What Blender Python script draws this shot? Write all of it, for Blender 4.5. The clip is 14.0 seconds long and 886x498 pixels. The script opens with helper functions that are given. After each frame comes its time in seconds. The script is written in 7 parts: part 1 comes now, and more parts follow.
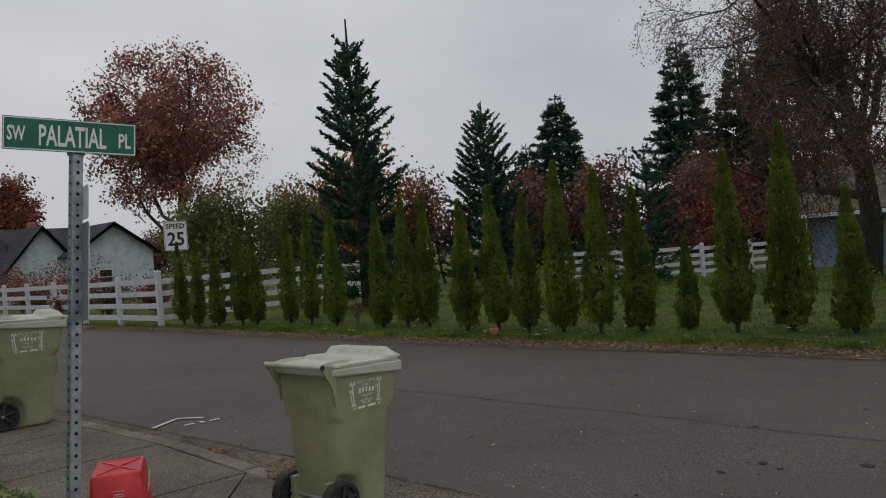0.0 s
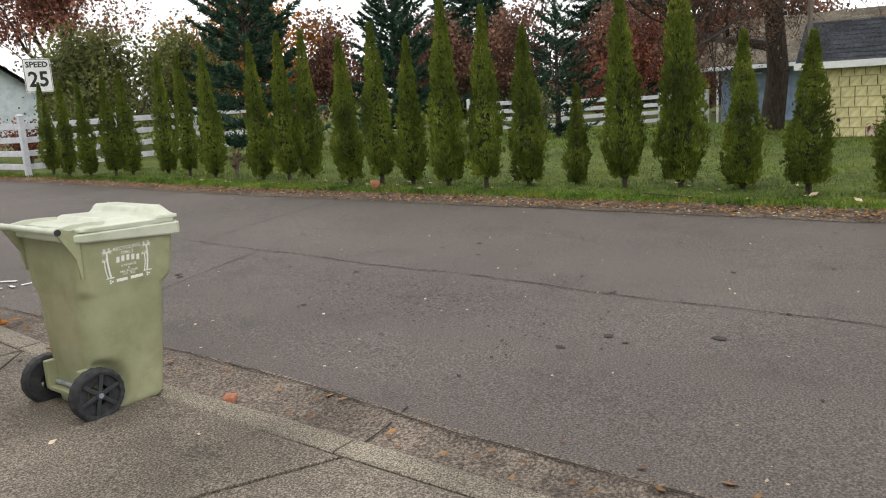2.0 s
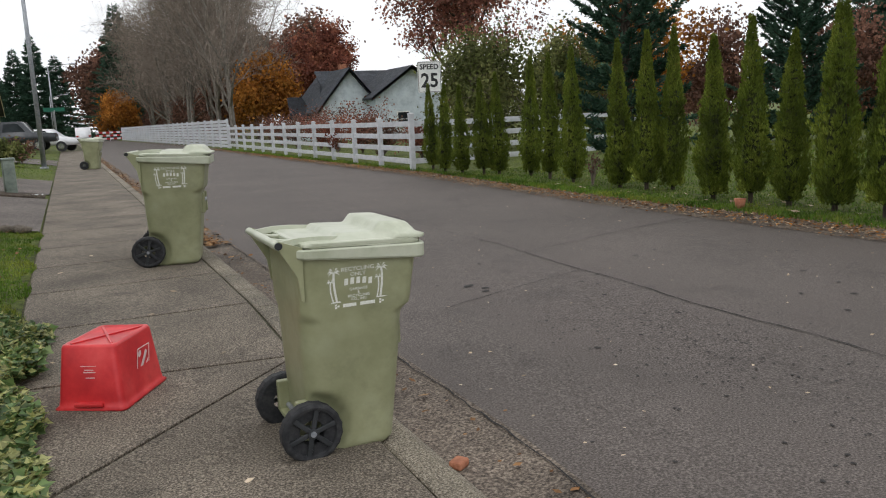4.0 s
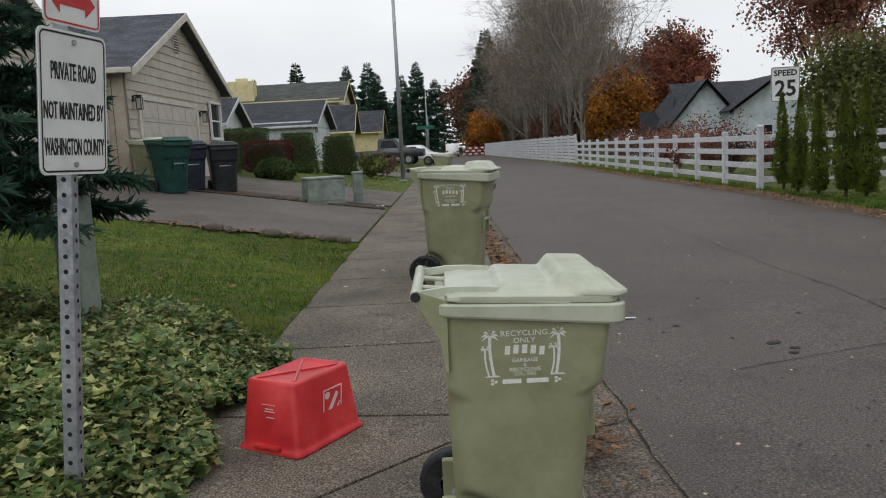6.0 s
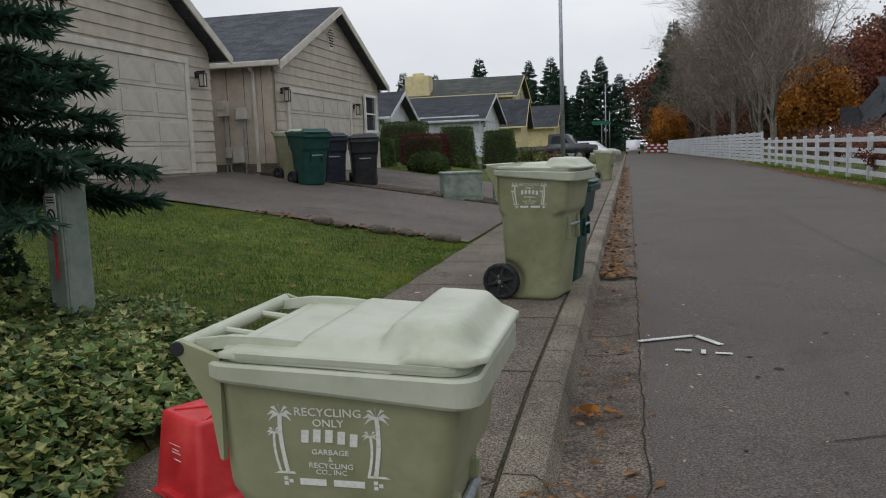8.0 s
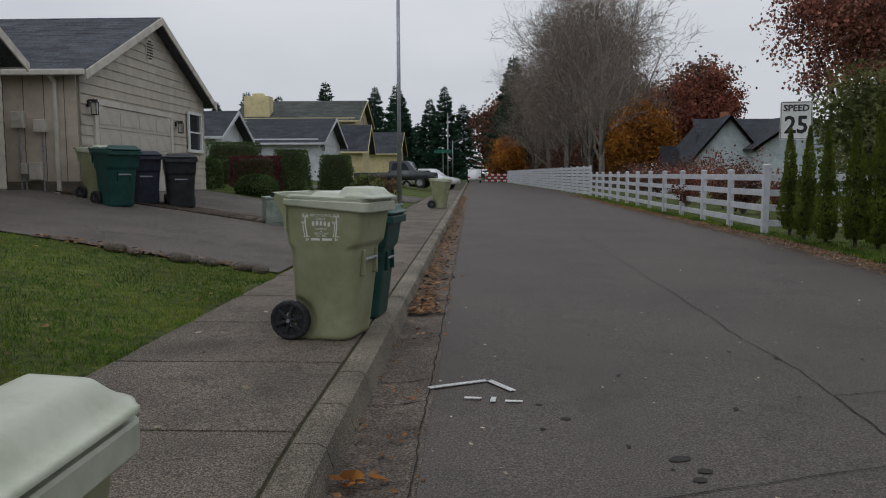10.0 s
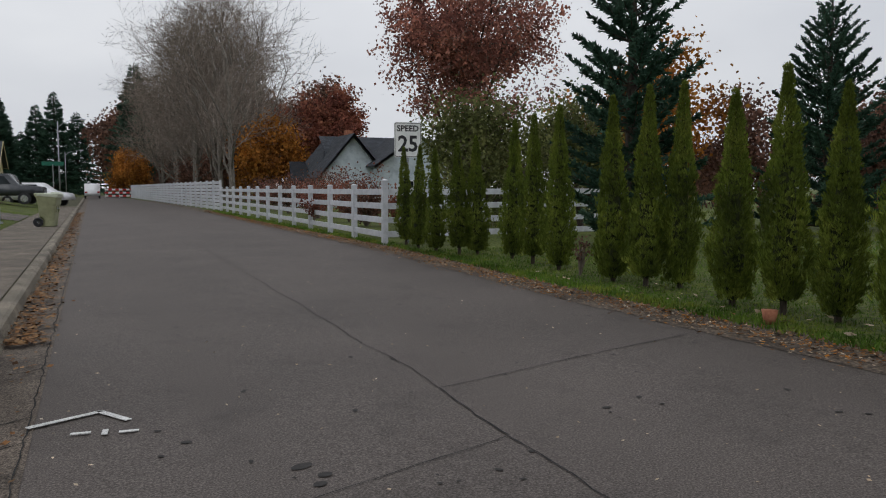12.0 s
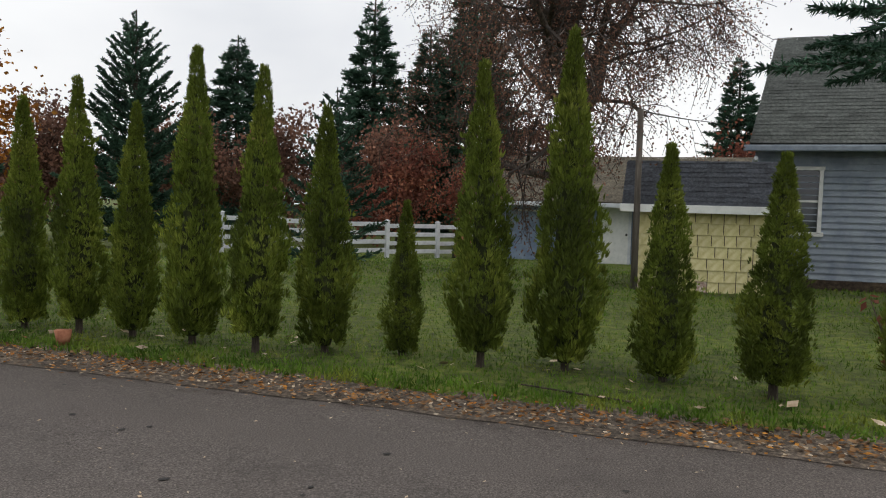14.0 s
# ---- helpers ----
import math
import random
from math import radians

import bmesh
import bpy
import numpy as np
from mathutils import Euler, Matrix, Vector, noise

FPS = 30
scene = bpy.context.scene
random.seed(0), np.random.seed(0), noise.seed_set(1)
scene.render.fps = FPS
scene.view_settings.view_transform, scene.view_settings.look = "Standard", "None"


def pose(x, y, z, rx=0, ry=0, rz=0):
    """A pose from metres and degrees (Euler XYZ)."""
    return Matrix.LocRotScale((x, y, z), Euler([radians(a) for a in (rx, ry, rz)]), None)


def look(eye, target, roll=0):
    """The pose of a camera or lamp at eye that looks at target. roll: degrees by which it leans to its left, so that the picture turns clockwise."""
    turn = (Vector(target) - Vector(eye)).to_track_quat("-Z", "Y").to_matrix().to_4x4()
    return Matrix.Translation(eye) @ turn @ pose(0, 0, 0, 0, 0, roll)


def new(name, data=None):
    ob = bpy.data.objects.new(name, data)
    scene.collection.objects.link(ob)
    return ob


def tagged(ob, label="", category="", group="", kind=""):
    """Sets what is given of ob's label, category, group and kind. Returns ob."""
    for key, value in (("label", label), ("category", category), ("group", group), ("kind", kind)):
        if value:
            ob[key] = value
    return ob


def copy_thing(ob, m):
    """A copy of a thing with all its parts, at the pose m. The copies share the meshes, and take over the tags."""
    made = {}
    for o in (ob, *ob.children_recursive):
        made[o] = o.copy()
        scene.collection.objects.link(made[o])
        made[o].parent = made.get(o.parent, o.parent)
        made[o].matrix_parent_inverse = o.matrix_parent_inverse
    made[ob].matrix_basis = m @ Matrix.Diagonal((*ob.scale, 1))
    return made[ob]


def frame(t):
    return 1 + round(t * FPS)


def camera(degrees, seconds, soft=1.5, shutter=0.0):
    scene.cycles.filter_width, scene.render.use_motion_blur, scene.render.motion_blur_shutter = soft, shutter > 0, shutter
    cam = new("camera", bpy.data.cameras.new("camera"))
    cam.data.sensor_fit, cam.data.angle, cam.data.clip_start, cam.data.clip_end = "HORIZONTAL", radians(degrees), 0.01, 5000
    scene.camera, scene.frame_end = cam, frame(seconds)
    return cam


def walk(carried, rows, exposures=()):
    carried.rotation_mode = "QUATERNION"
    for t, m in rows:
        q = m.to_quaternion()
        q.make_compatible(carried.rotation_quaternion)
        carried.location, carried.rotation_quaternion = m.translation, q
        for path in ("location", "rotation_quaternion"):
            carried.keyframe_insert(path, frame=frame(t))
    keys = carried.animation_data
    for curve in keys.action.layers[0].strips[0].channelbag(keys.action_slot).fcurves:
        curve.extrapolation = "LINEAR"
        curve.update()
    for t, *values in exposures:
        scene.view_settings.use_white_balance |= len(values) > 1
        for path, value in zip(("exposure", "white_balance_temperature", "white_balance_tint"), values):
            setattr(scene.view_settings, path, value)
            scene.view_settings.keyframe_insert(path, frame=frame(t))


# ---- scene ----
cam = camera(58.4, 14.0, 1.1)
PATH = [
    (0, (-3.629, -7.34, 1.539), (-2.16, -5.982, 1.532), -4.6),
    (0.5, (-3.467, -7.273, 1.471), (-1.895, -6.045, 1.321), -2.5),
    (1, (-3.208, -7.267, 1.442), (-1.632, -6.069, 1.152), -3.4),
    (1.5, (-2.897, -7.274, 1.426), (-1.38, -6.022, 1.063), -3.5),
    (2, (-2.588, -7.26, 1.422), (-1.041, -6.054, 1.031), -3.7),
    (2.5, (-2.315, -7.21, 1.405), (-0.826, -5.94, 0.993), -4.3),
    (3, (-2.055, -7.119, 1.414), (-0.857, -5.568, 1.014), -4.1),
    (3.5, (-1.835, -6.983, 1.406), (-0.814, -5.301, 1.05), -2.7),
    (4, (-1.627, -6.84, 1.388), (-0.798, -5.05, 1.057), -2.6),
    (4.2, (-1.542, -6.79, 1.390), (-0.826, -4.941, 1.13), -1.9),
    (6.3, (-0.754, -6.018, 1.334), (-0.851, -4.036, 1.08), -2.6),
    (6.5, (-0.695, -5.933, 1.323), (-0.84, -3.955, 1.063), -2.0),
    (7, (-0.517, -5.746, 1.318), (-0.783, -3.784, 1.04), -2.2),
    (7.2, (-0.422, -5.651, 1.293), (-0.864, -3.72, 1.021), -2.8),
    (9.3, (0.252, -4.83, 1.316), (-0.16, -2.884, 1.109), -0.4),
    (9.5, (0.26, -4.784, 1.315), (-0.028, -2.816, 1.109), -0.3),
    (10, (0.252, -4.75, 1.314), (0.178, -2.76, 1.126), -0.2),
    (10.5, (0.252, -4.743, 1.317), (0.305, -2.752, 1.132), -0.4),
    (11, (0.274, -4.74, 1.313), (0.532, -2.764, 1.143), -0.4),
    (11.5, (0.322, -4.757, 1.312), (0.878, -2.842, 1.16), -0.3),
    (12, (0.345, -4.753, 1.303), (1.153, -2.93, 1.15), -0.1),
    (12.5, (0.409, -4.735, 1.298), (1.54, -3.092, 1.143), 0.2),
    (13, (0.47, -4.745, 1.297), (1.88, -3.333, 1.165), 0.7),
    (13.5, (0.496, -4.765, 1.302), (2.1895, -3.707, 1.198), 1.1),
    (14, (0.575, -4.835, 1.36), (2.458, -4.167, 1.254), 1.6),
]
EXPOSURES = [(0, -1.0, 6500, 10), (0.6, -0.3, 6600, 10), (1.0, 0.0, 6800, 10), (1.5, 0.22, 6850, 10), (2.5, 0.5, 6750, 9), (3.0, 0.34, 6650, 9), (4.2, -0.12, 6650, 9), (6.3, -0.35, 6500, 9), (7.2, -0.36, 6450, 9), (9.3, -0.8, 6350, 10), (11, -0.85, 6250, 10), (12.5, -0.52, 6550, 10), (14, -0.2, 6700, 9)]
walk(cam, [(t, look(eye, target, roll)) for t, eye, target, roll in PATH], EXPOSURES)

# ---- light: overcast afternoon ----
world = bpy.data.worlds.new("overcast")
scene.world = world
world.use_nodes = True
wn, wl = world.node_tree.nodes, world.node_tree.links
wn.clear()
w_out = wn.new("ShaderNodeOutputWorld")
w_bg = wn.new("ShaderNodeBackground")
w_sky = wn.new("ShaderNodeTexSky")
w_sky.sky_type = "NISHITA"
w_sky.sun_disc = False
w_sky.sun_elevation, w_sky.sun_rotation = radians(28), radians(200)
w_co = wn.new("ShaderNodeTexCoord")
w_map = wn.new("ShaderNodeMapping")
w_map.inputs["Scale"].default_value = (1.0, 1.0, 2.6)
w_cloud = wn.new("ShaderNodeTexNoise")
w_cloud.inputs["Scale"].default_value = 1.7
w_cloud.inputs["Detail"].default_value = 5
w_cloud.inputs["Roughness"].default_value = 0.5
w_ramp = wn.new("ShaderNodeValToRGB")
w_ramp.color_ramp.elements[0].position, w_ramp.color_ramp.elements[0].color = 0.3, (0.90, 0.935, 1.01, 1)
w_ramp.color_ramp.elements[1].position, w_ramp.color_ramp.elements[1].color = 0.7, (1.23, 1.25, 1.29, 1)
w_dim = wn.new("ShaderNodeVectorMath")
w_dim.operation = "SCALE"
w_dim.inputs["Scale"].default_value = 0.05
w_mix = wn.new("ShaderNodeMix")
w_mix.data_type = "RGBA"
w_mix.inputs[0].default_value = 0.93
wl.new(w_co.outputs["Generated"], w_map.inputs["Vector"])
wl.new(w_map.outputs["Vector"], w_cloud.inputs["Vector"])
wl.new(w_cloud.outputs[0], w_ramp.inputs["Fac"])
wl.new(w_sky.outputs["Color"], w_dim.inputs[0])
wl.new(w_dim.outputs["Vector"], w_mix.inputs[6])
w_sep = wn.new("ShaderNodeSeparateXYZ")
w_gain = wn.new("ShaderNodeMapRange")
w_gain.inputs["From Min"].default_value, w_gain.inputs["From Max"].default_value = 0.12, 1.0
w_gain.inputs["To Min"].default_value, w_gain.inputs["To Max"].default_value = 1.0, 1.4
w_up = wn.new("ShaderNodeVectorMath")
w_up.operation = "SCALE"
wl.new(w_co.outputs["Generated"], w_sep.inputs[0])
wl.new(w_sep.outputs["Z"], w_gain.inputs["Value"])
wl.new(w_ramp.outputs["Color"], w_up.inputs[0])
wl.new(w_gain.outputs[0], w_up.inputs["Scale"])
wl.new(w_up.outputs["Vector"], w_mix.inputs[7])
wl.new(w_mix.outputs[2], w_bg.inputs["Color"])
w_bg.inputs["Strength"].default_value = 1.0
wl.new(w_bg.outputs["Background"], w_out.inputs["Surface"])
sun = new("sun", bpy.data.lights.new("sun", "SUN"))
sun.data.energy, sun.data.angle, sun.data.color = 0.5, radians(40), (1.0, 0.97, 0.93)
sun.matrix_world = look((0, 0, 30), (10, 16, 0))


# ---- materials ----
def mat(name, stops, scale=6.0, detail=6.0, rough=0.8, bump=0.2, bscale=60.0, bdist=0.004, metal=0.0, spec=0.4,
        big=0.35, bigscale=0.7, rand=0.0, island=0.0, stretch=(1, 1, 1), leafy=0.0, stain=0.0, stainscale=7.0):
    """Procedural surface: grain colours over a second, larger variation, with fine relief."""
    m = bpy.data.materials.new(name)
    m.use_nodes = True
    n, l = m.node_tree.nodes, m.node_tree.links
    b = n["Principled BSDF"]
    co = n.new("ShaderNodeTexCoord")
    mp = n.new("ShaderNodeMapping")
    mp.inputs["Scale"].default_value = stretch
    l.new(co.outputs["Object"], mp.inputs["Vector"])
    no = n.new("ShaderNodeTexNoise")
    no.inputs["Scale"].default_value, no.inputs["Detail"].default_value = scale, detail
    no.inputs["Roughness"].default_value = 0.65
    l.new(mp.outputs["Vector"], no.inputs["Vector"])
    ra = n.new("ShaderNodeValToRGB")
    els = ra.color_ramp.elements
    while len(els) < len(stops):
        els.new(0.5)
    for i, c in enumerate(stops):
        els[i].position = 0.36 + 0.28 * i / max(1, len(stops) - 1)
        els[i].color = (*c, 1)
    l.new(no.outputs[0], ra.inputs["Fac"])
    nb = n.new("ShaderNodeTexNoise")
    nb.inputs["Scale"].default_value, nb.inputs["Detail"].default_value = bigscale, 4
    l.new(mp.outputs["Vector"], nb.inputs["Vector"])
    mr = n.new("ShaderNodeMapRange")
    mr.inputs["From Min"].default_value, mr.inputs["From Max"].default_value = 0.3, 0.7
    mr.inputs["To Min"].default_value, mr.inputs["To Max"].default_value = 1 - big, 1 + big
    l.new(nb.outputs[0], mr.inputs["Value"])
    val = mr.outputs[0]
    for amount, kind in ((rand, 0), (island, 1)):
        if amount:
            src = n.new("ShaderNodeObjectInfo").outputs["Random"] if kind == 0 else n.new("ShaderNodeNewGeometry").outputs["Random Per Island"]
            r2 = n.new("ShaderNodeMapRange")
            r2.inputs["To Min"].default_value, r2.inputs["To Max"].default_value = 1 - amount, 1 + amount
            l.new(src, r2.inputs["Value"])
            mu = n.new("ShaderNodeMath")
            mu.operation = "MULTIPLY"
            l.new(val, mu.inputs[0])
            l.new(r2.outputs[0], mu.inputs[1])
            val = mu.outputs[0]
    if stain:
        ns = n.new("ShaderNodeTexNoise")
        ns.inputs["Scale"].default_value, ns.inputs["Detail"].default_value = stainscale, 8
        ns.inputs["Roughness"].default_value = 0.7
        l.new(mp.outputs["Vector"], ns.inputs["Vector"])
        r3 = n.new("ShaderNodeMapRange")
        r3.inputs["From Min"].default_value, r3.inputs["From Max"].default_value = 0.54, 0.68
        r3.inputs["To Min"].default_value, r3.inputs["To Max"].default_value = 1.0, 1.0 - stain
        l.new(ns.outputs[0], r3.inputs["Value"])
        m3 = n.new("ShaderNodeMath")
        m3.operation = "MULTIPLY"
        l.new(val, m3.inputs[0])
        l.new(r3.outputs[0], m3.inputs[1])
        val = m3.outputs[0]
    sc = n.new("ShaderNodeVectorMath")
    sc.operation = "SCALE"
    l.new(ra.outputs["Color"], sc.inputs[0])
    l.new(val, sc.inputs["Scale"])
    l.new(sc.outputs["Vector"], b.inputs["Base Color"])
    b.inputs["Roughness"].default_value = rough
    b.inputs["Metallic"].default_value = metal
    b.inputs["Specular IOR Level"].default_value = spec
    if leafy:
        tl = n.new("ShaderNodeBsdfTranslucent")
        mx = n.new("ShaderNodeMixShader")
        mx.inputs[0].default_value = leafy
        l.new(sc.outputs["Vector"], tl.inputs["Color"])
        l.new(b.outputs[0], mx.inputs[1])
        l.new(tl.outputs[0], mx.inputs[2])
        l.new(mx.outputs[0], n["Material Output"].inputs["Surface"])
    if bump:
        bn = n.new("ShaderNodeTexNoise")
        bn.inputs["Scale"].default_value, bn.inputs["Detail"].default_value = bscale, 3
        l.new(mp.outputs["Vector"], bn.inputs["Vector"])
        bu = n.new("ShaderNodeBump")
        bu.inputs["Strength"].default_value, bu.inputs["Distance"].default_value = bump, bdist
        l.new(bn.outputs[0], bu.inputs["Height"])
        l.new(bu.outputs["Normal"], b.inputs["Normal"])
    return m


M_asphalt = mat("asphalt", [(0.032, 0.026, 0.022), (0.080, 0.066, 0.058), (0.165, 0.14, 0.127)], 95, 6, 0.74, 0.6, 150, 0.005, big=0.15, bigscale=0.45, spec=0.35, stain=0.26, stainscale=1.4)
M_concrete = mat("weathered_concrete", [(0.030, 0.024, 0.018), (0.118, 0.097, 0.075), (0.29, 0.25, 0.20)], 110, 6, 0.9, 0.8, 120, 0.005, big=0.36, bigscale=1.6, rand=0.09, stain=0.5, stainscale=3.2)
M_kerb = mat("kerb_concrete", [(0.046, 0.038, 0.027), (0.164, 0.14, 0.106), (0.339, 0.302, 0.239)], 120, 4, 0.9, 0.5, 240, 0.004, big=0.4, bigscale=1.6, stain=0.45, stainscale=3.5)
M_gutter = mat("stained_gutter", [(0.022, 0.016, 0.012), (0.105, 0.082, 0.064), (0.235, 0.195, 0.155)], 75, 7, 0.87, 0.8, 110, 0.006, big=0.42, bigscale=1.6, stain=0.5, stainscale=4.5)
M_drive = mat("exposed_aggregate", [(0.03, 0.025, 0.022), (0.10, 0.084, 0.075), (0.23, 0.20, 0.178)], 60, 8, 0.9, 0.8, 110, 0.006, big=0.25, bigscale=0.8, stain=0.3, stainscale=1.3)
M_soil = mat("damp_soil", [(0.025, 0.017, 0.011), (0.055, 0.038, 0.026), (0.10, 0.075, 0.05)], 14, 8, 0.95, 0.9, 40, 0.02, big=0.4, bigscale=1.5)
M_verge = mat("leaf_strewn_gravel", [(0.04, 0.032, 0.026), (0.098, 0.077, 0.06), (0.21, 0.165, 0.12)], 30, 9, 0.95, 0.8, 70, 0.015, big=0.35, bigscale=1.2)
M_turf = mat("turf", [(0.036, 0.045, 0.007), (0.069, 0.096, 0.012), (0.123, 0.13, 0.023)], 9, 9, 0.95, 0.9, 60, 0.02, big=0.35, bigscale=0.6)
M_blade = mat("grass_blade", [(0.056, 0.112, 0.010), (0.10, 0.185, 0.02), (0.20, 0.235, 0.036)], 2.0, 4, 0.7, 0, island=0.35, big=0.3, bigscale=0.4, spec=0.3, leafy=0.42)
M_whitepaint = mat("weathered_white_vinyl", [(0.459, 0.476, 0.506), (0.55, 0.569, 0.603), (0.612, 0.624, 0.651)], 5, 6, 0.5, 0.15, 30, big=0.1, bigscale=1.0, rand=0.05)
M_roadpaint = mat("worn_road_paint", [(0.30, 0.30, 0.29), (0.62, 0.62, 0.6), (0.72, 0.72, 0.70)], 60, 8, 0.7, 0.4, 120, big=0.2, bigscale=6)
M_bin = mat("sage_green_polyethylene", [(0.236, 0.246, 0.138), (0.284, 0.293, 0.172), (0.318, 0.330, 0.205)], 4, 7, 0.42, 0.12, 220, 0.001, big=0.1, bigscale=3, spec=0.45, stain=0.15, stainscale=5.5)
M_lid = mat("pale_sage_lid", [(0.384, 0.409, 0.302), (0.465, 0.49, 0.384), (0.514, 0.531, 0.432)], 5, 7, 0.36, 0.1, 200, 0.001, big=0.08, bigscale=3, spec=0.5, stain=0.1, stainscale=6)
M_rubber = mat("black_rubber", [(0.012, 0.013, 0.015), (0.022, 0.023, 0.026), (0.04, 0.04, 0.042)], 30, 6, 0.75, 0.3, 100, big=0.2)
M_darkplastic = mat("black_plastic", [(0.014, 0.016, 0.018), (0.024, 0.027, 0.03), (0.035, 0.038, 0.042)], 6, 6, 0.45, 0.1, 200, big=0.2)
M_greenbin = mat("forest_green_plastic", [(0.006, 0.044, 0.036), (0.01, 0.06, 0.05), (0.013, 0.072, 0.06)], 6, 6, 0.42, 0.1, 200, big=0.15)
M_bluebin = mat("navy_plastic", [(0.012, 0.016, 0.028), (0.02, 0.026, 0.045), (0.03, 0.036, 0.055)], 6, 6, 0.45, 0.1, 200, big=0.15)
M_print = mat("white_print", [(0.62, 0.64, 0.56), (0.74, 0.75, 0.70), (0.78, 0.78, 0.74)], 90, 6, 0.6, 0.0, big=0.08)
M_red = mat("red_plastic", [(0.50, 0.022, 0.028), (0.60, 0.034, 0.038), (0.66, 0.06, 0.06)], 5, 7, 0.4, 0.12, 150, 0.001, big=0.12, bigscale=4, stain=0.15, stainscale=6)
M_redprint = mat("pink_white_print", [(0.7, 0.55, 0.54), (0.8, 0.72, 0.70)], 60, 5, 0.6, 0.0, big=0.05)
M_galv = mat("galvanised_steel", [(0.24, 0.26, 0.29), (0.34, 0.36, 0.39), (0.44, 0.46, 0.49)], 25, 6, 0.5, 0.15, 90, metal=0.55, big=0.15, bigscale=3)
M_darkspot = mat("dark_asphalt_pit", [(0.022, 0.02, 0.019), (0.04, 0.036, 0.034)], 40, 4, 0.85, 0, big=0.2)
M_darktwig = mat("dark_twig", [(0.035, 0.027, 0.022), (0.06, 0.047, 0.04), (0.09, 0.072, 0.06)], 3, 5, 0.95, 0, island=0.3, big=0.25)
M_hole = mat("dark_hole", [(0.01, 0.01, 0.011), (0.02, 0.02, 0.021)], 20, 3, 0.9, 0, big=0.1)
M_signgreen = mat("street_sign_green", [(0.006, 0.10, 0.062), (0.008, 0.125, 0.078), (0.012, 0.145, 0.09)], 5, 4, 0.4, 0.05, 100, big=0.08)
M_signwhite = mat("reflective_white_sheeting", [(0.66, 0.68, 0.66), (0.74, 0.75, 0.73), (0.78, 0.79, 0.77)], 6, 5, 0.4, 0.05, 100, big=0.07)
M_signblack = mat("sign_black", [(0.012, 0.012, 0.014), (0.022, 0.022, 0.025)], 20, 3, 0.5, 0.0, big=0.05)
M_signred = mat("sign_red", [(0.5, 0.03, 0.03), (0.58, 0.05, 0.05)], 10, 3, 0.45, 0.0, big=0.05)
M_pedestal = mat("grey_green_enamel", [(0.16, 0.2, 0.17), (0.21, 0.25, 0.215), (0.25, 0.29, 0.25)], 6, 6, 0.55, 0.1, 120, big=0.15, bigscale=3)
M_siding = mat("tan_lap_siding", [(0.40, 0.36, 0.295), (0.47, 0.425, 0.35), (0.52, 0.475, 0.395)], 3, 6, 0.7, 0.15, 60, big=0.07, bigscale=0.8)
M_sidingpink = mat("buff_wall_panel", [(0.46, 0.39, 0.315), (0.53, 0.455, 0.37), (0.57, 0.50, 0.41)], 3, 6, 0.7, 0.15, 60, big=0.07)
M_garage = mat("beige_garage_door", [(0.44, 0.405, 0.345), (0.50, 0.465, 0.40), (0.54, 0.505, 0.44)], 3, 6, 0.55, 0.1, 80, big=0.06, stain=0.06, stainscale=2)
M_trim = mat("cream_trim", [(0.50, 0.465, 0.40), (0.58, 0.545, 0.475), (0.63, 0.60, 0.53)], 4, 5, 0.6, 0.1, 80, big=0.06)
M_whitesiding = mat("white_siding", [(0.5, 0.53, 0.56), (0.6, 0.63, 0.66), (0.66, 0.69, 0.71)], 3, 6, 0.65, 0.15, 60, big=0.08)
M_yellow = mat("yellow_siding", [(0.55, 0.47, 0.25), (0.65, 0.56, 0.31), (0.7, 0.6, 0.36)], 3, 6, 0.65, 0.15, 60, big=0.08)
M_bluegrey = mat("blue_grey_siding", [(0.19, 0.225, 0.275), (0.25, 0.29, 0.345), (0.30, 0.34, 0.395)], 3, 6, 0.65, 0.15, 60, big=0.1)
M_paleblue = mat("pale_blue_siding", [(0.42, 0.49, 0.53), (0.52, 0.59, 0.63), (0.58, 0.65, 0.68)], 3, 6, 0.65, 0.15, 60, big=0.08)
M_barnblue = mat("barn_blue_board", [(0.15, 0.205, 0.30), (0.205, 0.27, 0.375), (0.26, 0.33, 0.43)], 3, 6, 0.75, 0.15, 60, big=0.12)
M_shedyellow = mat("yellow_shingle_paint", [(0.50, 0.44, 0.20), (0.60, 0.54, 0.28), (0.66, 0.60, 0.35)], 12, 7, 0.75, 0.3, 60, big=0.12, rand=0.10)
M_peel = mat("peeling_paint", [(0.32, 0.19, 0.15), (0.55, 0.42, 0.34), (0.66, 0.60, 0.5)], 25, 7, 0.85, 0.3, 60, big=0.2, rand=0.12)
M_shingle = mat("asphalt_shingle_grey", [(0.05, 0.055, 0.068), (0.085, 0.092, 0.108), (0.13, 0.137, 0.155)], 22, 8, 0.92, 0.6, 90, 0.01, big=0.18, bigscale=2.5, island=0.25)
M_shingledark = mat("asphalt_shingle_dark", [(0.024, 0.027, 0.034), (0.042, 0.047, 0.056), (0.07, 0.075, 0.085)], 22, 8, 0.92, 0.6, 90, 0.01, big=0.2, bigscale=2.5, island=0.25)
M_shinglebrown = mat("mossy_brown_shingle", [(0.05, 0.042, 0.03), (0.10, 0.085, 0.06), (0.16, 0.135, 0.095)], 15, 8, 0.95, 0.6, 60, 0.012, big=0.35, bigscale=1.2, island=0.25)
M_shinglegreen = mat("grey_green_shingle", [(0.04, 0.045, 0.042), (0.07, 0.078, 0.072), (0.105, 0.112, 0.105)], 18, 8, 0.95, 0.6, 70, 0.01, big=0.25, bigscale=1.5, island=0.25)
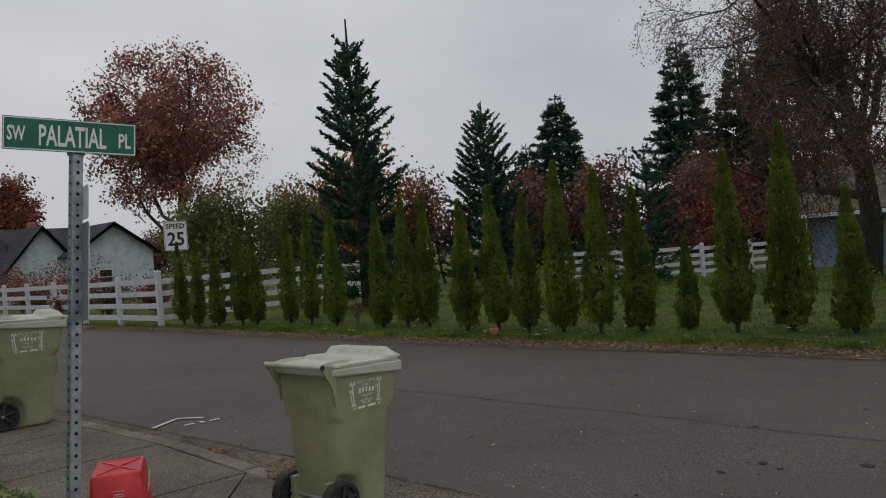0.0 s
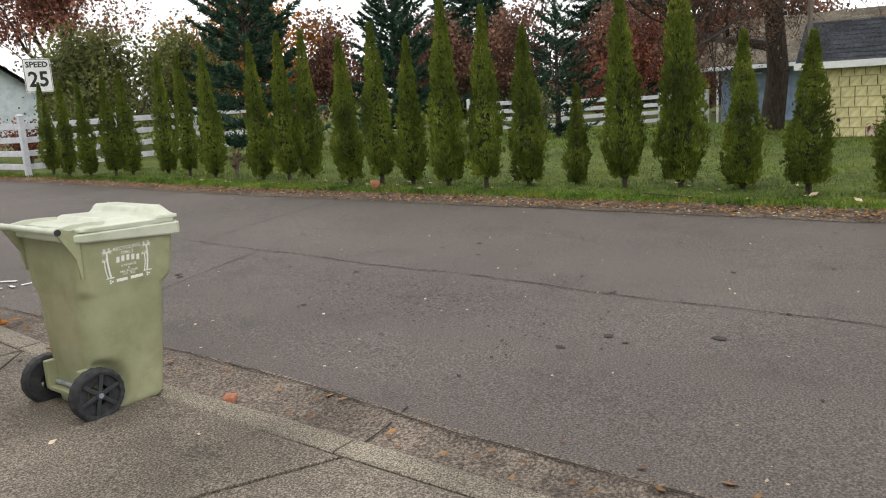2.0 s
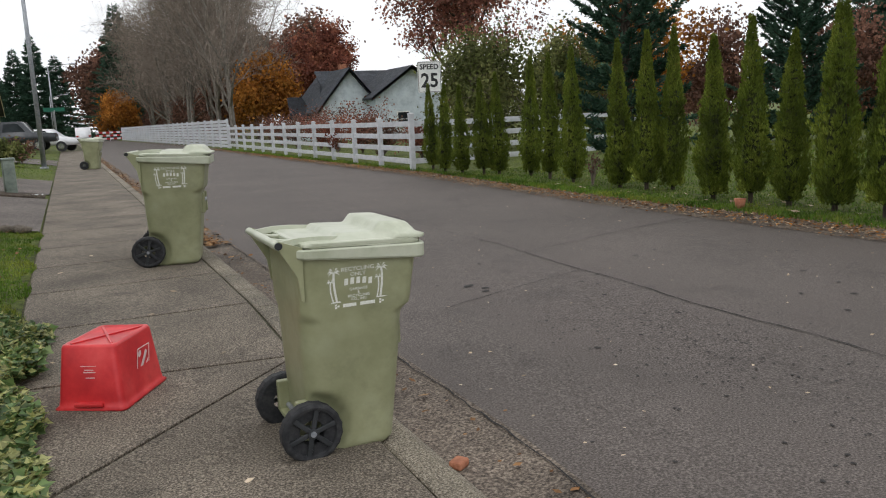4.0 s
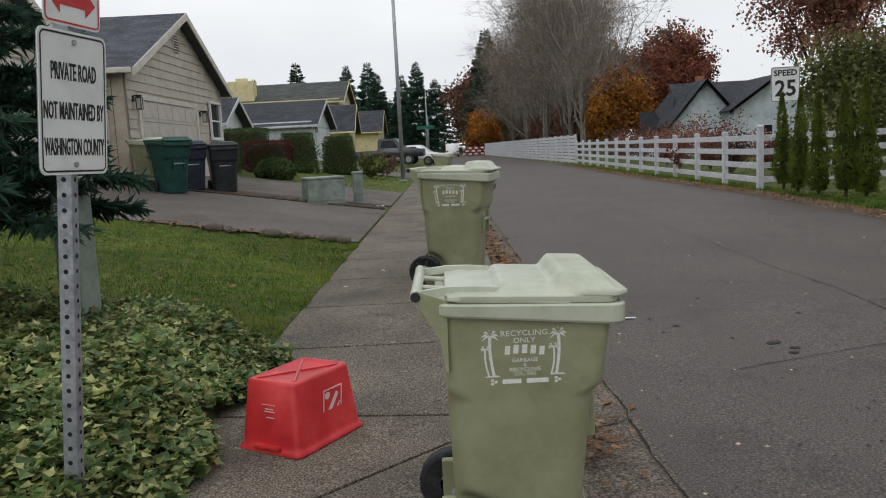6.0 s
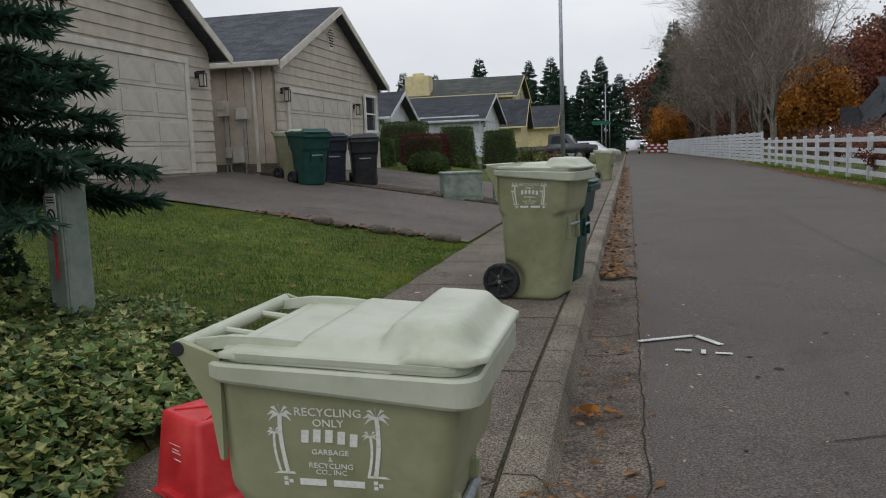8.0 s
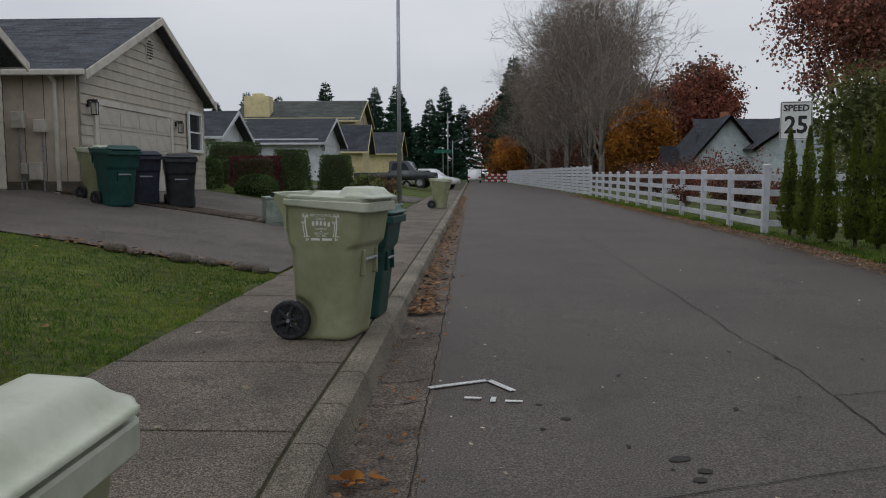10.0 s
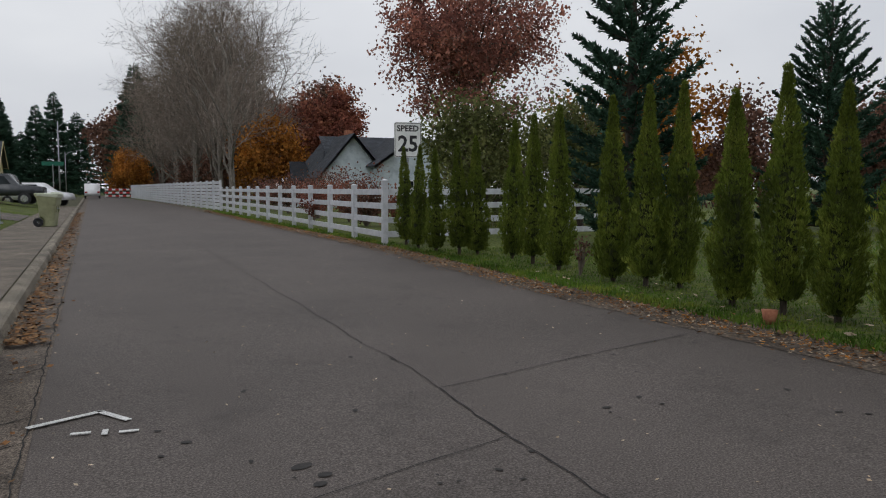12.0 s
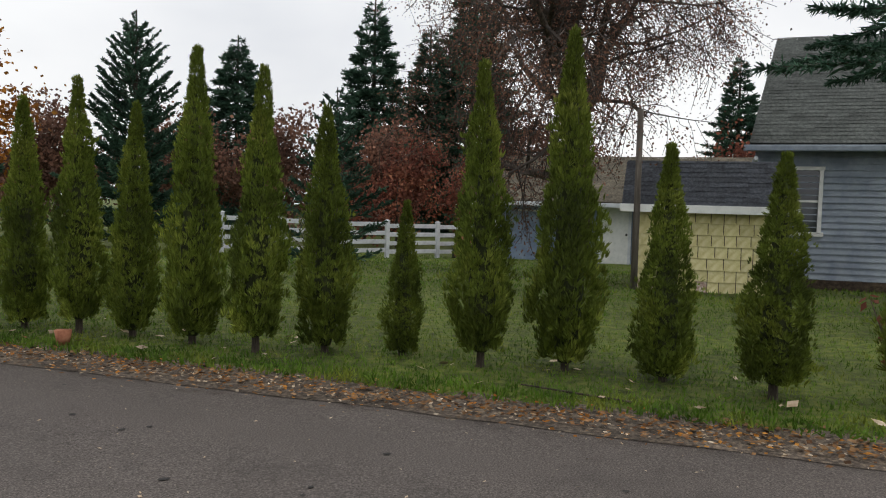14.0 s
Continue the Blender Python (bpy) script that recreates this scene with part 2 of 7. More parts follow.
M_glass = mat("window_glass", [(0.02, 0.025, 0.03), (0.035, 0.042, 0.05)], 1, 2, 0.08, 0.0, big=0.3, spec=0.7)
M_darkvoid = mat("dark_interior", [(0.015, 0.015, 0.016), (0.025, 0.025, 0.026)], 2, 2, 0.9, 0.0, big=0.2)
M_bark = mat("dark_bark", [(0.03, 0.023, 0.018), (0.06, 0.047, 0.036), (0.10, 0.08, 0.062)], 18, 8, 0.95, 0.9, 40, 0.02, big=0.25, stretch=(1, 1, 0.25))
M_palebark = mat("pale_bark", [(0.10, 0.088, 0.075), (0.17, 0.15, 0.128), (0.26, 0.235, 0.2)], 12, 8, 0.9, 0.6, 40, 0.01, big=0.2, stretch=(1, 1, 0.3))
M_woodpole = mat("weathered_pole", [(0.06, 0.05, 0.042), (0.10, 0.086, 0.073), (0.15, 0.13, 0.11)], 15, 8, 0.95, 0.6, 40, 0.01, big=0.2, stretch=(1, 1, 0.1))
M_thuja = mat("thuja_spray", [(0.084, 0.115, 0.02), (0.148, 0.195, 0.028), (0.254, 0.285, 0.053)], 3.0, 6, 0.75, 0, island=0.4, big=0.35, bigscale=1.5, rand=0.12, spec=0.25, leafy=0.42)
# near-black green: shade deep inside foliage, put into the colour
M_shadecore = mat("foliage_shade", [(0.018, 0.024, 0.007), (0.03, 0.039, 0.012), (0.051, 0.06, 0.021)], 10, 6, 0.95, 0.5, 40, 0.02, big=0.3)
M_fir = mat("fir_needle", [(0.022, 0.053, 0.034), (0.042, 0.091, 0.06), (0.075, 0.142, 0.094)], 1.2, 5, 0.7, 0, island=0.4, big=0.3, bigscale=0.6, spec=0.3, leafy=0.42)
M_firdark = mat("dark_fir_needle", [(0.015, 0.03, 0.019), (0.027, 0.053, 0.033), (0.049, 0.085, 0.051)], 1.2, 5, 0.75, 0, island=0.4, big=0.3, bigscale=0.6, spec=0.25, leafy=0.42)
M_maple = mat("maple_red_leaf", [(0.15, 0.070, 0.060), (0.28, 0.120, 0.092), (0.46, 0.21, 0.145)], 0.7, 5, 0.8, 0, island=0.45, big=0.35, bigscale=0.35, spec=0.2, leafy=0.42)
M_redleaf = mat("scarlet_leaf", [(0.13, 0.05, 0.036), (0.225, 0.08, 0.055), (0.34, 0.15, 0.085)], 0.7, 5, 0.8, 0, island=0.45, big=0.35, bigscale=0.35, spec=0.2, leafy=0.42)
M_orange = mat("orange_leaf", [(0.202, 0.076, 0.015), (0.342, 0.139, 0.025), (0.455, 0.215, 0.045)], 0.7, 5, 0.8, 0, island=0.45, big=0.35, bigscale=0.35, spec=0.2, leafy=0.42)
M_brownleaf = mat("brown_leaf", [(0.085, 0.049, 0.038), (0.161, 0.087, 0.064), (0.265, 0.141, 0.095)], 0.7, 5, 0.85, 0, island=0.45, big=0.3, bigscale=0.35, spec=0.2, leafy=0.42)
M_olive = mat("olive_leaf", [(0.068, 0.085, 0.025), (0.127, 0.144, 0.047), (0.22, 0.22, 0.085)], 0.9, 5, 0.8, 0, island=0.45, big=0.35, bigscale=0.4, spec=0.25, leafy=0.42)
M_twig = mat("twig", [(0.125, 0.098, 0.08), (0.205, 0.168, 0.140), (0.30, 0.255, 0.21)], 3, 5, 0.95, 0, island=0.3, big=0.25)
M_hedge = mat("clipped_hedge_leaf", [(0.036, 0.069, 0.02), (0.065, 0.11, 0.033), (0.106, 0.155, 0.049)], 2, 5, 0.7, 0, island=0.4, big=0.3, bigscale=1, spec=0.3, leafy=0.42)
M_redhedge = mat("burgundy_hedge_leaf", [(0.06, 0.012, 0.016), (0.105, 0.02, 0.024), (0.15, 0.035, 0.035)], 2, 5, 0.7, 0, island=0.4, big=0.3, bigscale=1, spec=0.3, leafy=0.42)
M_ivy = mat("ivy_leaf_green", [(0.056, 0.11, 0.034), (0.115, 0.19, 0.06), (0.20, 0.28, 0.095)], 4, 5, 0.45, 0, island=0.45, big=0.25, bigscale=2, spec=0.5, leafy=0.42)
M_ivycream = mat("ivy_leaf_cream", [(0.23, 0.25, 0.075), (0.39, 0.40, 0.15), (0.53, 0.53, 0.25)], 4, 5, 0.5, 0, island=0.4, big=0.25, bigscale=2, spec=0.4, leafy=0.42)
M_deadleaf = mat("fallen_leaf", [(0.101, 0.047, 0.02), (0.187, 0.094, 0.039), (0.281, 0.172, 0.086)], 8, 4, 0.85, 0.1, island=0.5, big=0.35, bigscale=0.8, spec=0.2)
M_paleleaf = mat("pale_fallen_leaf", [(0.30, 0.22, 0.14), (0.42, 0.33, 0.23), (0.55, 0.46, 0.35)], 8, 4, 0.85, 0.1, island=0.4, big=0.3, bigscale=0.8, spec=0.2)
M_crack = mat("tar_crack", [(0.010, 0.010, 0.010), (0.02, 0.019, 0.018)], 30, 4, 0.9, 0, big=0.2)
M_moss = mat("joint_moss", [(0.025, 0.024, 0.010), (0.05, 0.05, 0.02), (0.085, 0.075, 0.035)], 25, 6, 0.95, 0.4, 80, big=0.3)
M_lampglass = mat("frosted_lamp_glass", [(0.5, 0.48, 0.42), (0.6, 0.58, 0.5)], 5, 3, 0.4, 0, big=0.05)
M_carwhite = mat("white_car_paint", [(0.66, 0.67, 0.69), (0.74, 0.75, 0.77)], 2, 3, 0.22, 0, big=0.04, spec=0.6)
M_cargrey = mat("charcoal_car_paint", [(0.03, 0.034, 0.04), (0.05, 0.055, 0.062)], 2, 3, 0.25, 0, big=0.06, spec=0.6)
M_chrome = mat("chrome", [(0.5, 0.5, 0.52), (0.62, 0.62, 0.64)], 5, 3, 0.25, 0, metal=0.9, big=0.05)
M_taillight = mat("tail_light_red", [(0.3, 0.012, 0.012), (0.4, 0.02, 0.02)], 5, 3, 0.3, 0, big=0.05)
M_terracotta = mat("terracotta", [(0.24, 0.09, 0.05), (0.34, 0.135, 0.075), (0.42, 0.19, 0.11)], 12, 6, 0.85, 0.3, 60, big=0.2)


# ---- mesh helpers ----
def link_bm(name, bm, material, parent=None, label="", smooth=False):
    me = bpy.data.meshes.new(name)
    bm.to_mesh(me)
    bm.free()
    me.materials.append(material)
    if smooth:
        for p in me.polygons:
            p.use_smooth = True
    ob = new(name, me)
    if parent is not None:
        ob.parent = parent
    if label:
        ob["label"] = label
    return ob


def part(name, bm, material, parent, label="", smooth=False):
    return link_bm(name, bm, material, parent, label, smooth)


def raw(name, verts, faces, material, parent=None, label="", smooth=False):
    me = bpy.data.meshes.new(name)
    me.from_pydata(verts, [], faces)
    me.materials.append(material)
    if smooth:
        me.polygons.foreach_set("use_smooth", [True] * len(me.polygons))
    ob = new(name, me)
    if parent is not None:
        ob.parent = parent
    if label:
        ob["label"] = label
    return ob


def quads(name, Q, material, parent=None, label=""):
    """Q: array (n, 4, 3) of loose four-cornered leaves."""
    Q = np.asarray(Q, dtype=np.float64)
    n = len(Q)
    me = bpy.data.meshes.new(name)
    me.vertices.add(4 * n)
    me.vertices.foreach_set("co", Q.reshape(-1))
    me.loops.add(4 * n)
    me.loops.foreach_set("vertex_index", np.arange(4 * n, dtype=np.int32))
    me.polygons.add(n)
    me.polygons.foreach_set("loop_start", np.arange(0, 4 * n, 4, dtype=np.int32))
    me.update(calc_edges=True)
    me.validate()
    me.materials.append(material)
    ob = new(name, me)
    if parent is not None:
        ob.parent = parent
    if label:
        ob["label"] = label
    return ob


def empty(name, m, label, category, group="", kind=""):
    e = new(name)
    e.empty_display_size = 0.2
    e.matrix_world = m
    return tagged(e, label, category, group, kind)


def box(bm, c, s, bevel=0.0, m=None, taper=(1, 1)):
    """A box of size s about c, top scaled by taper, edges bevelled."""
    r = bmesh.ops.create_cube(bm, size=1)
    vs = r["verts"]
    for v in vs:
        k = taper if v.co.z > 0 else (1, 1)
        v.co = Vector((v.co.x * s[0] * k[0], v.co.y * s[1] * k[1], v.co.z * s[2]))
    if bevel:
        es = list({e for v in vs for e in v.link_edges})
        r2 = bmesh.ops.bevel(bm, geom=es, offset=bevel, segments=2, affect="EDGES", profile=0.5)
        vs = list({v for f in r2["faces"] for v in f.verts} | {v for v in vs if v.is_valid})
    mm = Matrix.Translation(c) @ (m or Matrix.Identity(4))
    bmesh.ops.transform(bm, matrix=mm, verts=vs)
    return vs


def cyl(bm, p0, p1, r0, r1=None, seg=12, caps=True):
    """A round bar from p0 to p1."""
    p0, p1 = Vector(p0), Vector(p1)
    r1 = r0 if r1 is None else r1
    d = p1 - p0
    m = Matrix.Translation((p0 + p1) / 2) @ d.to_track_quat("Z", "Y").to_matrix().to_4x4()
    return bmesh.ops.create_cone(bm, cap_ends=caps, segments=seg, radius1=r0, radius2=r1, depth=d.length, matrix=m)["verts"]


def sheet(name, xs, ys, height, material, parent=None):
    """A ground sheet over a grid of places, with height(x, y)."""
    verts = [(x, y, height(x, y)) for y in ys for x in xs]
    k = len(xs)
    faces = [(j * k + i, j * k + i + 1, (j + 1) * k + i + 1, (j + 1) * k + i) for j in range(len(ys) - 1) for i in range(k - 1)]
    return raw(name, verts, faces, material, parent, smooth=True)


def ribbon(name, pts, width, z, material, parent=None, jitter=0.0, rng=None):
    """A thin raised strip along a line, for cracks and joints."""
    rng = rng or random.Random(3)
    verts, faces = [], []
    for i, (x, y) in enumerate(pts):
        a, b = pts[max(0, i - 1)], pts[min(len(pts) - 1, i + 1)]
        d = Vector((b[0] - a[0], b[1] - a[1])).normalized()
        w = width * (0.6 + 0.8 * rng.random()) / 2
        ox, oy = rng.uniform(-jitter, jitter), rng.uniform(-jitter, jitter)
        zz = z(x, y) if callable(z) else z
        verts += [(x - d.y * w + ox, y + d.x * w + oy, zz), (x + d.y * w + ox, y - d.x * w + oy, zz)]
    for i in range(len(pts) - 1):
        faces.append((2 * i, 2 * i + 1, 2 * i + 3, 2 * i + 2))
    return raw(name, verts, faces, material, parent)


def line(a, b, step=0.25):
    n = max(1, int(math.dist(a, b) / step))
    return [(a[0] + (b[0] - a[0]) * i / n, a[1] + (b[1] - a[1]) * i / n) for i in range(n + 1)]


def words(text, size, m, material, parent, name="lettering", bold=0.0, squeeze=1.0, align="CENTER"):
    """Flat lettering in the built-in face, turned into a mesh."""
    cu = bpy.data.curves.new(name, "FONT")
    cu.body, cu.size, cu.align_x, cu.align_y = text, size, align, "CENTER"
    cu.offset, cu.extrude, cu.resolution_u = bold, 0.0008, 2
    tmp = bpy.data.objects.new(name, cu)
    me = bpy.data.meshes.new_from_object(tmp)
    bpy.data.objects.remove(tmp)
    bpy.data.curves.remove(cu)
    me.transform(Matrix.Diagonal((squeeze, 1, 1, 1)))
    me.materials.clear()
    me.materials.append(material)
    ob = new(name, me)
    ob.parent = parent
    ob.matrix_local = m
    return ob


def words_fit(text, w, h, m, material, parent, bold=0.0):
    """Lettering stretched to a given width and height."""
    ob = words(text, 0.1, Matrix.Identity(4), material, parent, bold=bold)
    co = np.array([v.co for v in ob.data.vertices])
    lo, hi = co.min(0), co.max(0)
    c, k = (lo + hi) / 2, (w / (hi[0] - lo[0]), h / (hi[1] - lo[1]))
    ob.data.transform(Matrix.Diagonal((k[0], k[1], 1, 1)) @ Matrix.Translation((-c[0], -c[1], 0)))
    ob.matrix_local = m
    return ob


def smooth(a, b, x):
    t = min(1, max(0, (x - a) / (b - a)))
    return t * t * (3 - 2 * t)


# ---- ground, road, kerb, paving ----
def edge_right(y):
    return 5.58 + 0.45 * smooth(2, 12, y) + 0.25 * smooth(20, 45, y) - 1.2 * smooth(50, 110, y)


def slope_left(x):
    return 0.14 + 0.15 * min(max(-2.05 - x, 0), 6.0)


def lawn_right(x):
    return 0.09 - 0.48 * smooth(13, 27, x)


def paving(x, y):
    k = smooth(-3.3, -1.0, y)
    low = 0.035 + 0.045 * min(max((-0.6 - x) / 1.4, 0), 2.2)
    return k * 0.13 + (1 - k) * low


def ground_z(x, y):
    e = edge_right(y)
    n = 0.02 * noise.noise((x * 0.7, y * 0.7, 0))
    if x < -2.0:
        k = smooth(-4.4, -2.6, y)
        near = slope_left(x) - 0.012 + n * smooth(-2.0, -2.6, x)
        return near * k + (-0.09 + 0.12 * smooth(-2.6, -5, x)) * (1 - k)
    if x < e - 0.2:
        return -0.12
    if x < e + 0.35:
        return -0.12 + 0.19 * smooth(e - 0.2, e + 0.35, x)
    return lawn_right(x) + n - 0.02 + 0.02 * smooth(e, e + 1.2, x)


gx = [-900, -400, -200, -100, -60, -40, -25, -16, -12, -9, -8.2, -7.4, -6.6, -5.8, -5, -4.2, -3.6, -3.0, -2.6, -2.3, -2.06, -1.98, -1, 2, 4.3]
gx += [4.4 + 0.1 * i for i in range(26)] + [7.2, 7.6, 8, 9, 10, 11.5, 13, 15, 17, 19, 21, 23, 25, 27, 30, 35, 42, 55, 80, 120, 200, 400, 900]
gy = [-900, -300, -100, -50, -30, -20, -14, -11] + [-10 + 0.5 * i for i in range(60)] + [20.5 + 2 * i for i in range(50)] + [125, 140, 170, 220, 400, 900]
ground = tagged(sheet("ground", gx, gy, ground_z, M_turf), "damp green turf rising to the houses", "ground", kind="structure")

def gutter_edge(y):
    return -0.11 * (1 - smooth(-5.6, -4.0, y))


ry = [-60, -30, -15] + [-10 + i for i in range(130)] + [130, 160]
rv, rf = [], []
for y in ry:
    e = edge_right(y)
    for k in range(9):
        x = e * k / 8 if k else gutter_edge(y)
        rv.append((x + (0.05 * noise.noise((0, y * 1.7, 3)) if k == 8 else 0), y, 0.02 * math.sin(math.pi * k / 8)))
rf = [(j * 9 + i, j * 9 + i + 1, (j + 1) * 9 + i + 1, (j + 1) * 9 + i) for j in range(len(ry) - 1) for i in range(8)]
road = tagged(raw("road", rv, rf, M_asphalt, smooth=True), "worn dark grey asphalt road with cracks", "road", kind="structure")

# private side road beyond the corner
bm = bmesh.new()
box(bm, (-20, -13.2, -0.06), (39.9, 6.0, 0.1))
tagged(link_bm("road_side", bm, M_asphalt), "asphalt side road joining at the corner", "road", kind="structure")

# gutter pan, shallow dish of stained concrete
gyv = [-30, -20, -12, -9] + [-8 + 0.5 * i for i in range(80)] + [34 + 3 * i for i in range(40)]
gv = [(x, y, z) for y in gyv for x, z in ((-0.36, -0.018), (-0.2, -0.022), (-0.02 + gutter_edge(y), -0.002), (0.02 + gutter_edge(y), 0.0045))]
gf = [(j * 4 + i, j * 4 + i + 1, (j + 1) * 4 + i + 1, (j + 1) * 4 + i) for j in range(len(gyv) - 1) for i in range(3)]
gutter = tagged(raw("gutter", gv, gf, M_gutter, smooth=True), "damp stained concrete gutter with leaf litter", "gutter", kind="structure")


def kerb_piece(y0, y1, parent):
    n = 5
    prof = lambda z: [(-0.555, -0.1), (-0.555, z - 0.006), (-0.545, z), (-0.43, z), (-0.395, z - 0.02), (-0.355, -0.02), (-0.355, -0.1)]
    verts, faces = [], []
    for i in range(n + 1):
        y = y0 + 0.007 + (y1 - y0 - 0.014) * i / n
        z = max(paving(-0.55, y), 0.03)
        verts += [(x, y, h) for x, h in prof(z)]
    for i in range(n):
        for k in range(6):
            faces.append((i * 7 + k, i * 7 + k + 1, (i + 1) * 7 + k + 1, (i + 1) * 7 + k))
    faces += [tuple(range(6, -1, -1)), tuple(range(n * 7, n * 7 + 7))]
    return raw("kerb_stone", verts, faces, M_kerb, parent)


kerb = empty("kerb", Matrix.Identity(4), "weathered concrete kerb with a dropped ramp", "kerb", kind="structure")
ky = [-24, -18, -14, -11, -9, -7, -5.05, -3.6, -2.4, -1.35, -0.75, -0.08, 1.5, 2.85, 4.4, 6.3, 8.2, 10.2] + [12 + 2 * i for i in range(20)] + [58, 70, 90, 120]
for a, b in zip(ky, ky[1:]):
    kerb_piece(a, b, kerb)


def slab(name, poly, parent, material=M_concrete, height=paving, gap=0.019):
    c = Vector((sum(p[0] for p in poly) / len(poly), sum(p[1] for p in poly) / len(poly)))
    pts = []
    for p in poly:
        d = (c - Vector(p)).normalized() * gap
        pts.append((p[0] + d.x, p[1] + d.y))
    n = len(pts)
    verts = [(x, y, height(x, y)) for x, y in pts] + [(x, y, height(x, y) - 0.12) for x, y in pts]
    verts += [(x + (c.x - x) * 0.012, y + (c.y - y) * 0.012, height(x, y) + 0.003) for x, y in pts]
    faces = [tuple(range(2 * n, 3 * n))]
    for i in range(n):
        j = (i + 1) % n
        faces += [(i, j, 2 * n + j, 2 * n + i), (n + i, n + j, j, i)]
    return raw(name, verts, faces, material, parent)


pavement = empty("pavement", Matrix.Identity(4), "weathered concrete sidewalk slabs with mossy joints", "pavement", kind="structure")
bed = sheet("joint_bed", [-6.5, -5, -4, -3, -2.1, -1.6, -1.1, -0.56], [-8.4 + 0.4 * i for i in range(20)] + [0, 2, 4, 8, 12, 20, 30, 50, 120], lambda x, y: paving(x, y) - 0.014, M_moss, pavement)
ys = [-1.2, 0.15, 1.5, 2.9, 4.45, 5.85, 7.3, 8.75, 10.2] + [11.6 + 1.45 * i for i in range(30)]
for a, b in zip(ys, ys[1:]):
    slab("slab", [(-2.05, a), (-0.56, a), (-0.56, b), (-2.05, b)], pavement)
slab("slab", [(-2.05, -2.38), (-0.56, -2.46), (-0.56, -1.2), (-2.05, -1.2)], pavement)
slab("slab", [(-2.05, -3.98), (-0.56, -2.46), (-2.05, -2.38)], pavement)
slab("slab", [(-0.56, -2.46), (-2.05, -3.98), (-2.75, -4.7), (-1.9, -4.62), (-1.51, -4.73), (-0.56, -5.12)], pavement)
slab("slab", [(-0.56, -5.12), (-1.51, -4.73), (-1.9, -4.62), (-2.2, -6.6), (-0.56, -6.9)], pavement)
slab("slab", [(-1.9, -4.62), (-2.75, -4.7), (-3.9, -5.1), (-4.2, -6.4), (-2.2, -6.6)], pavement)
slab("slab", [(-3.9, -5.1), (-5.3, -5.1), (-5.6, -6.4), (-4.2, -6.4)], pavement)
slab("slab", [(-0.56, -6.9), (-2.2, -6.6), (-2.4, -8.4), (-0.56, -8.4)], pavement)
slab("slab", [(-2.2, -6.6), (-4.2, -6.4), (-4.4, -8.4), (-2.4, -8.4)], pavement)
slab("slab", [(-4.2, -6.4), (-5.6, -6.4), (-6.0, -8.4), (-4.4, -8.4)], pavement)

# driveways climbing to the garages
def drive_z(x, y):
    return slope_left(x) + 0.012


for lo, hi, far in ((4.55, 10.15, -8.2), (11.3, 16.6, -7.4), (27.5, 33.5, -9.0)):
    xs = [far, -6.5, -5, -3.5, -2.06]
    d = sheet("driveway", xs, [lo, (lo + hi) / 2, hi], drive_z, M_drive)
    tagged(d, "grey-brown exposed aggregate concrete driveway", "driveway", kind="structure")
bm = bmesh.new()
for x in (-2.8, -3.9, -5.0, -6.1, -7.2):
    box(bm, (x, 10.72, slope_left(x) + 0.005), (1.1, 1.0, 0.06), 0.02, Matrix.Rotation(0.148, 4, "Y"))
tagged(link_bm("soil_strip", bm, M_soil), "bare dark soil strip beside the driveway", "soil", kind="structure")

# leafy gravel verge on the far side of the road
vy = [-30, -20] + [-12 + 0.4 * i for i in range(150)] + [50, 60, 80, 110]
vv, vf = [], []
for y in vy:
    e = edge_right(y)
    j = 0.07 * noise.noise((1, y * 1.3, 7)) + 0.05 * noise.noise((4, y * 4.0, 2))
    vv += [(e - 0.22 + j, y, 0.0072), (e + 0.05, y, 0.016), (e + 0.30 + 1.3 * j, y, 0.062), (e + 0.42 + 1.5 * j, y, 0.02)]
vf = [(j * 4 + i, j * 4 + i + 1, (j + 1) * 4 + i + 1, (j + 1) * 4 + i) for j in range(len(vy) - 1) for i in range(3)]
tagged(raw("verge", vv, vf, M_verge, smooth=True), "gravel verge strewn with brown fallen leaves", "verge", kind="structure")

# cracks across the asphalt
rz = lambda x, y: 0.02 * math.sin(math.pi * max(0, x) / edge_right(y)) + 0.006
wob = lambda p, s, a: [(x + a * noise.noise((y * 0.9, s, 0)) + 0.35 * a * noise.noise((y * 4, s, 5)), y + a * 0.6 * noise.noise((x * 1.4, y * .3, s))) for x, y in p]
for i, (pts, w) in enumerate((
        (line((2.55, 13.5), (2.36, -0.15), 0.12), 0.008), (line((2.36, -0.15), (2.27, -1.2), 0.08), 0.012), (line((2.27, -1.2), (2.0, -9.5), 0.1), 0.011),
        (line((2.36, -0.15), (5.2, 0.75), 0.12), 0.010), (line((2.27, -1.2), (0.7, -1.75), 0.12), 0.008))):
    tagged(ribbon("road_crack", wob(pts, i * 3.1, 0.05), w * 0.85, rz, M_crack, None, 0.007), "thin dark crack in the asphalt", "crack", "road cracks", "structure")
gut = [(-0.01 + gutter_edge(y) + 0.02 * noise.noise((0, y * 2, 1)), y) for y in [-9 + 0.1 * i for i in range(300)]]
tagged(ribbon("gutter_joint", gut, 0.008, 0.0075, M_crack, None, 0.009), "dark cracked joint between gutter and asphalt", "crack", kind="structure")
for i, y in enumerate((-4.98, -2.45, -0.25, 0.25, 1.6, 4.4, 7.3, 10.2)):
    tagged(ribbon("gutter_crack", line((-0.36, y - 0.05), (0.0, y), 0.06), 0.012, lambda x, yy: -0.012 + 0.02 * smooth(-0.15, 0, x), M_crack, None, 0.004), "crack across the gutter", "crack", kind="structure")

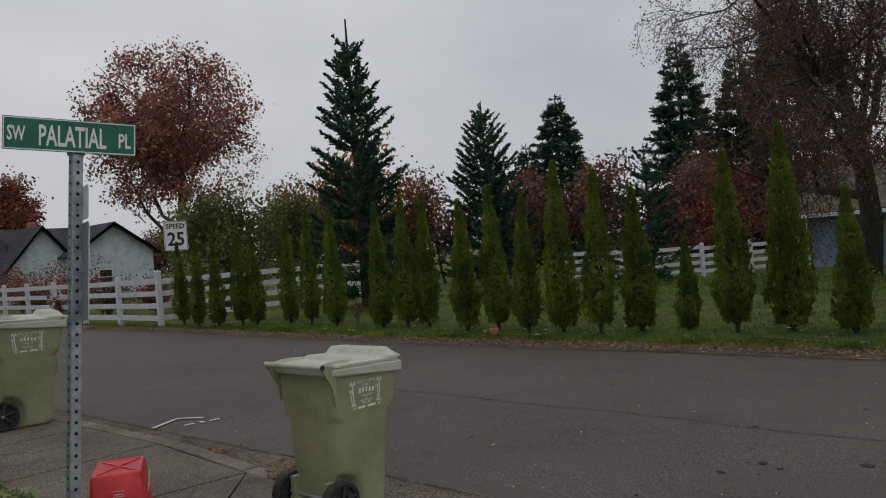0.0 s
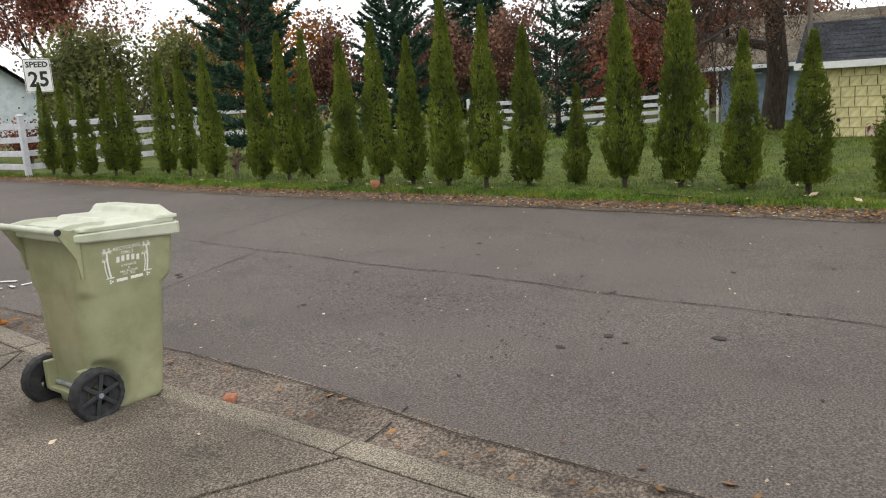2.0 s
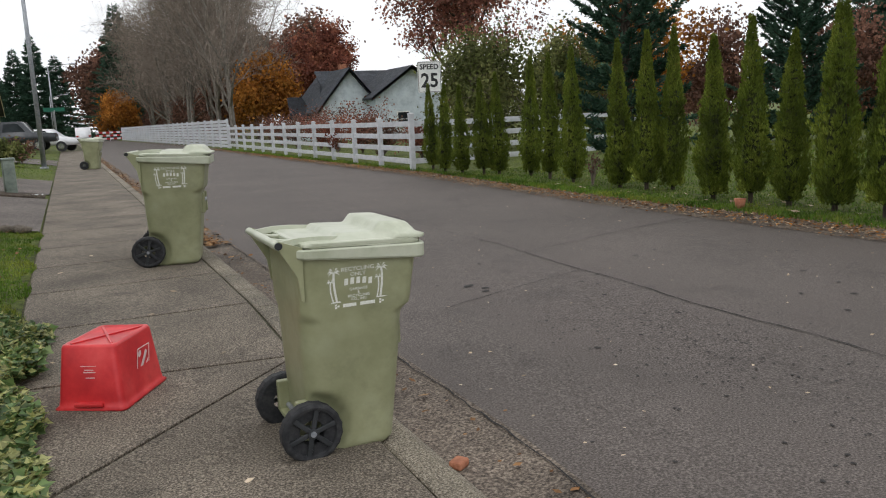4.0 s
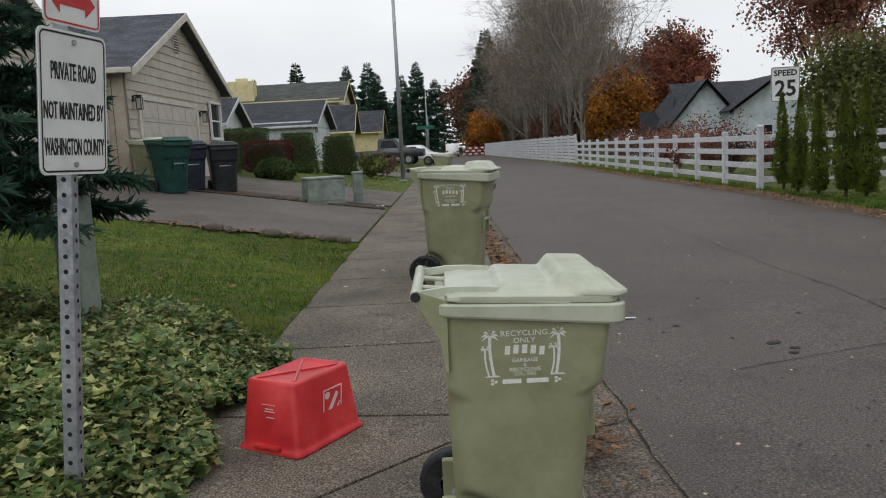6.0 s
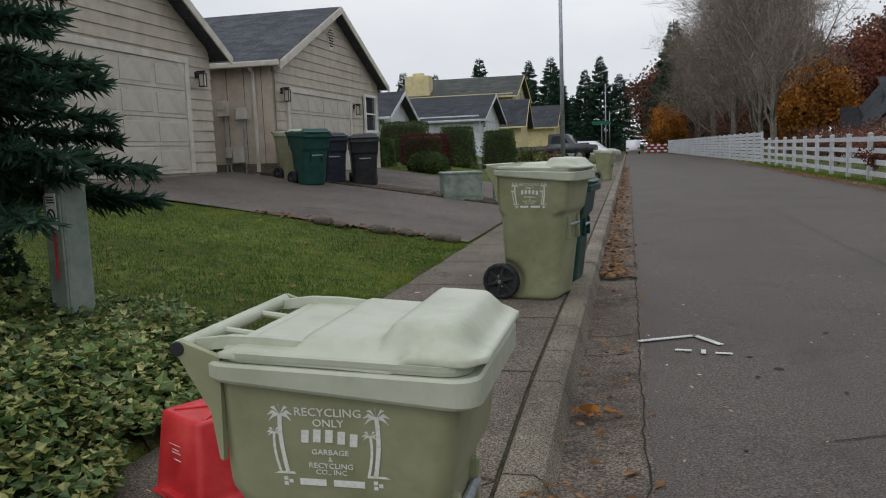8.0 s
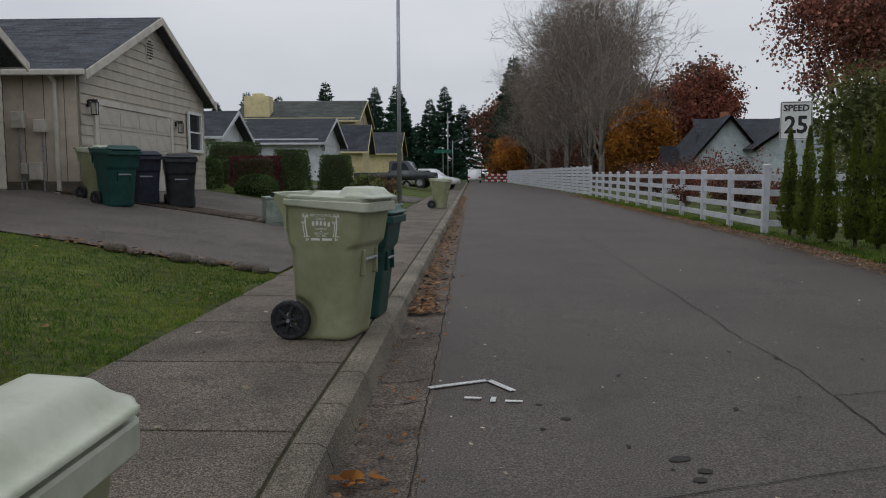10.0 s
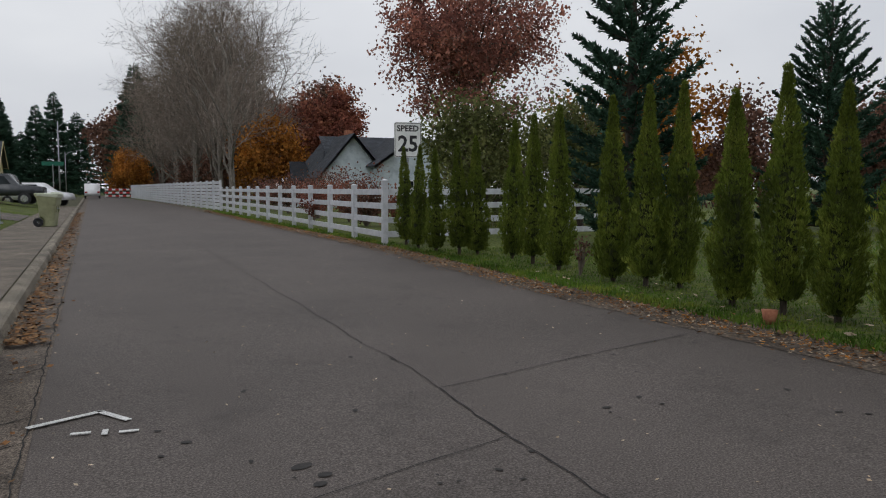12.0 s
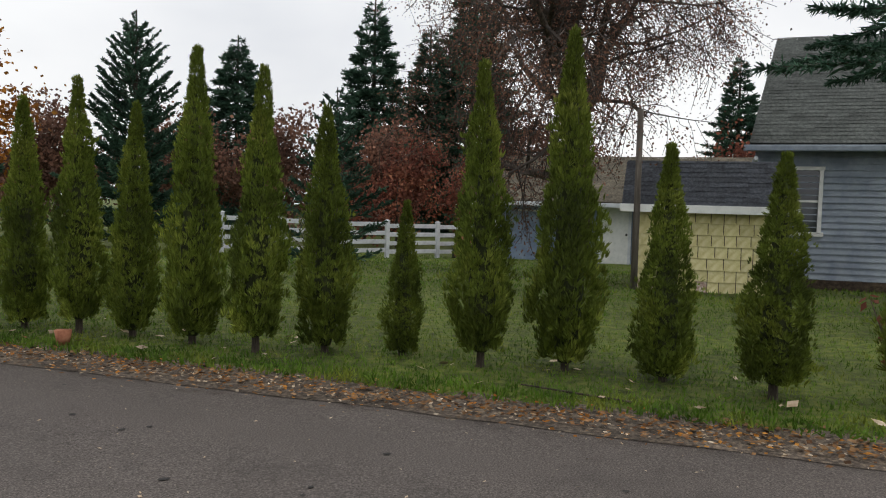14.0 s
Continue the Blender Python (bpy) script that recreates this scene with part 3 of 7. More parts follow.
# painted arrow corner and number-sized bars
bm = bmesh.new()
for a, b in (((0.0, 0.0), (0.353, 0.181)), ((0.353, 0.181), (0.49, -0.05))):
    d = Vector((b[0] - a[0], b[1] - a[1]))
    box(bm, ((a[0] + b[0]) / 2, (a[1] + b[1]) / 2, 0.0145), (d.length + 0.03, 0.04, 0.004), 0, Matrix.Rotation(math.atan2(d.y, d.x), 4, "Z"))
road_mark = tagged(link_bm("road_marking", bm, M_roadpaint), "hand-sprayed white bent line on the asphalt", "road marking")
bm = bmesh.new()
for i in range(3):
    x, y = 0.255 + 0.118 * i, -0.225 - 0.03 * i
    box(bm, (x, y, 0.0155), (0.10 if i != 1 else 0.03, 0.03 if i != 1 else 0.09, 0.004), 0, Matrix.Rotation(-0.1, 4, "Z"))
tagged(link_bm("road_marking", bm, M_roadpaint), "three short white sprayed bars on the asphalt", "road marking")


# ---- carts ----
def rrect(hx, hy, r, n=4):
    pts = []
    for cx, cy, a0 in ((hx - r, hy - r, 0), (-hx + r, hy - r, 90), (-hx + r, -hy + r, 180), (hx - r, -hy + r, 270)):
        for i in range(n + 1):
            a = radians(a0 + 90 * i / n)
            pts.append((cx + r * math.cos(a), cy + r * math.sin(a)))
    return pts


def loft(bm, rings, cap0=True, cap1=True):
    rows = [[bm.verts.new(p) for p in ring] for ring in rings]
    n = len(rows[0])
    for a, b in zip(rows, rows[1:]):
        for i in range(n):
            j = (i + 1) % n
            bm.faces.new((a[i], a[j], b[j], b[i]))
    if cap0:
        bm.faces.new(rows[0][::-1])
    if cap1:
        bm.faces.new(rows[-1])


def ring(cx, hx, hy, r, z, tilt=0.0, n=4):
    return [(cx + x, y, z + tilt * x) for x, y in rrect(hx, hy, r, n)]


def lerp_rows(table, z):
    """Row of a table of heights, smoothly between its neighbours."""
    for a, b in zip(table, table[1:]):
        if z <= b[0]:
            f = (z - a[0]) / (b[0] - a[0])
            return [p + (q - p) * f for p, q in zip(a[1:], b[1:])]
    return table[-1][1:]


def fine_ring(x0, x1, hy, r, k=9):
    """Rounded rectangle with points along its sides as well as its corners."""
    pts = []
    cs = ((x1 - r, hy - r, 0), (x0 + r, hy - r, 90), (x0 + r, -hy + r, 180), (x1 - r, -hy + r, 270))
    for n, (cx, cy, a0) in enumerate(cs):
        arc = [(cx + r * math.cos(radians(a0 + 15 * i)), cy + r * math.sin(radians(a0 + 15 * i))) for i in range(7)]
        nx_, ny_, a1 = cs[(n + 1) % 4]
        q = (nx_ + r * math.cos(radians(a1)), ny_ + r * math.sin(radians(a1)))
        p = arc[-1]
        pts += arc + [(p[0] + (q[0] - p[0]) * i / k, p[1] + (q[1] - p[1]) * i / k) for i in range(1, k)]
    return pts


# height, back, front, half width, corner radius of the tapering body
CART_BODY = ((0.0, -0.185, 0.140, 0.196, 0.075), (0.02, -0.196, 0.155, 0.206, 0.080), (0.36, -0.208, 0.195, 0.222, 0.085), (0.545, -0.213, 0.212, 0.234, 0.088), (0.565, -0.213, 0.216, 0.235, 0.080),
             (0.595, -0.215, 0.236, 0.238, 0.045), (0.62, -0.216, 0.240, 0.240, 0.040), (0.84, -0.218, 0.272, 0.252, 0.040))


def cart_body():
    """Moulded body: tapering hull, corner pockets under the shoulder, arches over the wheels."""
    bm = bmesh.new()
    zs = [0.0, 0.02] + [0.02 + 0.0175 * i for i in range(1, 20)] + [0.40, 0.45, 0.50, 0.53, 0.545, 0.555, 0.565, 0.58, 0.595, 0.61, 0.63, 0.70, 0.77, 0.84]
    rings = []
    for z in zs:
        x0, x1, hy, r = lerp_rows(CART_BODY, z)
        rg = []
        for x, y in fine_ring(x0, x1, hy, r):
            d = math.hypot(x + 0.208, z - 0.12)
            keep = smooth(0.135, 0.165, d)
            lim = 0.168 + (hy - 0.168) * keep
            if abs(y) > lim:
                y = math.copysign(lim, y)
            rg.append((x, y, z))
        rings.append(rg)
    loft(bm, rings, True, False)
    return bm


def cart(m, label, body_mat=M_bin, lid_mat=M_lid, sticker=True, group="kerbside carts", k=1.0):
    """Two-wheeled refuse cart. Local x runs from the handle to the front, y across."""
    e = empty("wheelie_bin", m @ Matrix.Diagonal((1.03 * k, 1.04 * k, k, 1)), label, "waste cart", group)
    part("body", cart_body(), body_mat, e, smooth=True)
    # rim collar, deeper towards the front
    bm = bmesh.new()
    rg = lambda x0, x1, hy, r, z, t: [(x, y, z + t * x) for x, y in fine_ring(x0, x1, hy, r, 3)]
    loft(bm, [rg(-0.219, 0.273, 0.253, 0.045, 0.815, -0.07), rg(-0.236, 0.300, 0.266, 0.055, 0.808, -0.09), rg(-0.240, 0.305, 0.270, 0.055, 0.815, -0.09),
              rg(-0.240, 0.305, 0.270, 0.055, 0.850, -0.045), rg(-0.236, 0.300, 0.266, 0.055, 0.856, -0.045), rg(-0.20, 0.26, 0.24, 0.05, 0.856, -0.045)], False, True)
    part("rim", bm, body_mat if body_mat is not M_bin else lid_mat, e, smooth=False)
    for s in (-1, 1):
        bm = bmesh.new()
        pr = [(-0.205, 0.66), (-0.213, 0.665), (-0.225, 0.76), (-0.288, 0.872), (-0.300, 0.888), (-0.285, 0.905), (-0.20, 0.872)]
        a = [bm.verts.new((x, s * 0.254, z)) for x, z in pr]
        b = [bm.verts.new((x, s * 0.238, z)) for x, z in pr]
        bm.faces.new(a)
        bm.faces.new(b[::-1])
        for i in range(len(pr)):
            j = (i + 1) % len(pr)
            bm.faces.new((a[i], b[i], b[j], a[j]))
        bmesh.ops.recalc_face_normals(bm, faces=bm.faces)
        part("bracket", bm, body_mat, e)
    bm = bmesh.new()
    cyl(bm, (-0.288, -0.252, 0.888), (-0.288, 0.252, 0.888), 0.0165, seg=16)
    hb = part("handle", bm, lid_mat if body_mat is M_bin else body_mat, e)
    for s in (-1, 1):
        bm = bmesh.new()
        cyl(bm, (-0.288, s * 0.2505, 0.888), (-0.288, s * 0.2575, 0.888), 0.0145, seg=14)
        part("end_cap", bm, M_darkplastic, hb)
        bm = bmesh.new()
        cyl(bm, (-0.283, s * 0.085, 0.888), (-0.19, s * 0.085, 0.876), 0.008, seg=8)
        part("handle_strut", bm, lid_mat if body_mat is M_bin else body_mat, e)
    # lid: skirt, stepped and fluted panel, overhanging front lip
    bm = bmesh.new()
    loft(bm, [rg(-0.205, 0.285, 0.258, 0.05, 0.858, -0.045), rg(-0.207, 0.288, 0.260, 0.05, 0.866, -0.045), rg(-0.207, 0.288, 0.260, 0.05, 0.876, -0.045), rg(-0.203, 0.283, 0.255, 0.05, 0.880, -0.045)], True, True)
    lid = part("lid", bm, lid_mat, e, "pale sun-bleached lid")
    bm = bmesh.new()
    nx, ny = 44, 36
    grid = []
    for i in range(nx + 1):
        for j in range(ny + 1):
            u, v = i / nx, -1 + 2 * j / ny
            x = -0.20 + 0.515 * u
            side_v = smooth(0.05, 0.30, 1 - abs(v))
            top = side_v * (1 - smooth(0.85, 0.96, u))
            z = 0.884 - 0.035 * u + 0.024 * smooth(0.66, 0.74, u) * (1 - top) + 0.010 * smooth(0, 0.08, 1 - abs(v)) * smooth(0, 0.06, u) * (1 - smooth(0.9, 0.97, u))
            z += (0.024 * smooth(0.26, 0.31, u) + 0.040 * smooth(0.58, 0.66, u)) * top
            w = 0.259 - 0.05 * smooth(0.90, 1.0, u) ** 2
            grid.append(bm.verts.new((x, v * w, z)))
    for i in range(nx):
        for j in range(ny):
            a = i * (ny + 1) + j
            bm.faces.new((grid[a], grid[a + ny + 1], grid[a + ny + 2], grid[a + 1]))
    loop = [i * (ny + 1) for i in range(nx + 1)] + [nx * (ny + 1) + j for j in range(1, ny + 1)] + [i * (ny + 1) + ny for i in range(nx - 1, -1, -1)] + list(range(ny - 1, 0, -1))
    low = [bm.verts.new(grid[a].co - Vector((0, 0, 0.011))) for a in loop]
    for a in range(len(loop)):
        b = (a + 1) % len(loop)
        bm.faces.new((grid[loop[b]], grid[loop[a]], low[a], low[b]))
    part("lid_panel", bm, lid_mat, lid, smooth=True)
    for s in (-1, 1):
        bm = bmesh.new()
        pr = [(-0.275, 0.898, 0.010), (-0.20, 0.906, 0.014), (-0.12, 0.904, 0.012), (-0.03, 0.895, 0.004)]
        rows = [[bm.verts.new(p) for p in ((x, s * 0.205 - w, z - 0.024), (x, s * 0.205 - w * 0.7, z), (x, s * 0.205 + w * 0.7, z), (x, s * 0.205 + w, z - 0.024))] for x, z, w in pr]
        for a, b in zip(rows, rows[1:]):
            for i in range(3):
                bm.faces.new((a[i], a[i + 1], b[i + 1], b[i]))
        bm.faces.new(rows[0][::-1])
        bmesh.ops.recalc_face_normals(bm, faces=bm.faces)
        part("lid_hinge", bm, lid_mat, lid)
        for y in (0.06, 0.17):
            bm = bmesh.new()
            cyl(bm, (0.288, s * y, 0.866), (0.288, s * y, 0.8755), 0.0035, seg=8)
            part("drain_hole", bm, M_hole, lid)
    # lifting bar on the front and the axle housing at the back
    for y in (-0.10, 0.10):
        bm = bmesh.new()
        box(bm, (0.205, y, 0.47), (0.05, 0.022, 0.16), 0.006)
        part("bar_mount", bm, body_mat, e)
    bm = bmesh.new()
    cyl(bm, (0.222, -0.10, 0.49), (0.222, 0.10, 0.49), 0.012, seg=10)
    part("lift_bar", bm, M_galv, e)
    bm = bmesh.new()
    for y in (-0.15, 0.15):
        box(bm, (-0.222, y, 0.16), (0.05, 0.035, 0.14), 0.006)
    box(bm, (-0.222, 0, 0.095), (0.045, 0.30, 0.02), 0.004)
    part("axle_bracket", bm, body_mat, e)
    bm = bmesh.new()
    cyl(bm, (-0.208, -0.235, 0.12), (-0.208, 0.235, 0.12), 0.011, seg=8)
    part("axle", bm, M_galv, e)
    for s in (-1, 1):
        bm = bmesh.new()
        prof = [(0.05, 0.186), (0.108, 0.184), (0.116, 0.188), (0.120, 0.196), (0.120, 0.236), (0.116, 0.244), (0.108, 0.247), (0.096, 0.245), (0.093, 0.232), (0.05, 0.230)]
        seg = 36
        rows = []
        for r, yy in prof:
            rows.append([bm.verts.new((-0.208 + (r + (0.003 if i % 2 and r > 0.117 else 0)) * math.cos(2 * math.pi * i / seg), s * yy, 0.12 + (r + (0.003 if i % 2 and r > 0.117 else 0)) * math.sin(2 * math.pi * i / seg))) for i in range(seg)])
        for a, b in zip(rows, rows[1:]):
            for i in range(seg):
                bm.faces.new((a[i], a[(i + 1) % seg], b[(i + 1) % seg], b[i]))
        bmesh.ops.recalc_face_normals(bm, faces=bm.faces)
        wheel = part("wheel", bm, M_rubber, e, "black ribbed wheel")
        bm = bmesh.new()
        cyl(bm, (-0.208, s * 0.228, 0.12), (-0.208, s * 0.25, 0.12), 0.024, 0.02, seg=14)
        part("hub", bm, M_darkplastic, wheel)
        for i in range(6):
            a = math.pi * i / 3 + 0.3
            bm = bmesh.new()
            box(bm, (-0.208 + 0.058 * math.cos(a), s * 0.237, 0.12 + 0.058 * math.sin(a)), (0.08, 0.012, 0.02), 0.003, Matrix.Rotation(-a, 4, "Y"))
            part("spoke", bm, M_darkplastic, wheel)
        bm = bmesh.new()
        cyl(bm, (-0.208, s * 0.25, 0.12), (-0.208, s * 0.254, 0.12), 0.012, seg=10)
        part("axle_cap", bm, M_galv, wheel)
    if sticker:
        # printed panel on the flank: palms drawn as shapes, words and bars
        st = part("print_panel", shapes_palm(), M_print, e, "white printed lettering between two palm shapes")
        st.matrix_local = Matrix.Translation((0.012, -0.2455, 0.702)) @ Matrix.Rotation(radians(93.1), 4, "X") @ Matrix.Diagonal((0.84, 0.78, 0.8, 1))
        for text, size, y, b in (("RECYCLING", 0.030, 0.083, 0.0), ("ONLY", 0.028, 0.055, 0.0), ("GARBAGE", 0.020, -0.022, 0.0), ("&", 0.018, -0.040, 0), ("RECYCLING", 0.020, -0.058, 0.0), ("CO., INC", 0.019, -0.075, 0)):
            words(text, size, Matrix.Translation((0, y, 0.0012)), M_print, st, bold=b)
    return e


def shapes_palm():
    """Two palm outlines, a bold arched badge bar, and a bar in place of a phone number."""
    bm = bmesh.new()

    def flat(pts):
        bm.faces.new([bm.verts.new((x, y, 0.0012)) for x, y in pts])
    for s in (-1, 1):
        for cx, top, k in ((0.105, 0.078, 1.0), (0.088 if s > 0 else 0.122, 0.028, 0.62)):
            for i in range(6):
                t0, t1 = i / 6, (i + 1) / 6
                f = lambda t: s * cx + s * 0.012 * math.sin(t * 2.2)
                w = 0.0052 * k
                y0, y1 = -0.082 + (top + 0.082) * t0, -0.082 + (top + 0.082) * t1
                flat([(f(t0) - w, y0), (f(t0) + w, y0), (f(t1) + w, y1), (f(t1) - w, y1)])
            tx = s * cx + s * 0.012 * math.sin(2.2)
            for a in (8, 50, 95, 135, 175, -25, 205):
                ca, sa = math.cos(radians(a)), math.sin(radians(a))
                L = 0.032 * k
                flat([(tx, top - 0.004 * k), (tx + 0.55 * L * ca, top + 0.55 * L * sa + 0.007 * k), (tx + L * ca, top + L * sa - 0.008 * k), (tx + 0.55 * L * ca, top + 0.55 * L * sa - 0.003 * k)])
        flat([(s * 0.085, -0.084), (s * 0.14, -0.084), (s * 0.128, -0.078), (s * 0.092, -0.077)])
        for i in range(3):
            a = 2 * math.pi * i / 3
            x, y = s * 0.108 + 0.008 * math.cos(a), -0.103 + 0.008 * math.sin(a)
            flat([(x - 0.005, y - 0.005), (x + 0.005, y - 0.005), (x + 0.005, y + 0.005), (x - 0.005, y + 0.005)])
    # arched badge in place of the maker's word: five slanted blocks
    for i in range(5):
        x = -0.058 + 0.029 * i
        y = 0.014 + 0.008 * math.cos(x * 22) - 0.05 * x
        h = 0.017
        flat([(x - 0.010, y - h), (x + 0.008, y - h), (x + 0.011, y + h), (x - 0.007, y + h)])
    flat([(-0.078, -0.112), (-0.014, -0.112), (-0.014, -0.094), (-0.078, -0.094)])
    flat([(0.004, -0.112), (0.078, -0.112), (0.078, -0.094), (0.004, -0.094)])
    return bm


cart(pose(-0.652, -3.636, 0.042, 0, 0, 0), "sage green plastic recycling cart with pale lid at the kerb ramp")
cart(pose(-0.75, 1.03, 0.135, 0, 0, -13), "sage green plastic recycling cart with pale lid on the sidewalk", k=1.17)
cart(pose(-0.86, 22.9, 0.135, 0, 0, -15), "sage green plastic recycling cart far along the kerb", sticker=False, k=1.15)
cart(pose(-0.66, 1.86, 0.135, 0, 0, -8), "dark green plastic refuse cart behind the recycling cart", M_greenbin, M_greenbin, False, k=1.0)
cart(pose(-6.15, 9.35, slope_left(-6.15), 0, 0, -35), "dark green plastic cart beside the driveway", M_greenbin, M_greenbin, False, k=1.17)
cart(pose(-6.12, 10.5, slope_left(-6.12), 0, 0, -60), "navy plastic cart on the soil strip", M_bluebin, M_bluebin, False, k=1.1)
cart(pose(-5.55, 10.85, slope_left(-5.55), 0, 0, -65), "black plastic cart on the soil strip", M_darkplastic, M_darkplastic, False, k=1.15)
cart(pose(-6.78, 10.05, slope_left(-6.78), 0, 0, -30), "sage green plastic cart against the house corner", sticker=False, k=1.1)

# upturned red recycling tub
tub = empty("recycling_tub", pose(-1.55, -2.665, paving(-1.57, -2.66) + 0.003, 0, 0, 60), "upturned red plastic recycling tub on the sidewalk", "recycling bin")
bm = bmesh.new()
loft(bm, [ring(0, 0.235, 0.175, 0.03, 0.0), ring(0, 0.24, 0.18, 0.03, 0.012), ring(0, 0.226, 0.166, 0.03, 0.022), ring(0, 0.222, 0.162, 0.03, 0.05), ring(0, 0.196, 0.138, 0.03, 0.30), ring(0, 0.19, 0.132, 0.028, 0.312), ring(0, 0.176, 0.118, 0.025, 0.315), ring(0, 0.168, 0.110, 0.022, 0.308)])
part("shell", bm, M_red, tub, smooth=True)
bm = bmesh.new()
for a, L in ((34, 0.37), (-34, 0.37)):
    box(bm, (0, 0, 0.311), (L, 0.014, 0.008), 0.003, Matrix.Rotation(radians(a), 4, "Z"))
part("base_rib", bm, M_red, tub)
for x in (-0.232, 0.232):
    bm = bmesh.new()
    box(bm, (x, 0, 0.035), (0.03, 0.14, 0.02), 0.006)
    part("hand_grip", bm, M_red, tub)
# printed frame and bars
pf = Matrix.Translation((0.035, -0.1535, 0.165)) @ Matrix.Rotation(radians(95.5), 4, "X")
bm = bmesh.new()
for c, s in (((0, 0.075), (0.13, 0.005)), ((0, -0.075), (0.13, 0.005)), ((0.0625, 0), (0.005, 0.15)), ((-0.0625, 0), (0.005, 0.15))):
    box(bm, (c[0], c[1], 0.001), (s[0], s[1], 0.0015))
box(bm, (0.0, 0.0, 0.001), (0.022, 0.115, 0.0015), 0, Matrix.Rotation(radians(-35), 4, "Z"))
for i in range(3):
    box(bm, (0.015 + 0.012 * i, -0.045 + 0.012 * i, 0.001), (0.006, 0.05, 0.0015), 0, Matrix.Rotation(radians(-35), 4, "Z"))
bmesh.ops.create_circle(bm, cap_ends=True, segments=14, radius=0.017, matrix=Matrix.Translation((-0.038, 0.048, 0.001)))
pp = part("print_panel", bm, M_redprint, tub, "white printed emblem and bars")
pp.matrix_local = pf
bm = bmesh.new()
for i, (w, y) in enumerate(((0.075, 0.05), (0.045, 0.03), (0.06, 0.018), (0.045, -0.01), (0.05, -0.03), (0.06, -0.042), (0.035, -0.055))):
    box(bm, (0, y, 0.001), (w, 0.004 if i else 0.002, 0.0012))
pb = part("print_bars", bm, M_redprint, tub)
pb.matrix_local = Matrix.Translation((-0.2135, -0.01, 0.17)) @ Matrix.Rotation(radians(-90), 4, "Z") @ Matrix.Rotation(radians(96), 4, "X")


# ---- white rail fence ----
def fence_run(a, b, bays, label, group, first=True, post_h=1.30, z=None, rails=4, corner_h=0.0, rail_h=0.135):
    d = Vector((b[0] - a[0], b[1] - a[1]))
    ang = math.atan2(d.y, d.x)
    step = d.length / bays
    z = z or (lambda x, y: 0.06)
    f = empty("rail_fence", Matrix.Translation((a[0], a[1], 0)) @ Matrix.Rotation(ang, 4, "Z"), label, "fence", group)
    post_me = rail_me = None
    for i in range(0 if first else 1, bays + 1):
        x = step * i
        zz = z(a[0] + d.x * i / bays, a[1] + d.y * i / bays)
        h = post_h + (corner_h if i == 0 else 0)
        if post_me is None or h != post_h:
            bm = bmesh.new()
            box(bm, (0, 0, h / 2 - 0.05), (0.125, 0.125, h + 0.1), 0.008)
            box(bm, (0, 0, h + 0.012), (0.15, 0.15, 0.03), 0.008, None, (0.9, 0.9))
            box(bm, (0, 0, h + 0.035), (0.13, 0.13, 0.02), 0.006, None, (0.4, 0.4))
            p = part("post", bm, M_whitepaint, f)
            if h == post_h:
                post_me = p.data
        else:
            p = new("post", post_me)
            p.parent = f
        p.location = (x, 0, zz)
        p.rotation_euler = (radians(random.uniform(-0.6, 0.6)), radians(random.uniform(-0.6, 0.6)), 0)
    for i in range(bays):
        zz = z(a[0] + d.x * (i + .5) / bays, a[1] + d.y * (i + .5) / bays)
        for r in range(rails):
            if rail_me is None:
                bm = bmesh.new()
                box(bm, (0, 0, 0), (step - 0.10, 0.038, rail_h), 0.006)
                rl = part("rail", bm, M_whitepaint, f)
                rail_me = rl.data
            else:
                rl = new("rail", rail_me)
                rl.parent = f
            rl.location = (step * (i + 0.5), 0, zz + 0.22 + (post_h - 0.36) * r / (rails - 1))
            rl.rotation_euler = (0, radians(random.uniform(-0.35, 0.35)), 0)
    return f


fence_run((6.27, 11.8), (6.95, 40.4), 12, "white vinyl four-rail fence along the road", "white fences", corner_h=0.10)
fence_run((6.27, 11.8), (13.5, 11.95), 3, "white vinyl four-rail fence running behind the young cypresses", "white fences", first=False)
fence_run((20.5, 9.2), (22.5, 6.6), 2, "white rail fence across the back lawn", "white fences", z=lambda x, y: lawn_right(x), post_h=1.2)
fence_run((22.5, 6.6), (27.5, 3.2), 3, "white rail fence across the back lawn", "white fences", first=False, z=lambda x, y: lawn_right(x), post_h=1.2)

# taller plank fence further along
pf2 = empty("plank_fence", Matrix.Translation((6.95, 40.7, 0)) @ Matrix.Rotation(math.atan2(70, -1.6), 4, "Z"), "tall pale weathered horizontal plank fence", "fence", "white fences")
for i in range(30):
    bm = bmesh.new()
    box(bm, (2.4 * i, 0, 0.88), (0.12, 0.12, 1.8), 0.01)
    part("post", bm, M_whitepaint, pf2)
for i in range(29):
    for r in range(8):
        bm = bmesh.new()
        box(bm, (2.4 * i + 1.2, 0, 0.20 + 0.205 * r), (2.27, 0.03, 0.165), 0.005)
        part("plank", bm, M_whitepaint, pf2)


# ---- signs ----
def perforated_post(parent, h, w=0.05):
    bm = bmesh.new()
    box(bm, (0, 0, h / 2), (w, w, h), 0.004)
    p = part("post", bm, M_galv, parent, "perforated square steel post")
    bm = bmesh.new()
    n = int(h / 0.0508)
    for i in range(n):
        z = 0.03 + 0.0508 * i
        for nx, ny in ((1, 0), (-1, 0), (0, 1), (0, -1)):
            c = Vector((nx * (w / 2 + 0.0008), ny * (w / 2 + 0.0008), z))
            bmesh.ops.create_circle(bm, cap_ends=True, segments=8, radius=0.0085, matrix=Matrix.Translation(c) @ Vector((nx, ny, 0)).to_track_quat("Z", "Y").to_matrix().to_4x4())
    tagged(part("post_hole", bm, M_hole, p), kind="stuff")
    return p


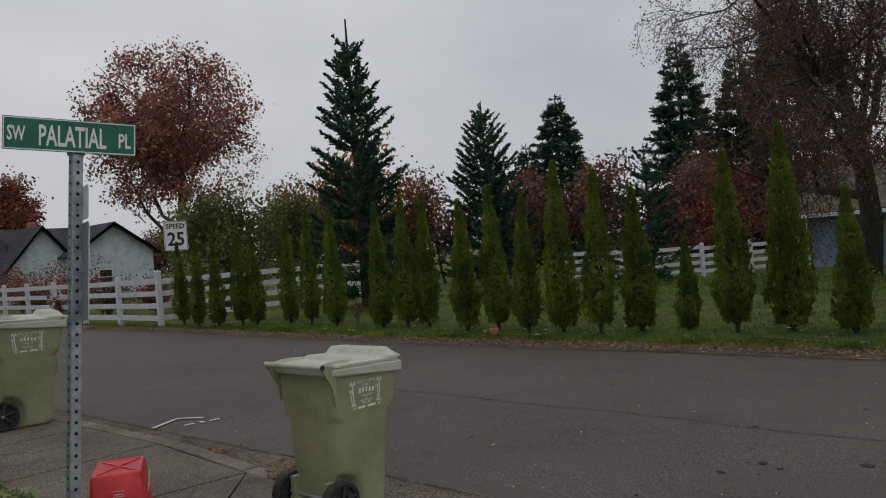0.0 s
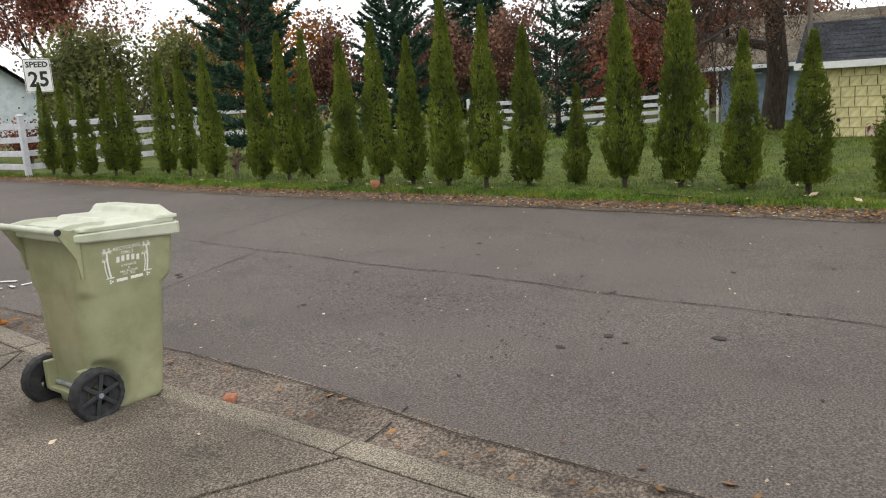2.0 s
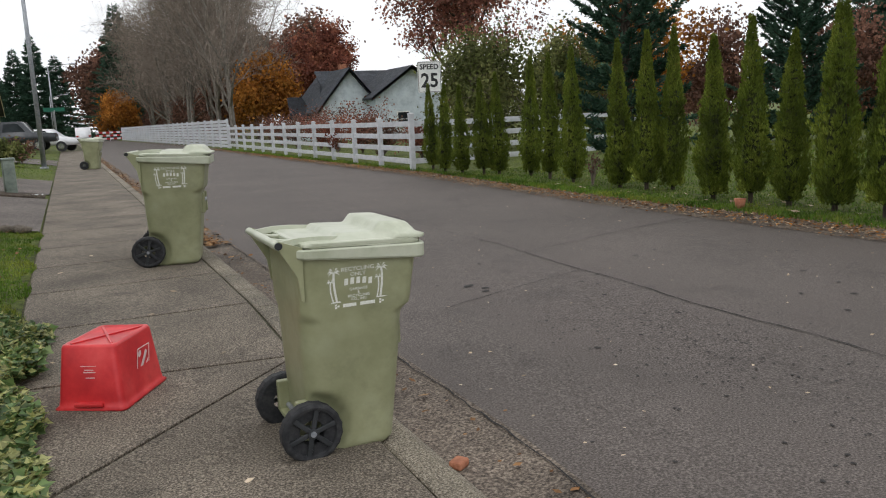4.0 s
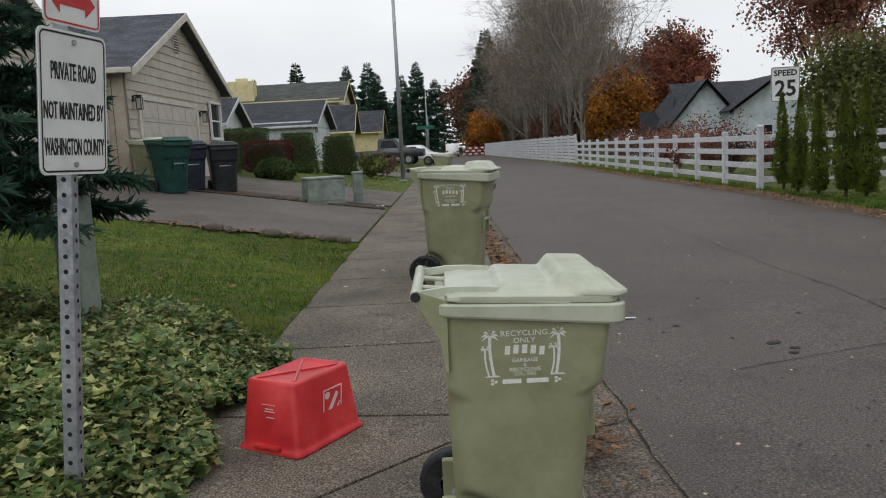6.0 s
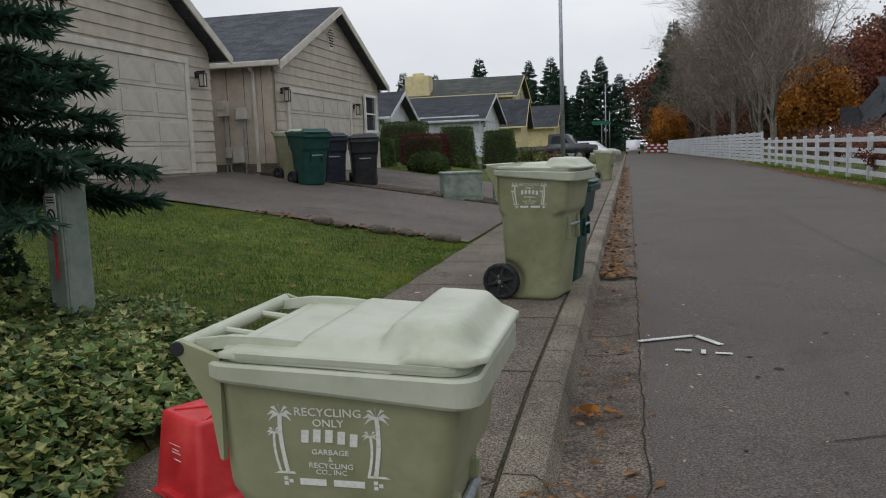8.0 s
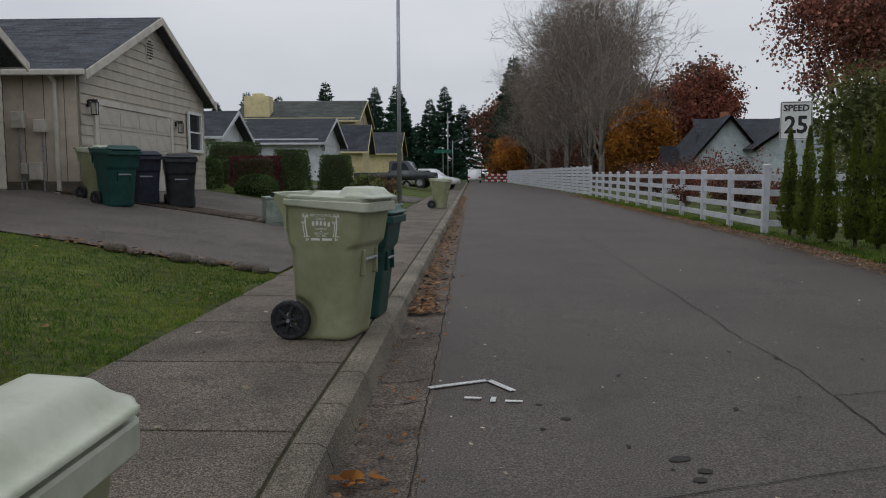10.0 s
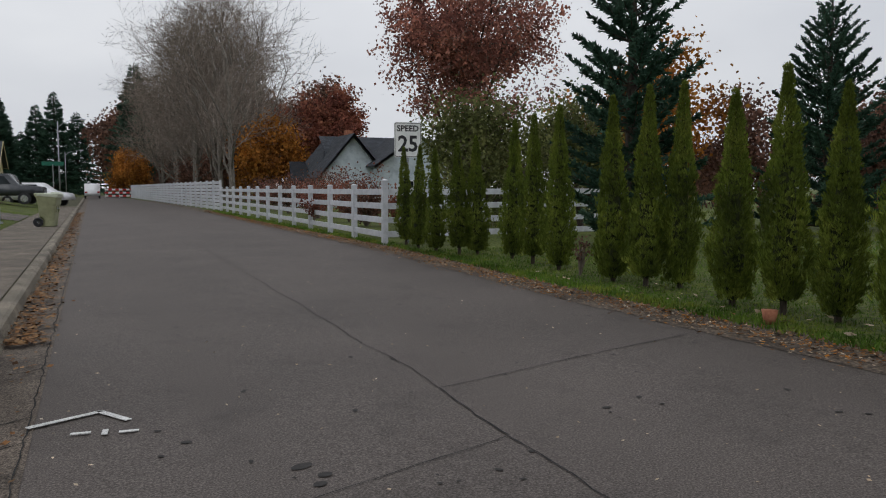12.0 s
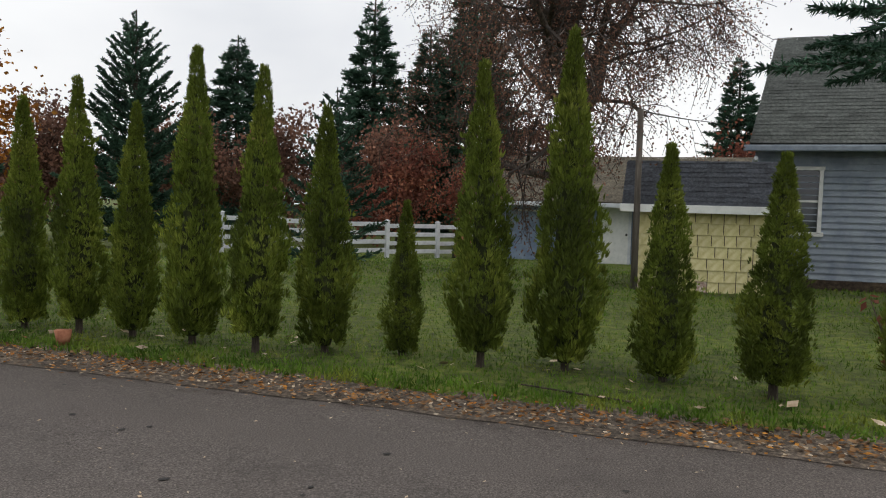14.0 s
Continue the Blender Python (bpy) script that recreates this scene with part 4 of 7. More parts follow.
def plate(w, h, r, t=0.003):
    bm = bmesh.new()
    o = rrect(w / 2, h / 2, r)
    loft(bm, [[(x, y, -t) for x, y in o], [(x, y, 0) for x, y in o]])
    return bm


def border(w, h, r, width, inset, z=0.0012):
    bm = bmesh.new()
    a = rrect(w / 2 - inset, h / 2 - inset, r)
    b = rrect(w / 2 - inset - width, h / 2 - inset - width, max(r - width, 0.004))
    va, vb = [bm.verts.new((x, y, z)) for x, y in a], [bm.verts.new((x, y, z)) for x, y in b]
    for i in range(len(a)):
        j = (i + 1) % len(a)
        bm.faces.new((va[i], va[j], vb[j], vb[i]))
    return bm


street = empty("street_sign", pose(-2.20, -3.53, 0.02, 0, 5, 0), "galvanised post with green street blade and white notice plate", "street sign")
perforated_post(street, 2.13)
face_x = Matrix.Rotation(radians(90), 4, "Z") @ Matrix.Rotation(radians(90), 4, "X")
turned = Matrix.Rotation(radians(-13), 4, "Z")
pr = part("notice_plate", plate(0.325, 0.455, 0.025), M_signwhite, street, "white notice plate with black border")
pr.matrix_local = turned @ Matrix.Translation((0.034, 0.0, 1.545)) @ face_x
part("border_line", border(0.325, 0.455, 0.022, 0.006, 0.008), M_signblack, pr)
back = part("plate_back", plate(0.325, 0.455, 0.025, 0.0015), M_galv, pr, "bare aluminium back")
back.location = (0, 0, -0.0045)
for text, y in (("PRIVATE ROAD", 0.10), ("NOT MAINTAINED BY", -0.024), ("WASHINGTON COUNTY", -0.138)):
    words_fit(text, 0.215 if len(text) < 14 else 0.288, 0.056, Matrix.Translation((0, y, 0.0012)), M_signblack, pr, bold=0.0015)
for y in (0.195, -0.195):
    bm = bmesh.new()
    cyl(bm, (0, y, 0), (0, y, 0.006), 0.009, seg=10)
    part("bolt", bm, M_galv, pr)
ar = part("arrow_plate", plate(0.27, 0.16, 0.02), M_signwhite, street, "small white plate with a red double arrow")
ar.matrix_local = turned @ Matrix.Translation((0.034, 0.0, 1.868)) @ face_x
part("border_line", border(0.27, 0.16, 0.018, 0.006, 0.006), M_signred, ar)
bm = bmesh.new()
bm.faces.new([bm.verts.new((x, y, 0.0012)) for x, y in ((-0.11, 0), (-0.06, 0.045), (-0.06, 0.018), (0.06, 0.018), (0.06, 0.045), (0.11, 0), (0.06, -0.045), (0.06, -0.018), (-0.06, -0.018), (-0.06, -0.045))])
part("arrow", bm, M_signred, ar)
bl = part("street_blade", plate(0.57, 0.155, 0.006, 0.004), M_signgreen, street, "green street name blade with white letters")
bl.matrix_local = Matrix.Translation((-0.035, -0.03, 2.18)) @ Matrix.Rotation(radians(-20), 4, "Z") @ Matrix.Rotation(radians(90), 4, "X")
part("border_line", border(0.57, 0.155, 0.006, 0.005, 0.003), M_signwhite, bl)
words_fit("PALATIAL", 0.288, 0.098, Matrix.Translation((0.009, -0.003, 0.0012)), M_signwhite, bl, bold=0.002)
words_fit("SW", 0.075, 0.07, Matrix.Translation((-0.228, 0.0, 0.0012)), M_signwhite, bl, bold=0.002)
words_fit("PL", 0.055, 0.07, Matrix.Translation((0.235, -0.008, 0.0012)), M_signwhite, bl, bold=0.002)
bm = bmesh.new()
box(bm, (0, 0, 2.115), (0.07, 0.05, 0.04), 0.006)
part("bracket", bm, M_galv, street)

speed = empty("speed_sign", pose(6.74, 11.6, 0.05), "white speed limit sign on a steel post behind the cypresses", "road sign")
perforated_post(speed, 2.68)
sp = part("sign_plate", plate(0.61, 0.762, 0.04), M_signwhite, speed, "white plate with black border and letters")
sp.matrix_local = Matrix.Translation((0.0, -0.034, 2.31)) @ Matrix.Rotation(radians(-8.5), 4, "Z") @ Matrix.Rotation(radians(90), 4, "X")
part("border_line", border(0.61, 0.762, 0.035, 0.012, 0.012), M_signblack, sp)
words_fit("SPEED", 0.49, 0.135, Matrix.Translation((0, 0.25, 0.0012)), M_signblack, sp, bold=0.003)
words_fit("25", 0.44, 0.36, Matrix.Translation((0, -0.08, 0.0012)), M_signblack, sp, bold=0.0025)


# ---- houses ----
def shingle_quads(o, u, v, lu, lv, tab, course, rng, lean=0.0):
    """Overlapping shingle tabs on a roof slope: o corner, u along the eave, v up the slope."""
    o, u, v = Vector(o), Vector(u).normalized(), Vector(v).normalized()
    n = u.cross(v).normalized()
    if n.z < 0:
        n = -n
    Q = []
    rows = int(lv / course)
    for r in range(rows + 1):
        a, b = r * course, min((r + 1) * course + 0.02, lv)
        if b - a < 0.02:
            continue
        x = -tab * rng.random()
        end = lu - lean * (a + b) / (2 * lv)
        while x < end:
            x1 = x + tab * rng.uniform(0.8, 1.2)
            s, e = max(0, x), min(end, x1 - 0.006)
            if e > s:
                drop = rng.uniform(0, 0.02)
                lift = 0.013 + rng.uniform(0, 0.007)
                Q.append([o + u * s + v * (a - drop) + n * lift, o + u * e + v * (a - drop) + n * lift, o + u * e + v * b + n * 0.006, o + u * s + v * b + n * 0.006])
            x = x1
    return [[tuple(p) for p in q] for q in Q]


def window(parent, m, w, h, frame_mat=M_signwhite, panes=1, sash=True):
    bm = bmesh.new()
    for c, s in (((0, h / 2), (w + 0.12, 0.07)), ((0, -h / 2), (w + 0.16, 0.08)), ((w / 2, 0), (0.07, h)), ((-w / 2, 0), (0.07, h))):
        box(bm, (c[0], c[1], 0.02), (s[0], s[1], 0.06), 0.006)
    if sash:
        box(bm, (0, 0.0, 0.012), (w, 0.04, 0.035), 0.004)
    for i in range(1, panes):
        box(bm, (-w / 2 + w * i / panes, 0, 0.01), (0.035, h, 0.03), 0.004)
    fr = part("window_frame", bm, frame_mat, parent)
    fr.matrix_local = m
    bm = bmesh.new()
    box(bm, (0, 0, -0.012), (w, h, 0.012))
    part("pane", bm, M_glass, fr, "dark window pane")
    return fr


def clip_len(z, half, ze, zr):
    return half if z <= ze else half * max(0.0, (zr - z) / (zr - ze))


def gable_house(name, label, xf, depth, y0, y1, base, eave, ridge, wall, roof, trim, lap=0.0, over=0.4, tab=0.33, course=0.15, side_lap=0.0, garage=None, group="houses along the street"):
    """House whose gable faces +x, with its ridge along x."""
    h = empty(name, Matrix.Translation((xf, (y0 + y1) / 2, base)), label, "house", group)
    half, ze, zr = (y1 - y0) / 2, eave - base, ridge - base
    bm = bmesh.new()
    pr = [(-half, -0.6), (half, -0.6), (half, ze), (0, zr), (-half, ze)]
    f = [bm.verts.new((0, y, z)) for y, z in pr]
    g = [bm.verts.new((-depth, y, z)) for y, z in pr]
    bm.faces.new(f)
    bm.faces.new(g[::-1])
    for i in range(5):
        bm.faces.new((f[i], g[i], g[(i + 1) % 5], f[(i + 1) % 5]))
    part("wall", bm, wall, h)
    if lap:
        z = 0.0
        while z < zr - 0.1:
            L = clip_len(z + lap, half, ze, zr)
            L0 = clip_len(z, half, ze, zr)
            segs = [(-1, 1)]
            if garage and z < garage[2]:
                segs = [(-half, garage[0] - 0.14), (garage[1] + 0.14, half)]
            else:
                segs = [(-L0, L0)]
            for a, b in segs:
                if b - a < 0.03:
                    continue
                bm = bmesh.new()
                a1, b1 = max(a, -L), min(b, L)
                v = [bm.verts.new(p) for p in ((0.026, a, z), (0.026, b, z), (0.006, b1, z + lap), (0.006, a1, z + lap), (0.0, a, z), (0.0, b, z))]
                bm.faces.new((v[0], v[1], v[2], v[3]))
                bm.faces.new((v[4], v[5], v[1], v[0]))
                part("siding_board", bm, wall, h)
            z += lap
    if side_lap:
        z = 0.0
        while z < ze:
            for s in (-1, 1):
                bm = bmesh.new()
                v = [bm.verts.new(p) for p in ((0, s * (half + 0.024), z), (-depth, s * (half + 0.024), z), (-depth, s * (half + 0.006), z + side_lap), (0, s * (half + 0.006), z + side_lap), (0, s * half, z), (-depth, s * half, z))]
                bm.faces.new((v[0], v[1], v[2], v[3]) if s < 0 else (v[3], v[2], v[1], v[0]))
                bm.faces.new((v[4], v[5], v[1], v[0]))
                part("siding_board", bm, wall, h)
            z += side_lap
    k = (zr - ze) / half
    sl = math.hypot(half + over, (half + over) * k)
    rng = random.Random(int(abs(xf * 10 + y0 * 3)))
    for s in (-1, 1):
        bm = bmesh.new()
        ye, zz = s * (half + over), ze - over * k
        v = [bm.verts.new(p) for p in ((over, ye, zz + 0.03), (-depth - over, ye, zz + 0.03), (-depth - over, 0, zr + 0.03), (over, 0, zr + 0.03),
                                       (over, ye, zz + 0.12), (-depth - over, ye, zz + 0.12), (-depth - over, 0, zr + 0.13), (over, 0, zr + 0.13))]
        for q in ((0, 1, 2, 3), (7, 6, 5, 4), (0, 4, 5, 1), (1, 5, 6, 2), (2, 6, 7, 3), (3, 7, 4, 0)):
            bm.faces.new([v[i] for i in q])
        bmesh.ops.recalc_face_normals(bm, faces=bm.faces)
        rf = part("roof", bm, roof, h)
        Q = shingle_quads((over, ye, zz + 0.12), (-1, 0, 0), (0, -s * (half + over), (half + over) * k), depth + 2 * over, sl, tab, course, rng)
        sh = quads("shingles", Q, roof, rf)
        tagged(sh, kind="stuff")
        # barge board and gutter
        bm = bmesh.new()
        d = Vector((0, -s * (half + over), (half + over) * k))
        n = 0.17
        p0, p1 = Vector((over + 0.004, ye, zz + 0.115)), Vector((over + 0.004, 0, zr + 0.125))
        vv = [bm.verts.new(p) for p in (p0, p1, p1 - Vector((0, 0, n)), p0 - Vector((0, 0, n)))]
        ww = [bm.verts.new(x.co + Vector((0.03, 0, 0))) for x in vv]
        for q in ((0, 1, 2, 3),):
            bm.faces.new([vv[i] for i in q][::-1])
            bm.faces.new([ww[i] for i in q])
        for i in range(4):
            bm.faces.new((vv[i], vv[(i + 1) % 4], ww[(i + 1) % 4], ww[i]))
        bmesh.ops.recalc_face_normals(bm, faces=bm.faces)
        part("barge_board", bm, trim, h)
        bm = bmesh.new()
        box(bm, (-depth / 2, s * (half + over + 0.05), zz + 0.07), (depth + 2 * over, 0.1, 0.11), 0.015)
        part("gutter", bm, trim, h)
    if garage:
        a, b, top = garage
        dr = garage_door(a, b, top, M_garage if wall is not M_whitesiding else M_whitesiding, h)
        dr.location = (0.012, 0, 0)
        bm = bmesh.new()
        for y in (a - 0.07, b + 0.07):
            box(bm, (0.03, y, top / 2), (0.07, 0.14, top), 0.008)
        box(bm, (0.03, (a + b) / 2, top + 0.06), (0.07, b - a + 0.28, 0.12), 0.008)
        for y, s in ((a + 0.11, 1), (b - 0.11, -1)):
            v = [bm.verts.new(p) for p in ((0.05, y - s * 0.12, top + 0.01), (0.05, y + s * 0.14, top + 0.01), (0.05, y - s * 0.12, top - 0.24))]
            bm.faces.new(v)
        part("door_trim", bm, trim, h)
    return h


def garage_door(a, b, top, material, parent):
    """Sectional door: a leaf with four hinged sections, each pressed with raised panels."""
    rows, n = 4, max(3, int((b - a) / 0.9))
    rh, w = top / rows, (b - a) / n
    bm = bmesh.new()
    box(bm, (-0.01, (a + b) / 2, top / 2), (0.02, b - a, top - 0.01))
    leaf = part("garage_door", bm, material, parent, "panelled garage door")
    for r in range(rows):
        bm = bmesh.new()
        box(bm, (0.012, (a + b) / 2, rh * (r + 0.5)), (0.03, b - a, rh - 0.012), 0.004)
        part("door_section", bm, material, leaf)
        bm = bmesh.new()
        box(bm, (0, 0, 0), (0.016, w - 0.14, rh - 0.16), 0.006)
        first = part("raised_panel", bm, material, leaf)
        first.location = (0.028, a + w * 0.5, rh * (r + 0.5))
        for i in range(1, n):
            o = new("raised_panel", first.data)
            o.parent = leaf
            o.location = (0.028, a + w * (i + 0.5), rh * (r + 0.5))
    return leaf


def wall_lamp(parent, x, y, z):
    bm = bmesh.new()
    box(bm, (x, y, z + 0.10), (0.05, 0.08, 0.12), 0.01)
    box(bm, (x + 0.1, y, z + 0.16), (0.18, 0.03, 0.03), 0.006)
    box(bm, (x + 0.13, y, z + 0.13), (0.15, 0.15, 0.04), 0.01, None, (0.5, 0.5))
    for dx in (-0.05, 0.05):
        for dy in (-0.05, 0.05):
            box(bm, (x + 0.13 + dx, y + dy, z), (0.014, 0.014, 0.24))
    box(bm, (x + 0.13, y, z - 0.12), (0.11, 0.11, 0.02), 0.004)
    lp = part("wall_lantern", bm, M_signblack, parent, "black lantern beside the garage")
    bm = bmesh.new()
    box(bm, (x + 0.13, y, z), (0.085, 0.085, 0.22), 0.004)
    part("lantern_glass", bm, M_lampglass, lp)


house_a = gable_house("house", "tan lap-sided house with a beige garage door and dark shingles", -8.1, 9.0, 1.9, 9.2, 1.08, 3.42, 5.5, M_siding, M_shingle, M_trim, lap=0.2, over=0.32, garage=(-2.4, 2.65, 2.02))
wall_lamp(house_a, 0.03, 3.1, 1.75)
house_b = gable_house("house", "tan lap-sided house with grey shingles, vent and garage", -7.3, 10.0, 10.42, 17.5, 0.9, 3.3, 4.86, M_siding, M_shingle, M_trim, lap=0.2, over=0.28, garage=(-2.9, 0.95, 1.82))
wall_lamp(house_b, 0.03, -3.25, 1.72)
wall_lamp(house_b, 0.03, 1.35, 1.6)
bm = bmesh.new()
bmesh.ops.create_circle(bm, cap_ends=True, segments=20, radius=0.24, matrix=Matrix.Translation((0.035, -0.15, 3.32)) @ Matrix.Rotation(radians(90), 4, "Y") @ Matrix.Diagonal((1.25, 0.8, 1, 1)))
vent = part("gable_vent", bm, M_trim, house_b, "oval louvred vent")
for i in range(7):
    bm = bmesh.new()
    box(bm, (0.045, -0.15, 3.12 + 0.065 * i), (0.02, 0.30 if 0 < i < 6 else 0.16, 0.028), 0, Matrix.Rotation(radians(35), 4, "Y"))
    part("slat", bm, M_woodpole, vent)
window(house_b, Matrix.Translation((0.055, 2.62, 1.55)) @ face_x, 0.95, 1.0, M_signwhite)
# buff side panel, meters, conduits and a downpipe on the flank of house b
bm = bmesh.new()
box(bm, (-5.0, -3.605, 1.2), (9.96, 0.03, 2.5))
fl = part("side_panel", bm, M_sidingpink, house_b, "buff vertical-grooved wall panel")
for i in range(24):
    bm = bmesh.new()
    box(bm, (-0.25 - 0.4 * i, -3.622, 1.2), (0.012, 0.006, 2.45))
    part("groove", bm, M_woodpole, fl)
bm = bmesh.new()
box(bm, (-5, -3.60, 0.14), (10.0, 0.06, 0.32))
part("plinth", bm, M_concrete, house_b, "grey concrete plinth")
for x, z, s in ((-1.14, 1.48, (0.24, 0.1, 0.32)), (-0.70, 1.36, (0.25, 0.12, 0.24)), (-1.05, 0.55, (0.13, 0.1, 0.22)), (-0.83, 0.5, (0.24, 0.12, 0.34))):
    bm = bmesh.new()
    box(bm, (x, -3.68, z), s, 0.012)
    part("meter_box", bm, M_trim, house_b, "small utility box")
bm = bmesh.new()
cyl(bm, (-1.14, -3.70, 1.54), (-1.14, -3.77, 1.54), 0.09, seg=16)
part("meter_dial", bm, M_lampglass, house_b)
for x, z0, z1 in ((-1.14, 0.1, 1.35), (-0.70, 0.1, 1.3), (-1.05, 0.0, 0.5)):
    bm = bmesh.new()
    cyl(bm, (x, -3.65, z0), (x, -3.65, z1), 0.018, seg=8)
    part("conduit", bm, M_galv, house_b)
bm = bmesh.new()
box(bm, (-0.40, -3.67, 1.15), (0.075, 0.06, 2.1), 0.01)
box(bm, (-0.40, -3.75, 2.24), (0.075, 0.26, 0.06), 0.01, Matrix.Rotation(radians(-28), 4, "X"))
box(bm, (-0.40, -3.74, 0.06), (0.08, 0.2, 0.06), 0.01)
part("downpipe", bm, M_trim, house_b, "cream rainwater downpipe")

house_c = gable_house("house", "white sided house with a dark shingle roof", -7.8, 4.2, 36.8, 43.6, 1.0, 3.0, 4.35, M_whitesiding, M_shingledark, M_whitepaint, side_lap=0.2, over=0.4, tab=0.5, course=0.2, garage=(-2.2, 1.9, 1.9))
wall_lamp(house_c, 0.03, -2.8, 1.7)
wing = gable_house("house_wing", "white house wing with window and dark roof", -9.9, 6.0, 26.5, 30.3, 1.0, 2.9, 3.85, M_whitesiding, M_shingledark, M_whitepaint, side_lap=0.2, tab=0.5, course=0.2)
window(wing, Matrix.Translation((0.045, 0.3, 1.2)) @ face_x, 1.2, 1.0, M_signwhite, 2)
house_d = gable_house("house", "two-storey yellow house with a grey shingle roof", -8.4, 8.8, 54.0, 62.0, 1.0, 5.3, 6.95, M_yellow, M_shinglegreen, M_yellow, side_lap=0.25, tab=0.7, course=0.25)
window(house_d, Matrix.Translation((0.03, 0.0, 4.2)) @ face_x, 1.2, 1.1, M_signwhite, 2)
bm = bmesh.new()
box(bm, (-7.4, -2.9, 3.1), (1.9, 1.2, 6.1), 0.02)
box(bm, (-7.4, -2.9, 6.25), (0.8, 0.6, 0.25), 0.02)
part("chimney", bm, M_yellow, house_d, "boxed yellow chimney")
house_e = gable_house("house", "pale yellow house with a dark roof and garage", -7.3, 7.0, 50.0, 53.6, 0.95, 3.1, 4.7, M_yellow, M_shingledark, M_yellow, side_lap=0.25, tab=0.6, course=0.25)
house_f = gable_house("house", "far yellow house front with dark roof", -7.0, 8.0, 72.0, 79.0, 0.9, 3.4, 5.4, M_yellow, M_shingledark, M_yellow, tab=0.8, course=0.3)

# pale blue house beyond the rail fence: one long roof with two front gables
def blue_house():
    h = empty("house", Matrix.Translation((18.4, 46, 0.0)), "pale blue gabled house with brown shingles behind the fence", "house", "houses along the street")
    for cx, half, ze, zr, d in ((-2.1, 2.1, 2.3, 4.75, 7.0), (1.9, 2.7, 2.9, 4.75, 8.5)):
        bm = bmesh.new()
        pr = [(-half, -0.3), (half, -0.3), (half, ze), (0, zr), (-half, ze)]
        f = [bm.verts.new((cx + x, 0 if cx < 0 else -1.5, z)) for x, z in pr]
        g = [bm.verts.new((cx + x, d, z)) for x, z in pr]
        bm.faces.new(f[::-1])
        for i in range(5):
            bm.faces.new((f[i], f[(i + 1) % 5], g[(i + 1) % 5], g[i]))
        bmesh.ops.recalc_face_normals(bm, faces=bm.faces)
        part("wall", bm, M_paleblue, h)
        y0 = -0.4 if cx < 0 else -1.9
        k = (zr - ze) / half
        rng = random.Random(5)
        for s in (-1, 1):
            ex, ez = cx + s * (half + 0.4), ze - 0.4 * k
            bm = bmesh.new()
            v = [bm.verts.new(p) for p in ((ex, y0, ez + 0.04), (ex, d, ez + 0.04), (cx, d, zr + 0.04), (cx, y0, zr + 0.04), (ex, y0, ez + 0.16), (ex, d, ez + 0.16), (cx, d, zr + 0.17), (cx, y0, zr + 0.17))]
            for q in ((0, 1, 2, 3), (7, 6, 5, 4), (0, 4, 5, 1), (1, 5, 6, 2), (3, 7, 4, 0)):
                bm.faces.new([v[i] for i in q])
            bmesh.ops.recalc_face_normals(bm, faces=bm.faces)
            r = part("roof", bm, M_shingledark, h)
            sl = math.hypot(half + 0.4, (half + 0.4) * k)
            tagged(quads("shingles", shingle_quads((ex, y0, ez + 0.16), (0, 1, 0), (-s * (half + 0.4), 0, (half + 0.4) * k), d - y0, sl, 0.4, 0.22, rng), M_shingledark, r), kind="stuff")
            bm = bmesh.new()
            p0, p1 = Vector((ex, y0 - 0.01, ez + 0.15)), Vector((cx, y0 - 0.01, zr + 0.16))
            vv = [bm.verts.new(p) for p in (p0, p1, p1 - Vector((0, 0, 0.2)), p0 - Vector((0, 0, 0.2)))]
            bm.faces.new(vv)
            r2 = bmesh.ops.solidify(bm, geom=bm.faces[:], thickness=0.04)
            part("barge_board", bm, M_paleblue, h)
    bm = bmesh.new()
    v = [bm.verts.new(p) for p in ((-4.0, 1.0, 2.5), (5.5, 1.0, 2.5), (5.5, 4.5, 4.95), (-2.6, 4.5, 4.95))]
    bm.faces.new(v)
    bmesh.ops.solidify(bm, geom=bm.faces[:], thickness=0.15)
    mr_ = part("roof", bm, M_shingledark, h)
    tagged(quads("shingles", shingle_quads((-3.2, 1.0, 2.55), (1, 0, 0), (0, 3.5, 2.45), 8.6, 4.25, 0.4, 0.22, random.Random(6)), M_shingledark, mr_), kind="stuff")
    bm = bmesh.new()
    box(bm, (-1.0, 4.5, 5.0), (0.5, 0.5, 0.9), 0.03)
    part("chimney", bm, M_terracotta, h, "small brick chimney")
    bm = bmesh.new()
    v = [bm.verts.new(p) for p in ((-5.9, 1.5, 1.6), (-4.1, 1.5, 1.6), (-4.1, 5, 3.2), (-5.2, 5, 3.2))]
    bm.faces.new(v)
    bmesh.ops.solidify(bm, geom=bm.faces[:], thickness=0.15)
    part("lean_to_roof", bm, M_shingledark, h)
    bm = bmesh.new()
    box(bm, (-4.95, 3.5, 0.7), (1.6, 3.6, 1.8), 0.02)
    part("lean_to_wall", bm, M_paleblue, h)
    window(h, Matrix.Translation((1.2, -1.53, 1.3)) @ Matrix.Rotation(radians(90), 4, "X"), 0.9, 1.0)
    return h


blue_house()

